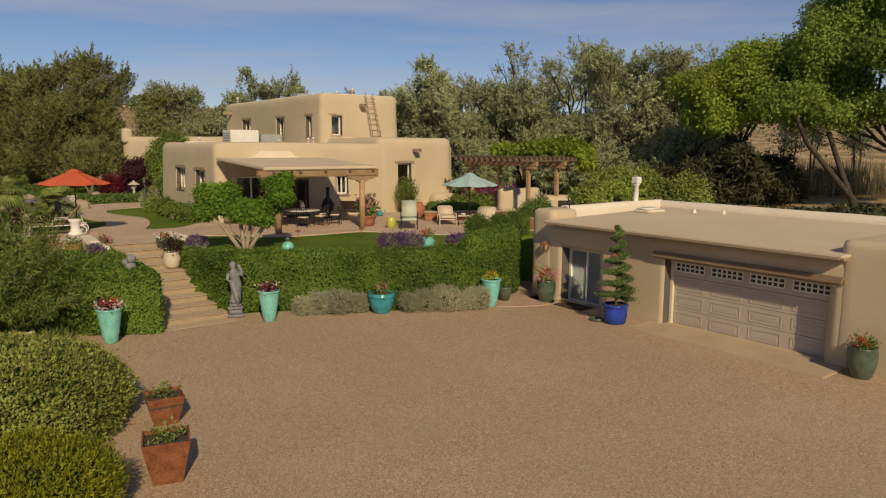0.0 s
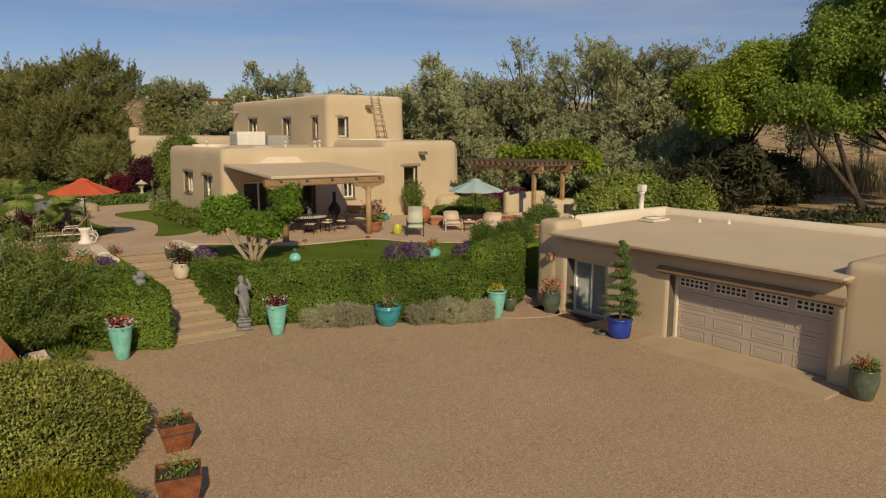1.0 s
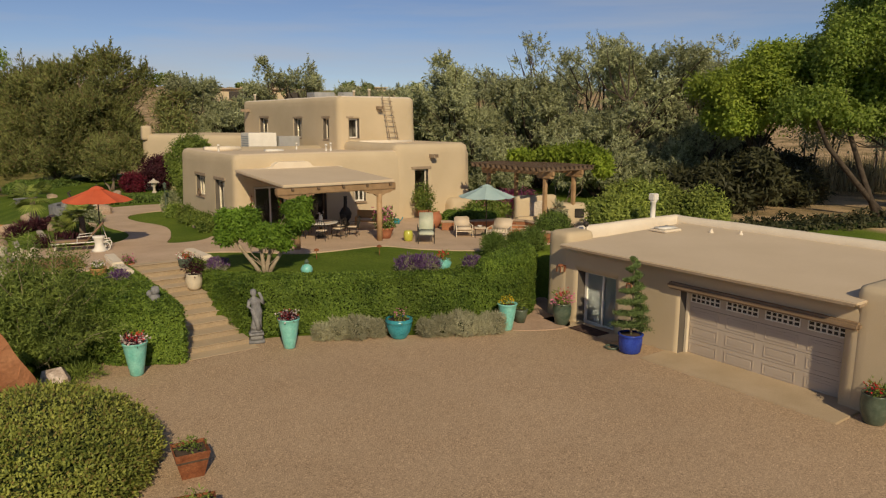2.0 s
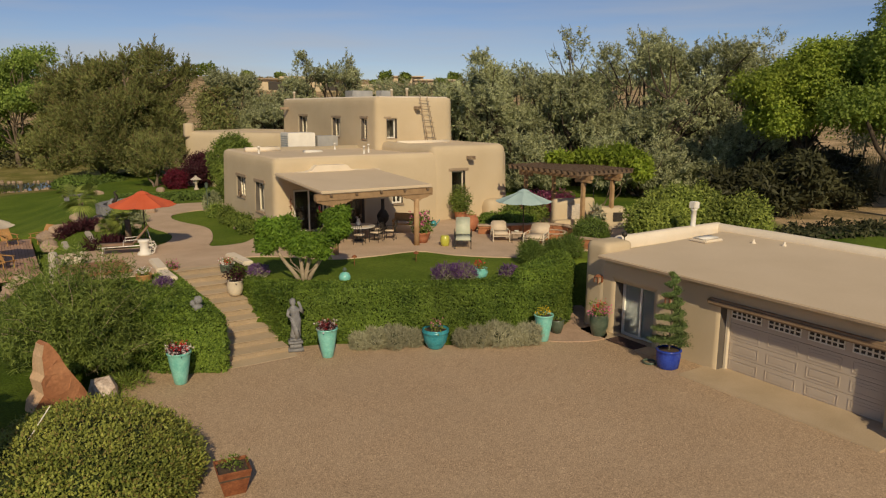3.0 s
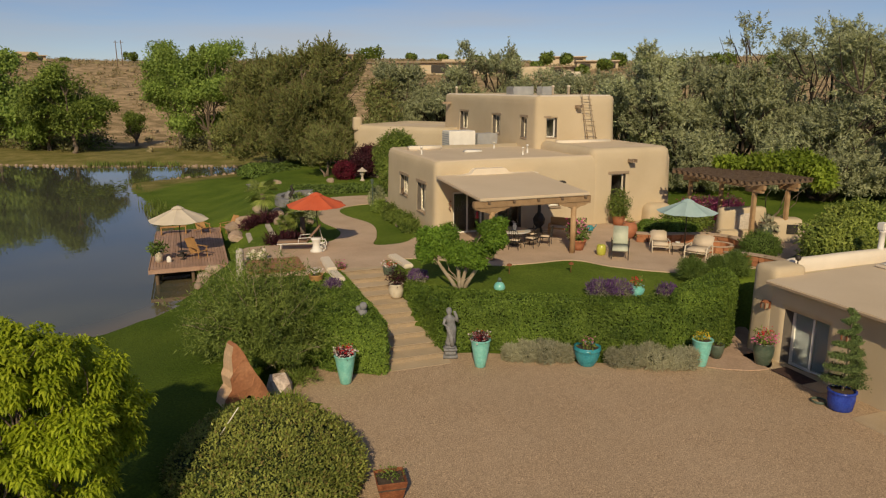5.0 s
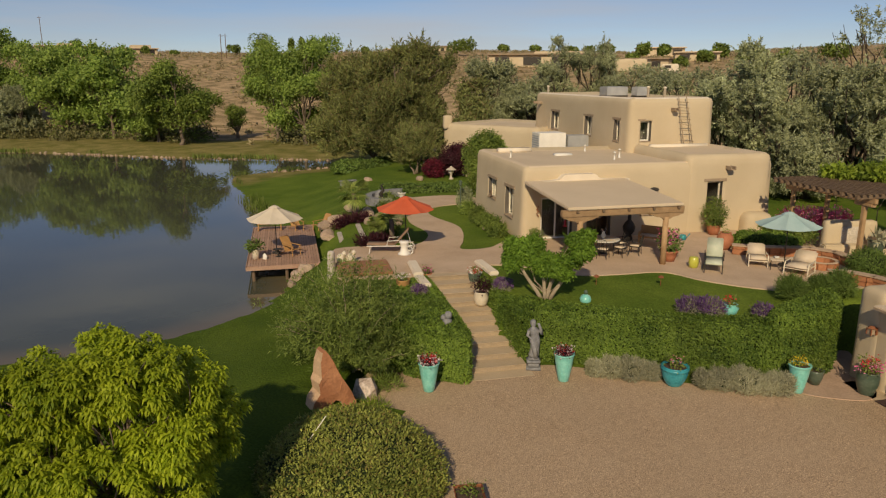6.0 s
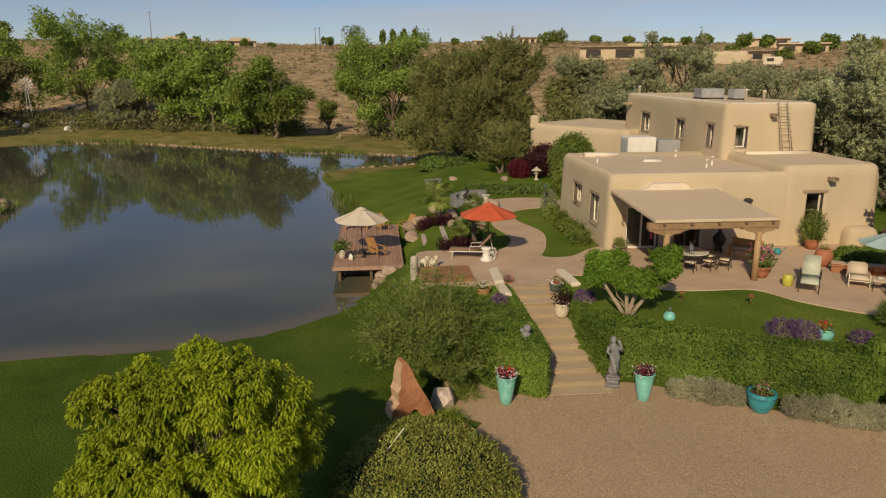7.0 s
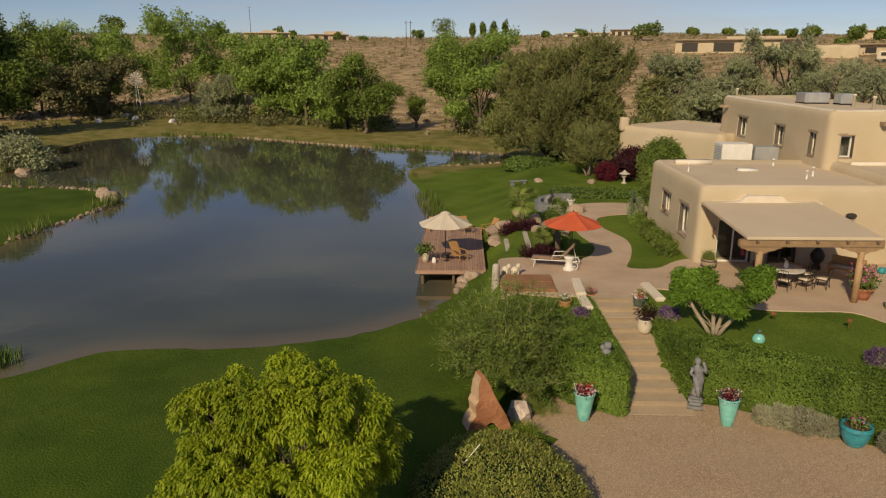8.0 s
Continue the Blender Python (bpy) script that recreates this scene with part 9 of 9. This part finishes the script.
# red hanging feeder under the porch eave
M_REDGLASS = surface("red_glass", (0.42, 0.02, 0.03), (0.5, 0.03, 0.04), 3, 0.2, 0.0, 20, 0.05, spec=0.5)
feed = thing("hanging_feeder", *at(0.35, -5.4), 3.72, 0, "red glass feeder hung from the porch eave", "bird feeder")
part("cord", bm_tube([(0, 0, 0.33), (0, 0, 0.86)], [0.006, 0.006], 5), M_DARKMETAL, feed)
part("bottle", bm_lathe([(0.03, 0.0), (0.10, 0.02), (0.10, 0.06), (0.05, 0.09), (0.06, 0.25), (0.03, 0.33)], 12), M_REDGLASS, feed, smooth=True)

# small things on and by the house walls
barrel = thing("barrel_planter", *at(0.4, -1.35), 1.95, 0, "low wooden barrel planter with a clipped round shrub", "plant pot")
part("barrel", bm_lathe([(0.3, 0), (0.36, 0.12), (0.38, 0.28), (0.35, 0.42)], 20), M_LINTEL, barrel, smooth=True)
for z in (0.08, 0.34):
    part("hoop", bm_lathe([(0.375, z), (0.385, z + 0.01), (0.385, z + 0.04), (0.375, z + 0.05)], 20), M_DARKMETAL, barrel)
plant_tuft(barrel, "clipped_shrub", 0.4, 0.34, 0.42, 1500, 0.06, L_SHRUB, 401, 0.5)
wr_ = new("wreath", mesh_of("wreath", bm_tube([(0, 0.18 * math.cos(a), 0.18 * math.sin(a)) for a in np.linspace(0, 2 * math.pi, 21)], [0.04] * 21, 7, cap=False), M_DARKWOOD, True))
wr_.matrix_basis = HM @ pose(-0.12, 5.2, 3.6)
tagged(wr_, "twisted twig wreath resting on the window sill", "wreath")
chime = thing("wall_ornament", 0, 0, 0, 0, "thin rusted metal chime on the stucco wall", "ornament")
chime.matrix_basis = HM @ pose(0.72, -0.72, 3.3)
for k in range(5):
    part("leaf_plate", bm_tube([(0.06 * (-1) ** k, 0, 0.12 * k), (0.0, -0.01, 0.12 * k + 0.08)], [0.035, 0.012], 6), M_RUST, chime)
part("rod", bm_tube([(0, 0, 0), (0, 0, 0.68)], [0.008, 0.008], 5), M_RUST, chime)
scup = bm_lathe([(0.02, 0.0), (0.16, 0.01), (0.2, 0.03)], 16)
sc_ = part("roof_spout", scup, M_DARKMETAL, house, "dark metal wall scupper")
sc_.matrix_basis = pose(7.46, -0.66, 4.46, 60, 0, 0) @ Matrix.Diagonal((1.4, 0.7, 1, 1))
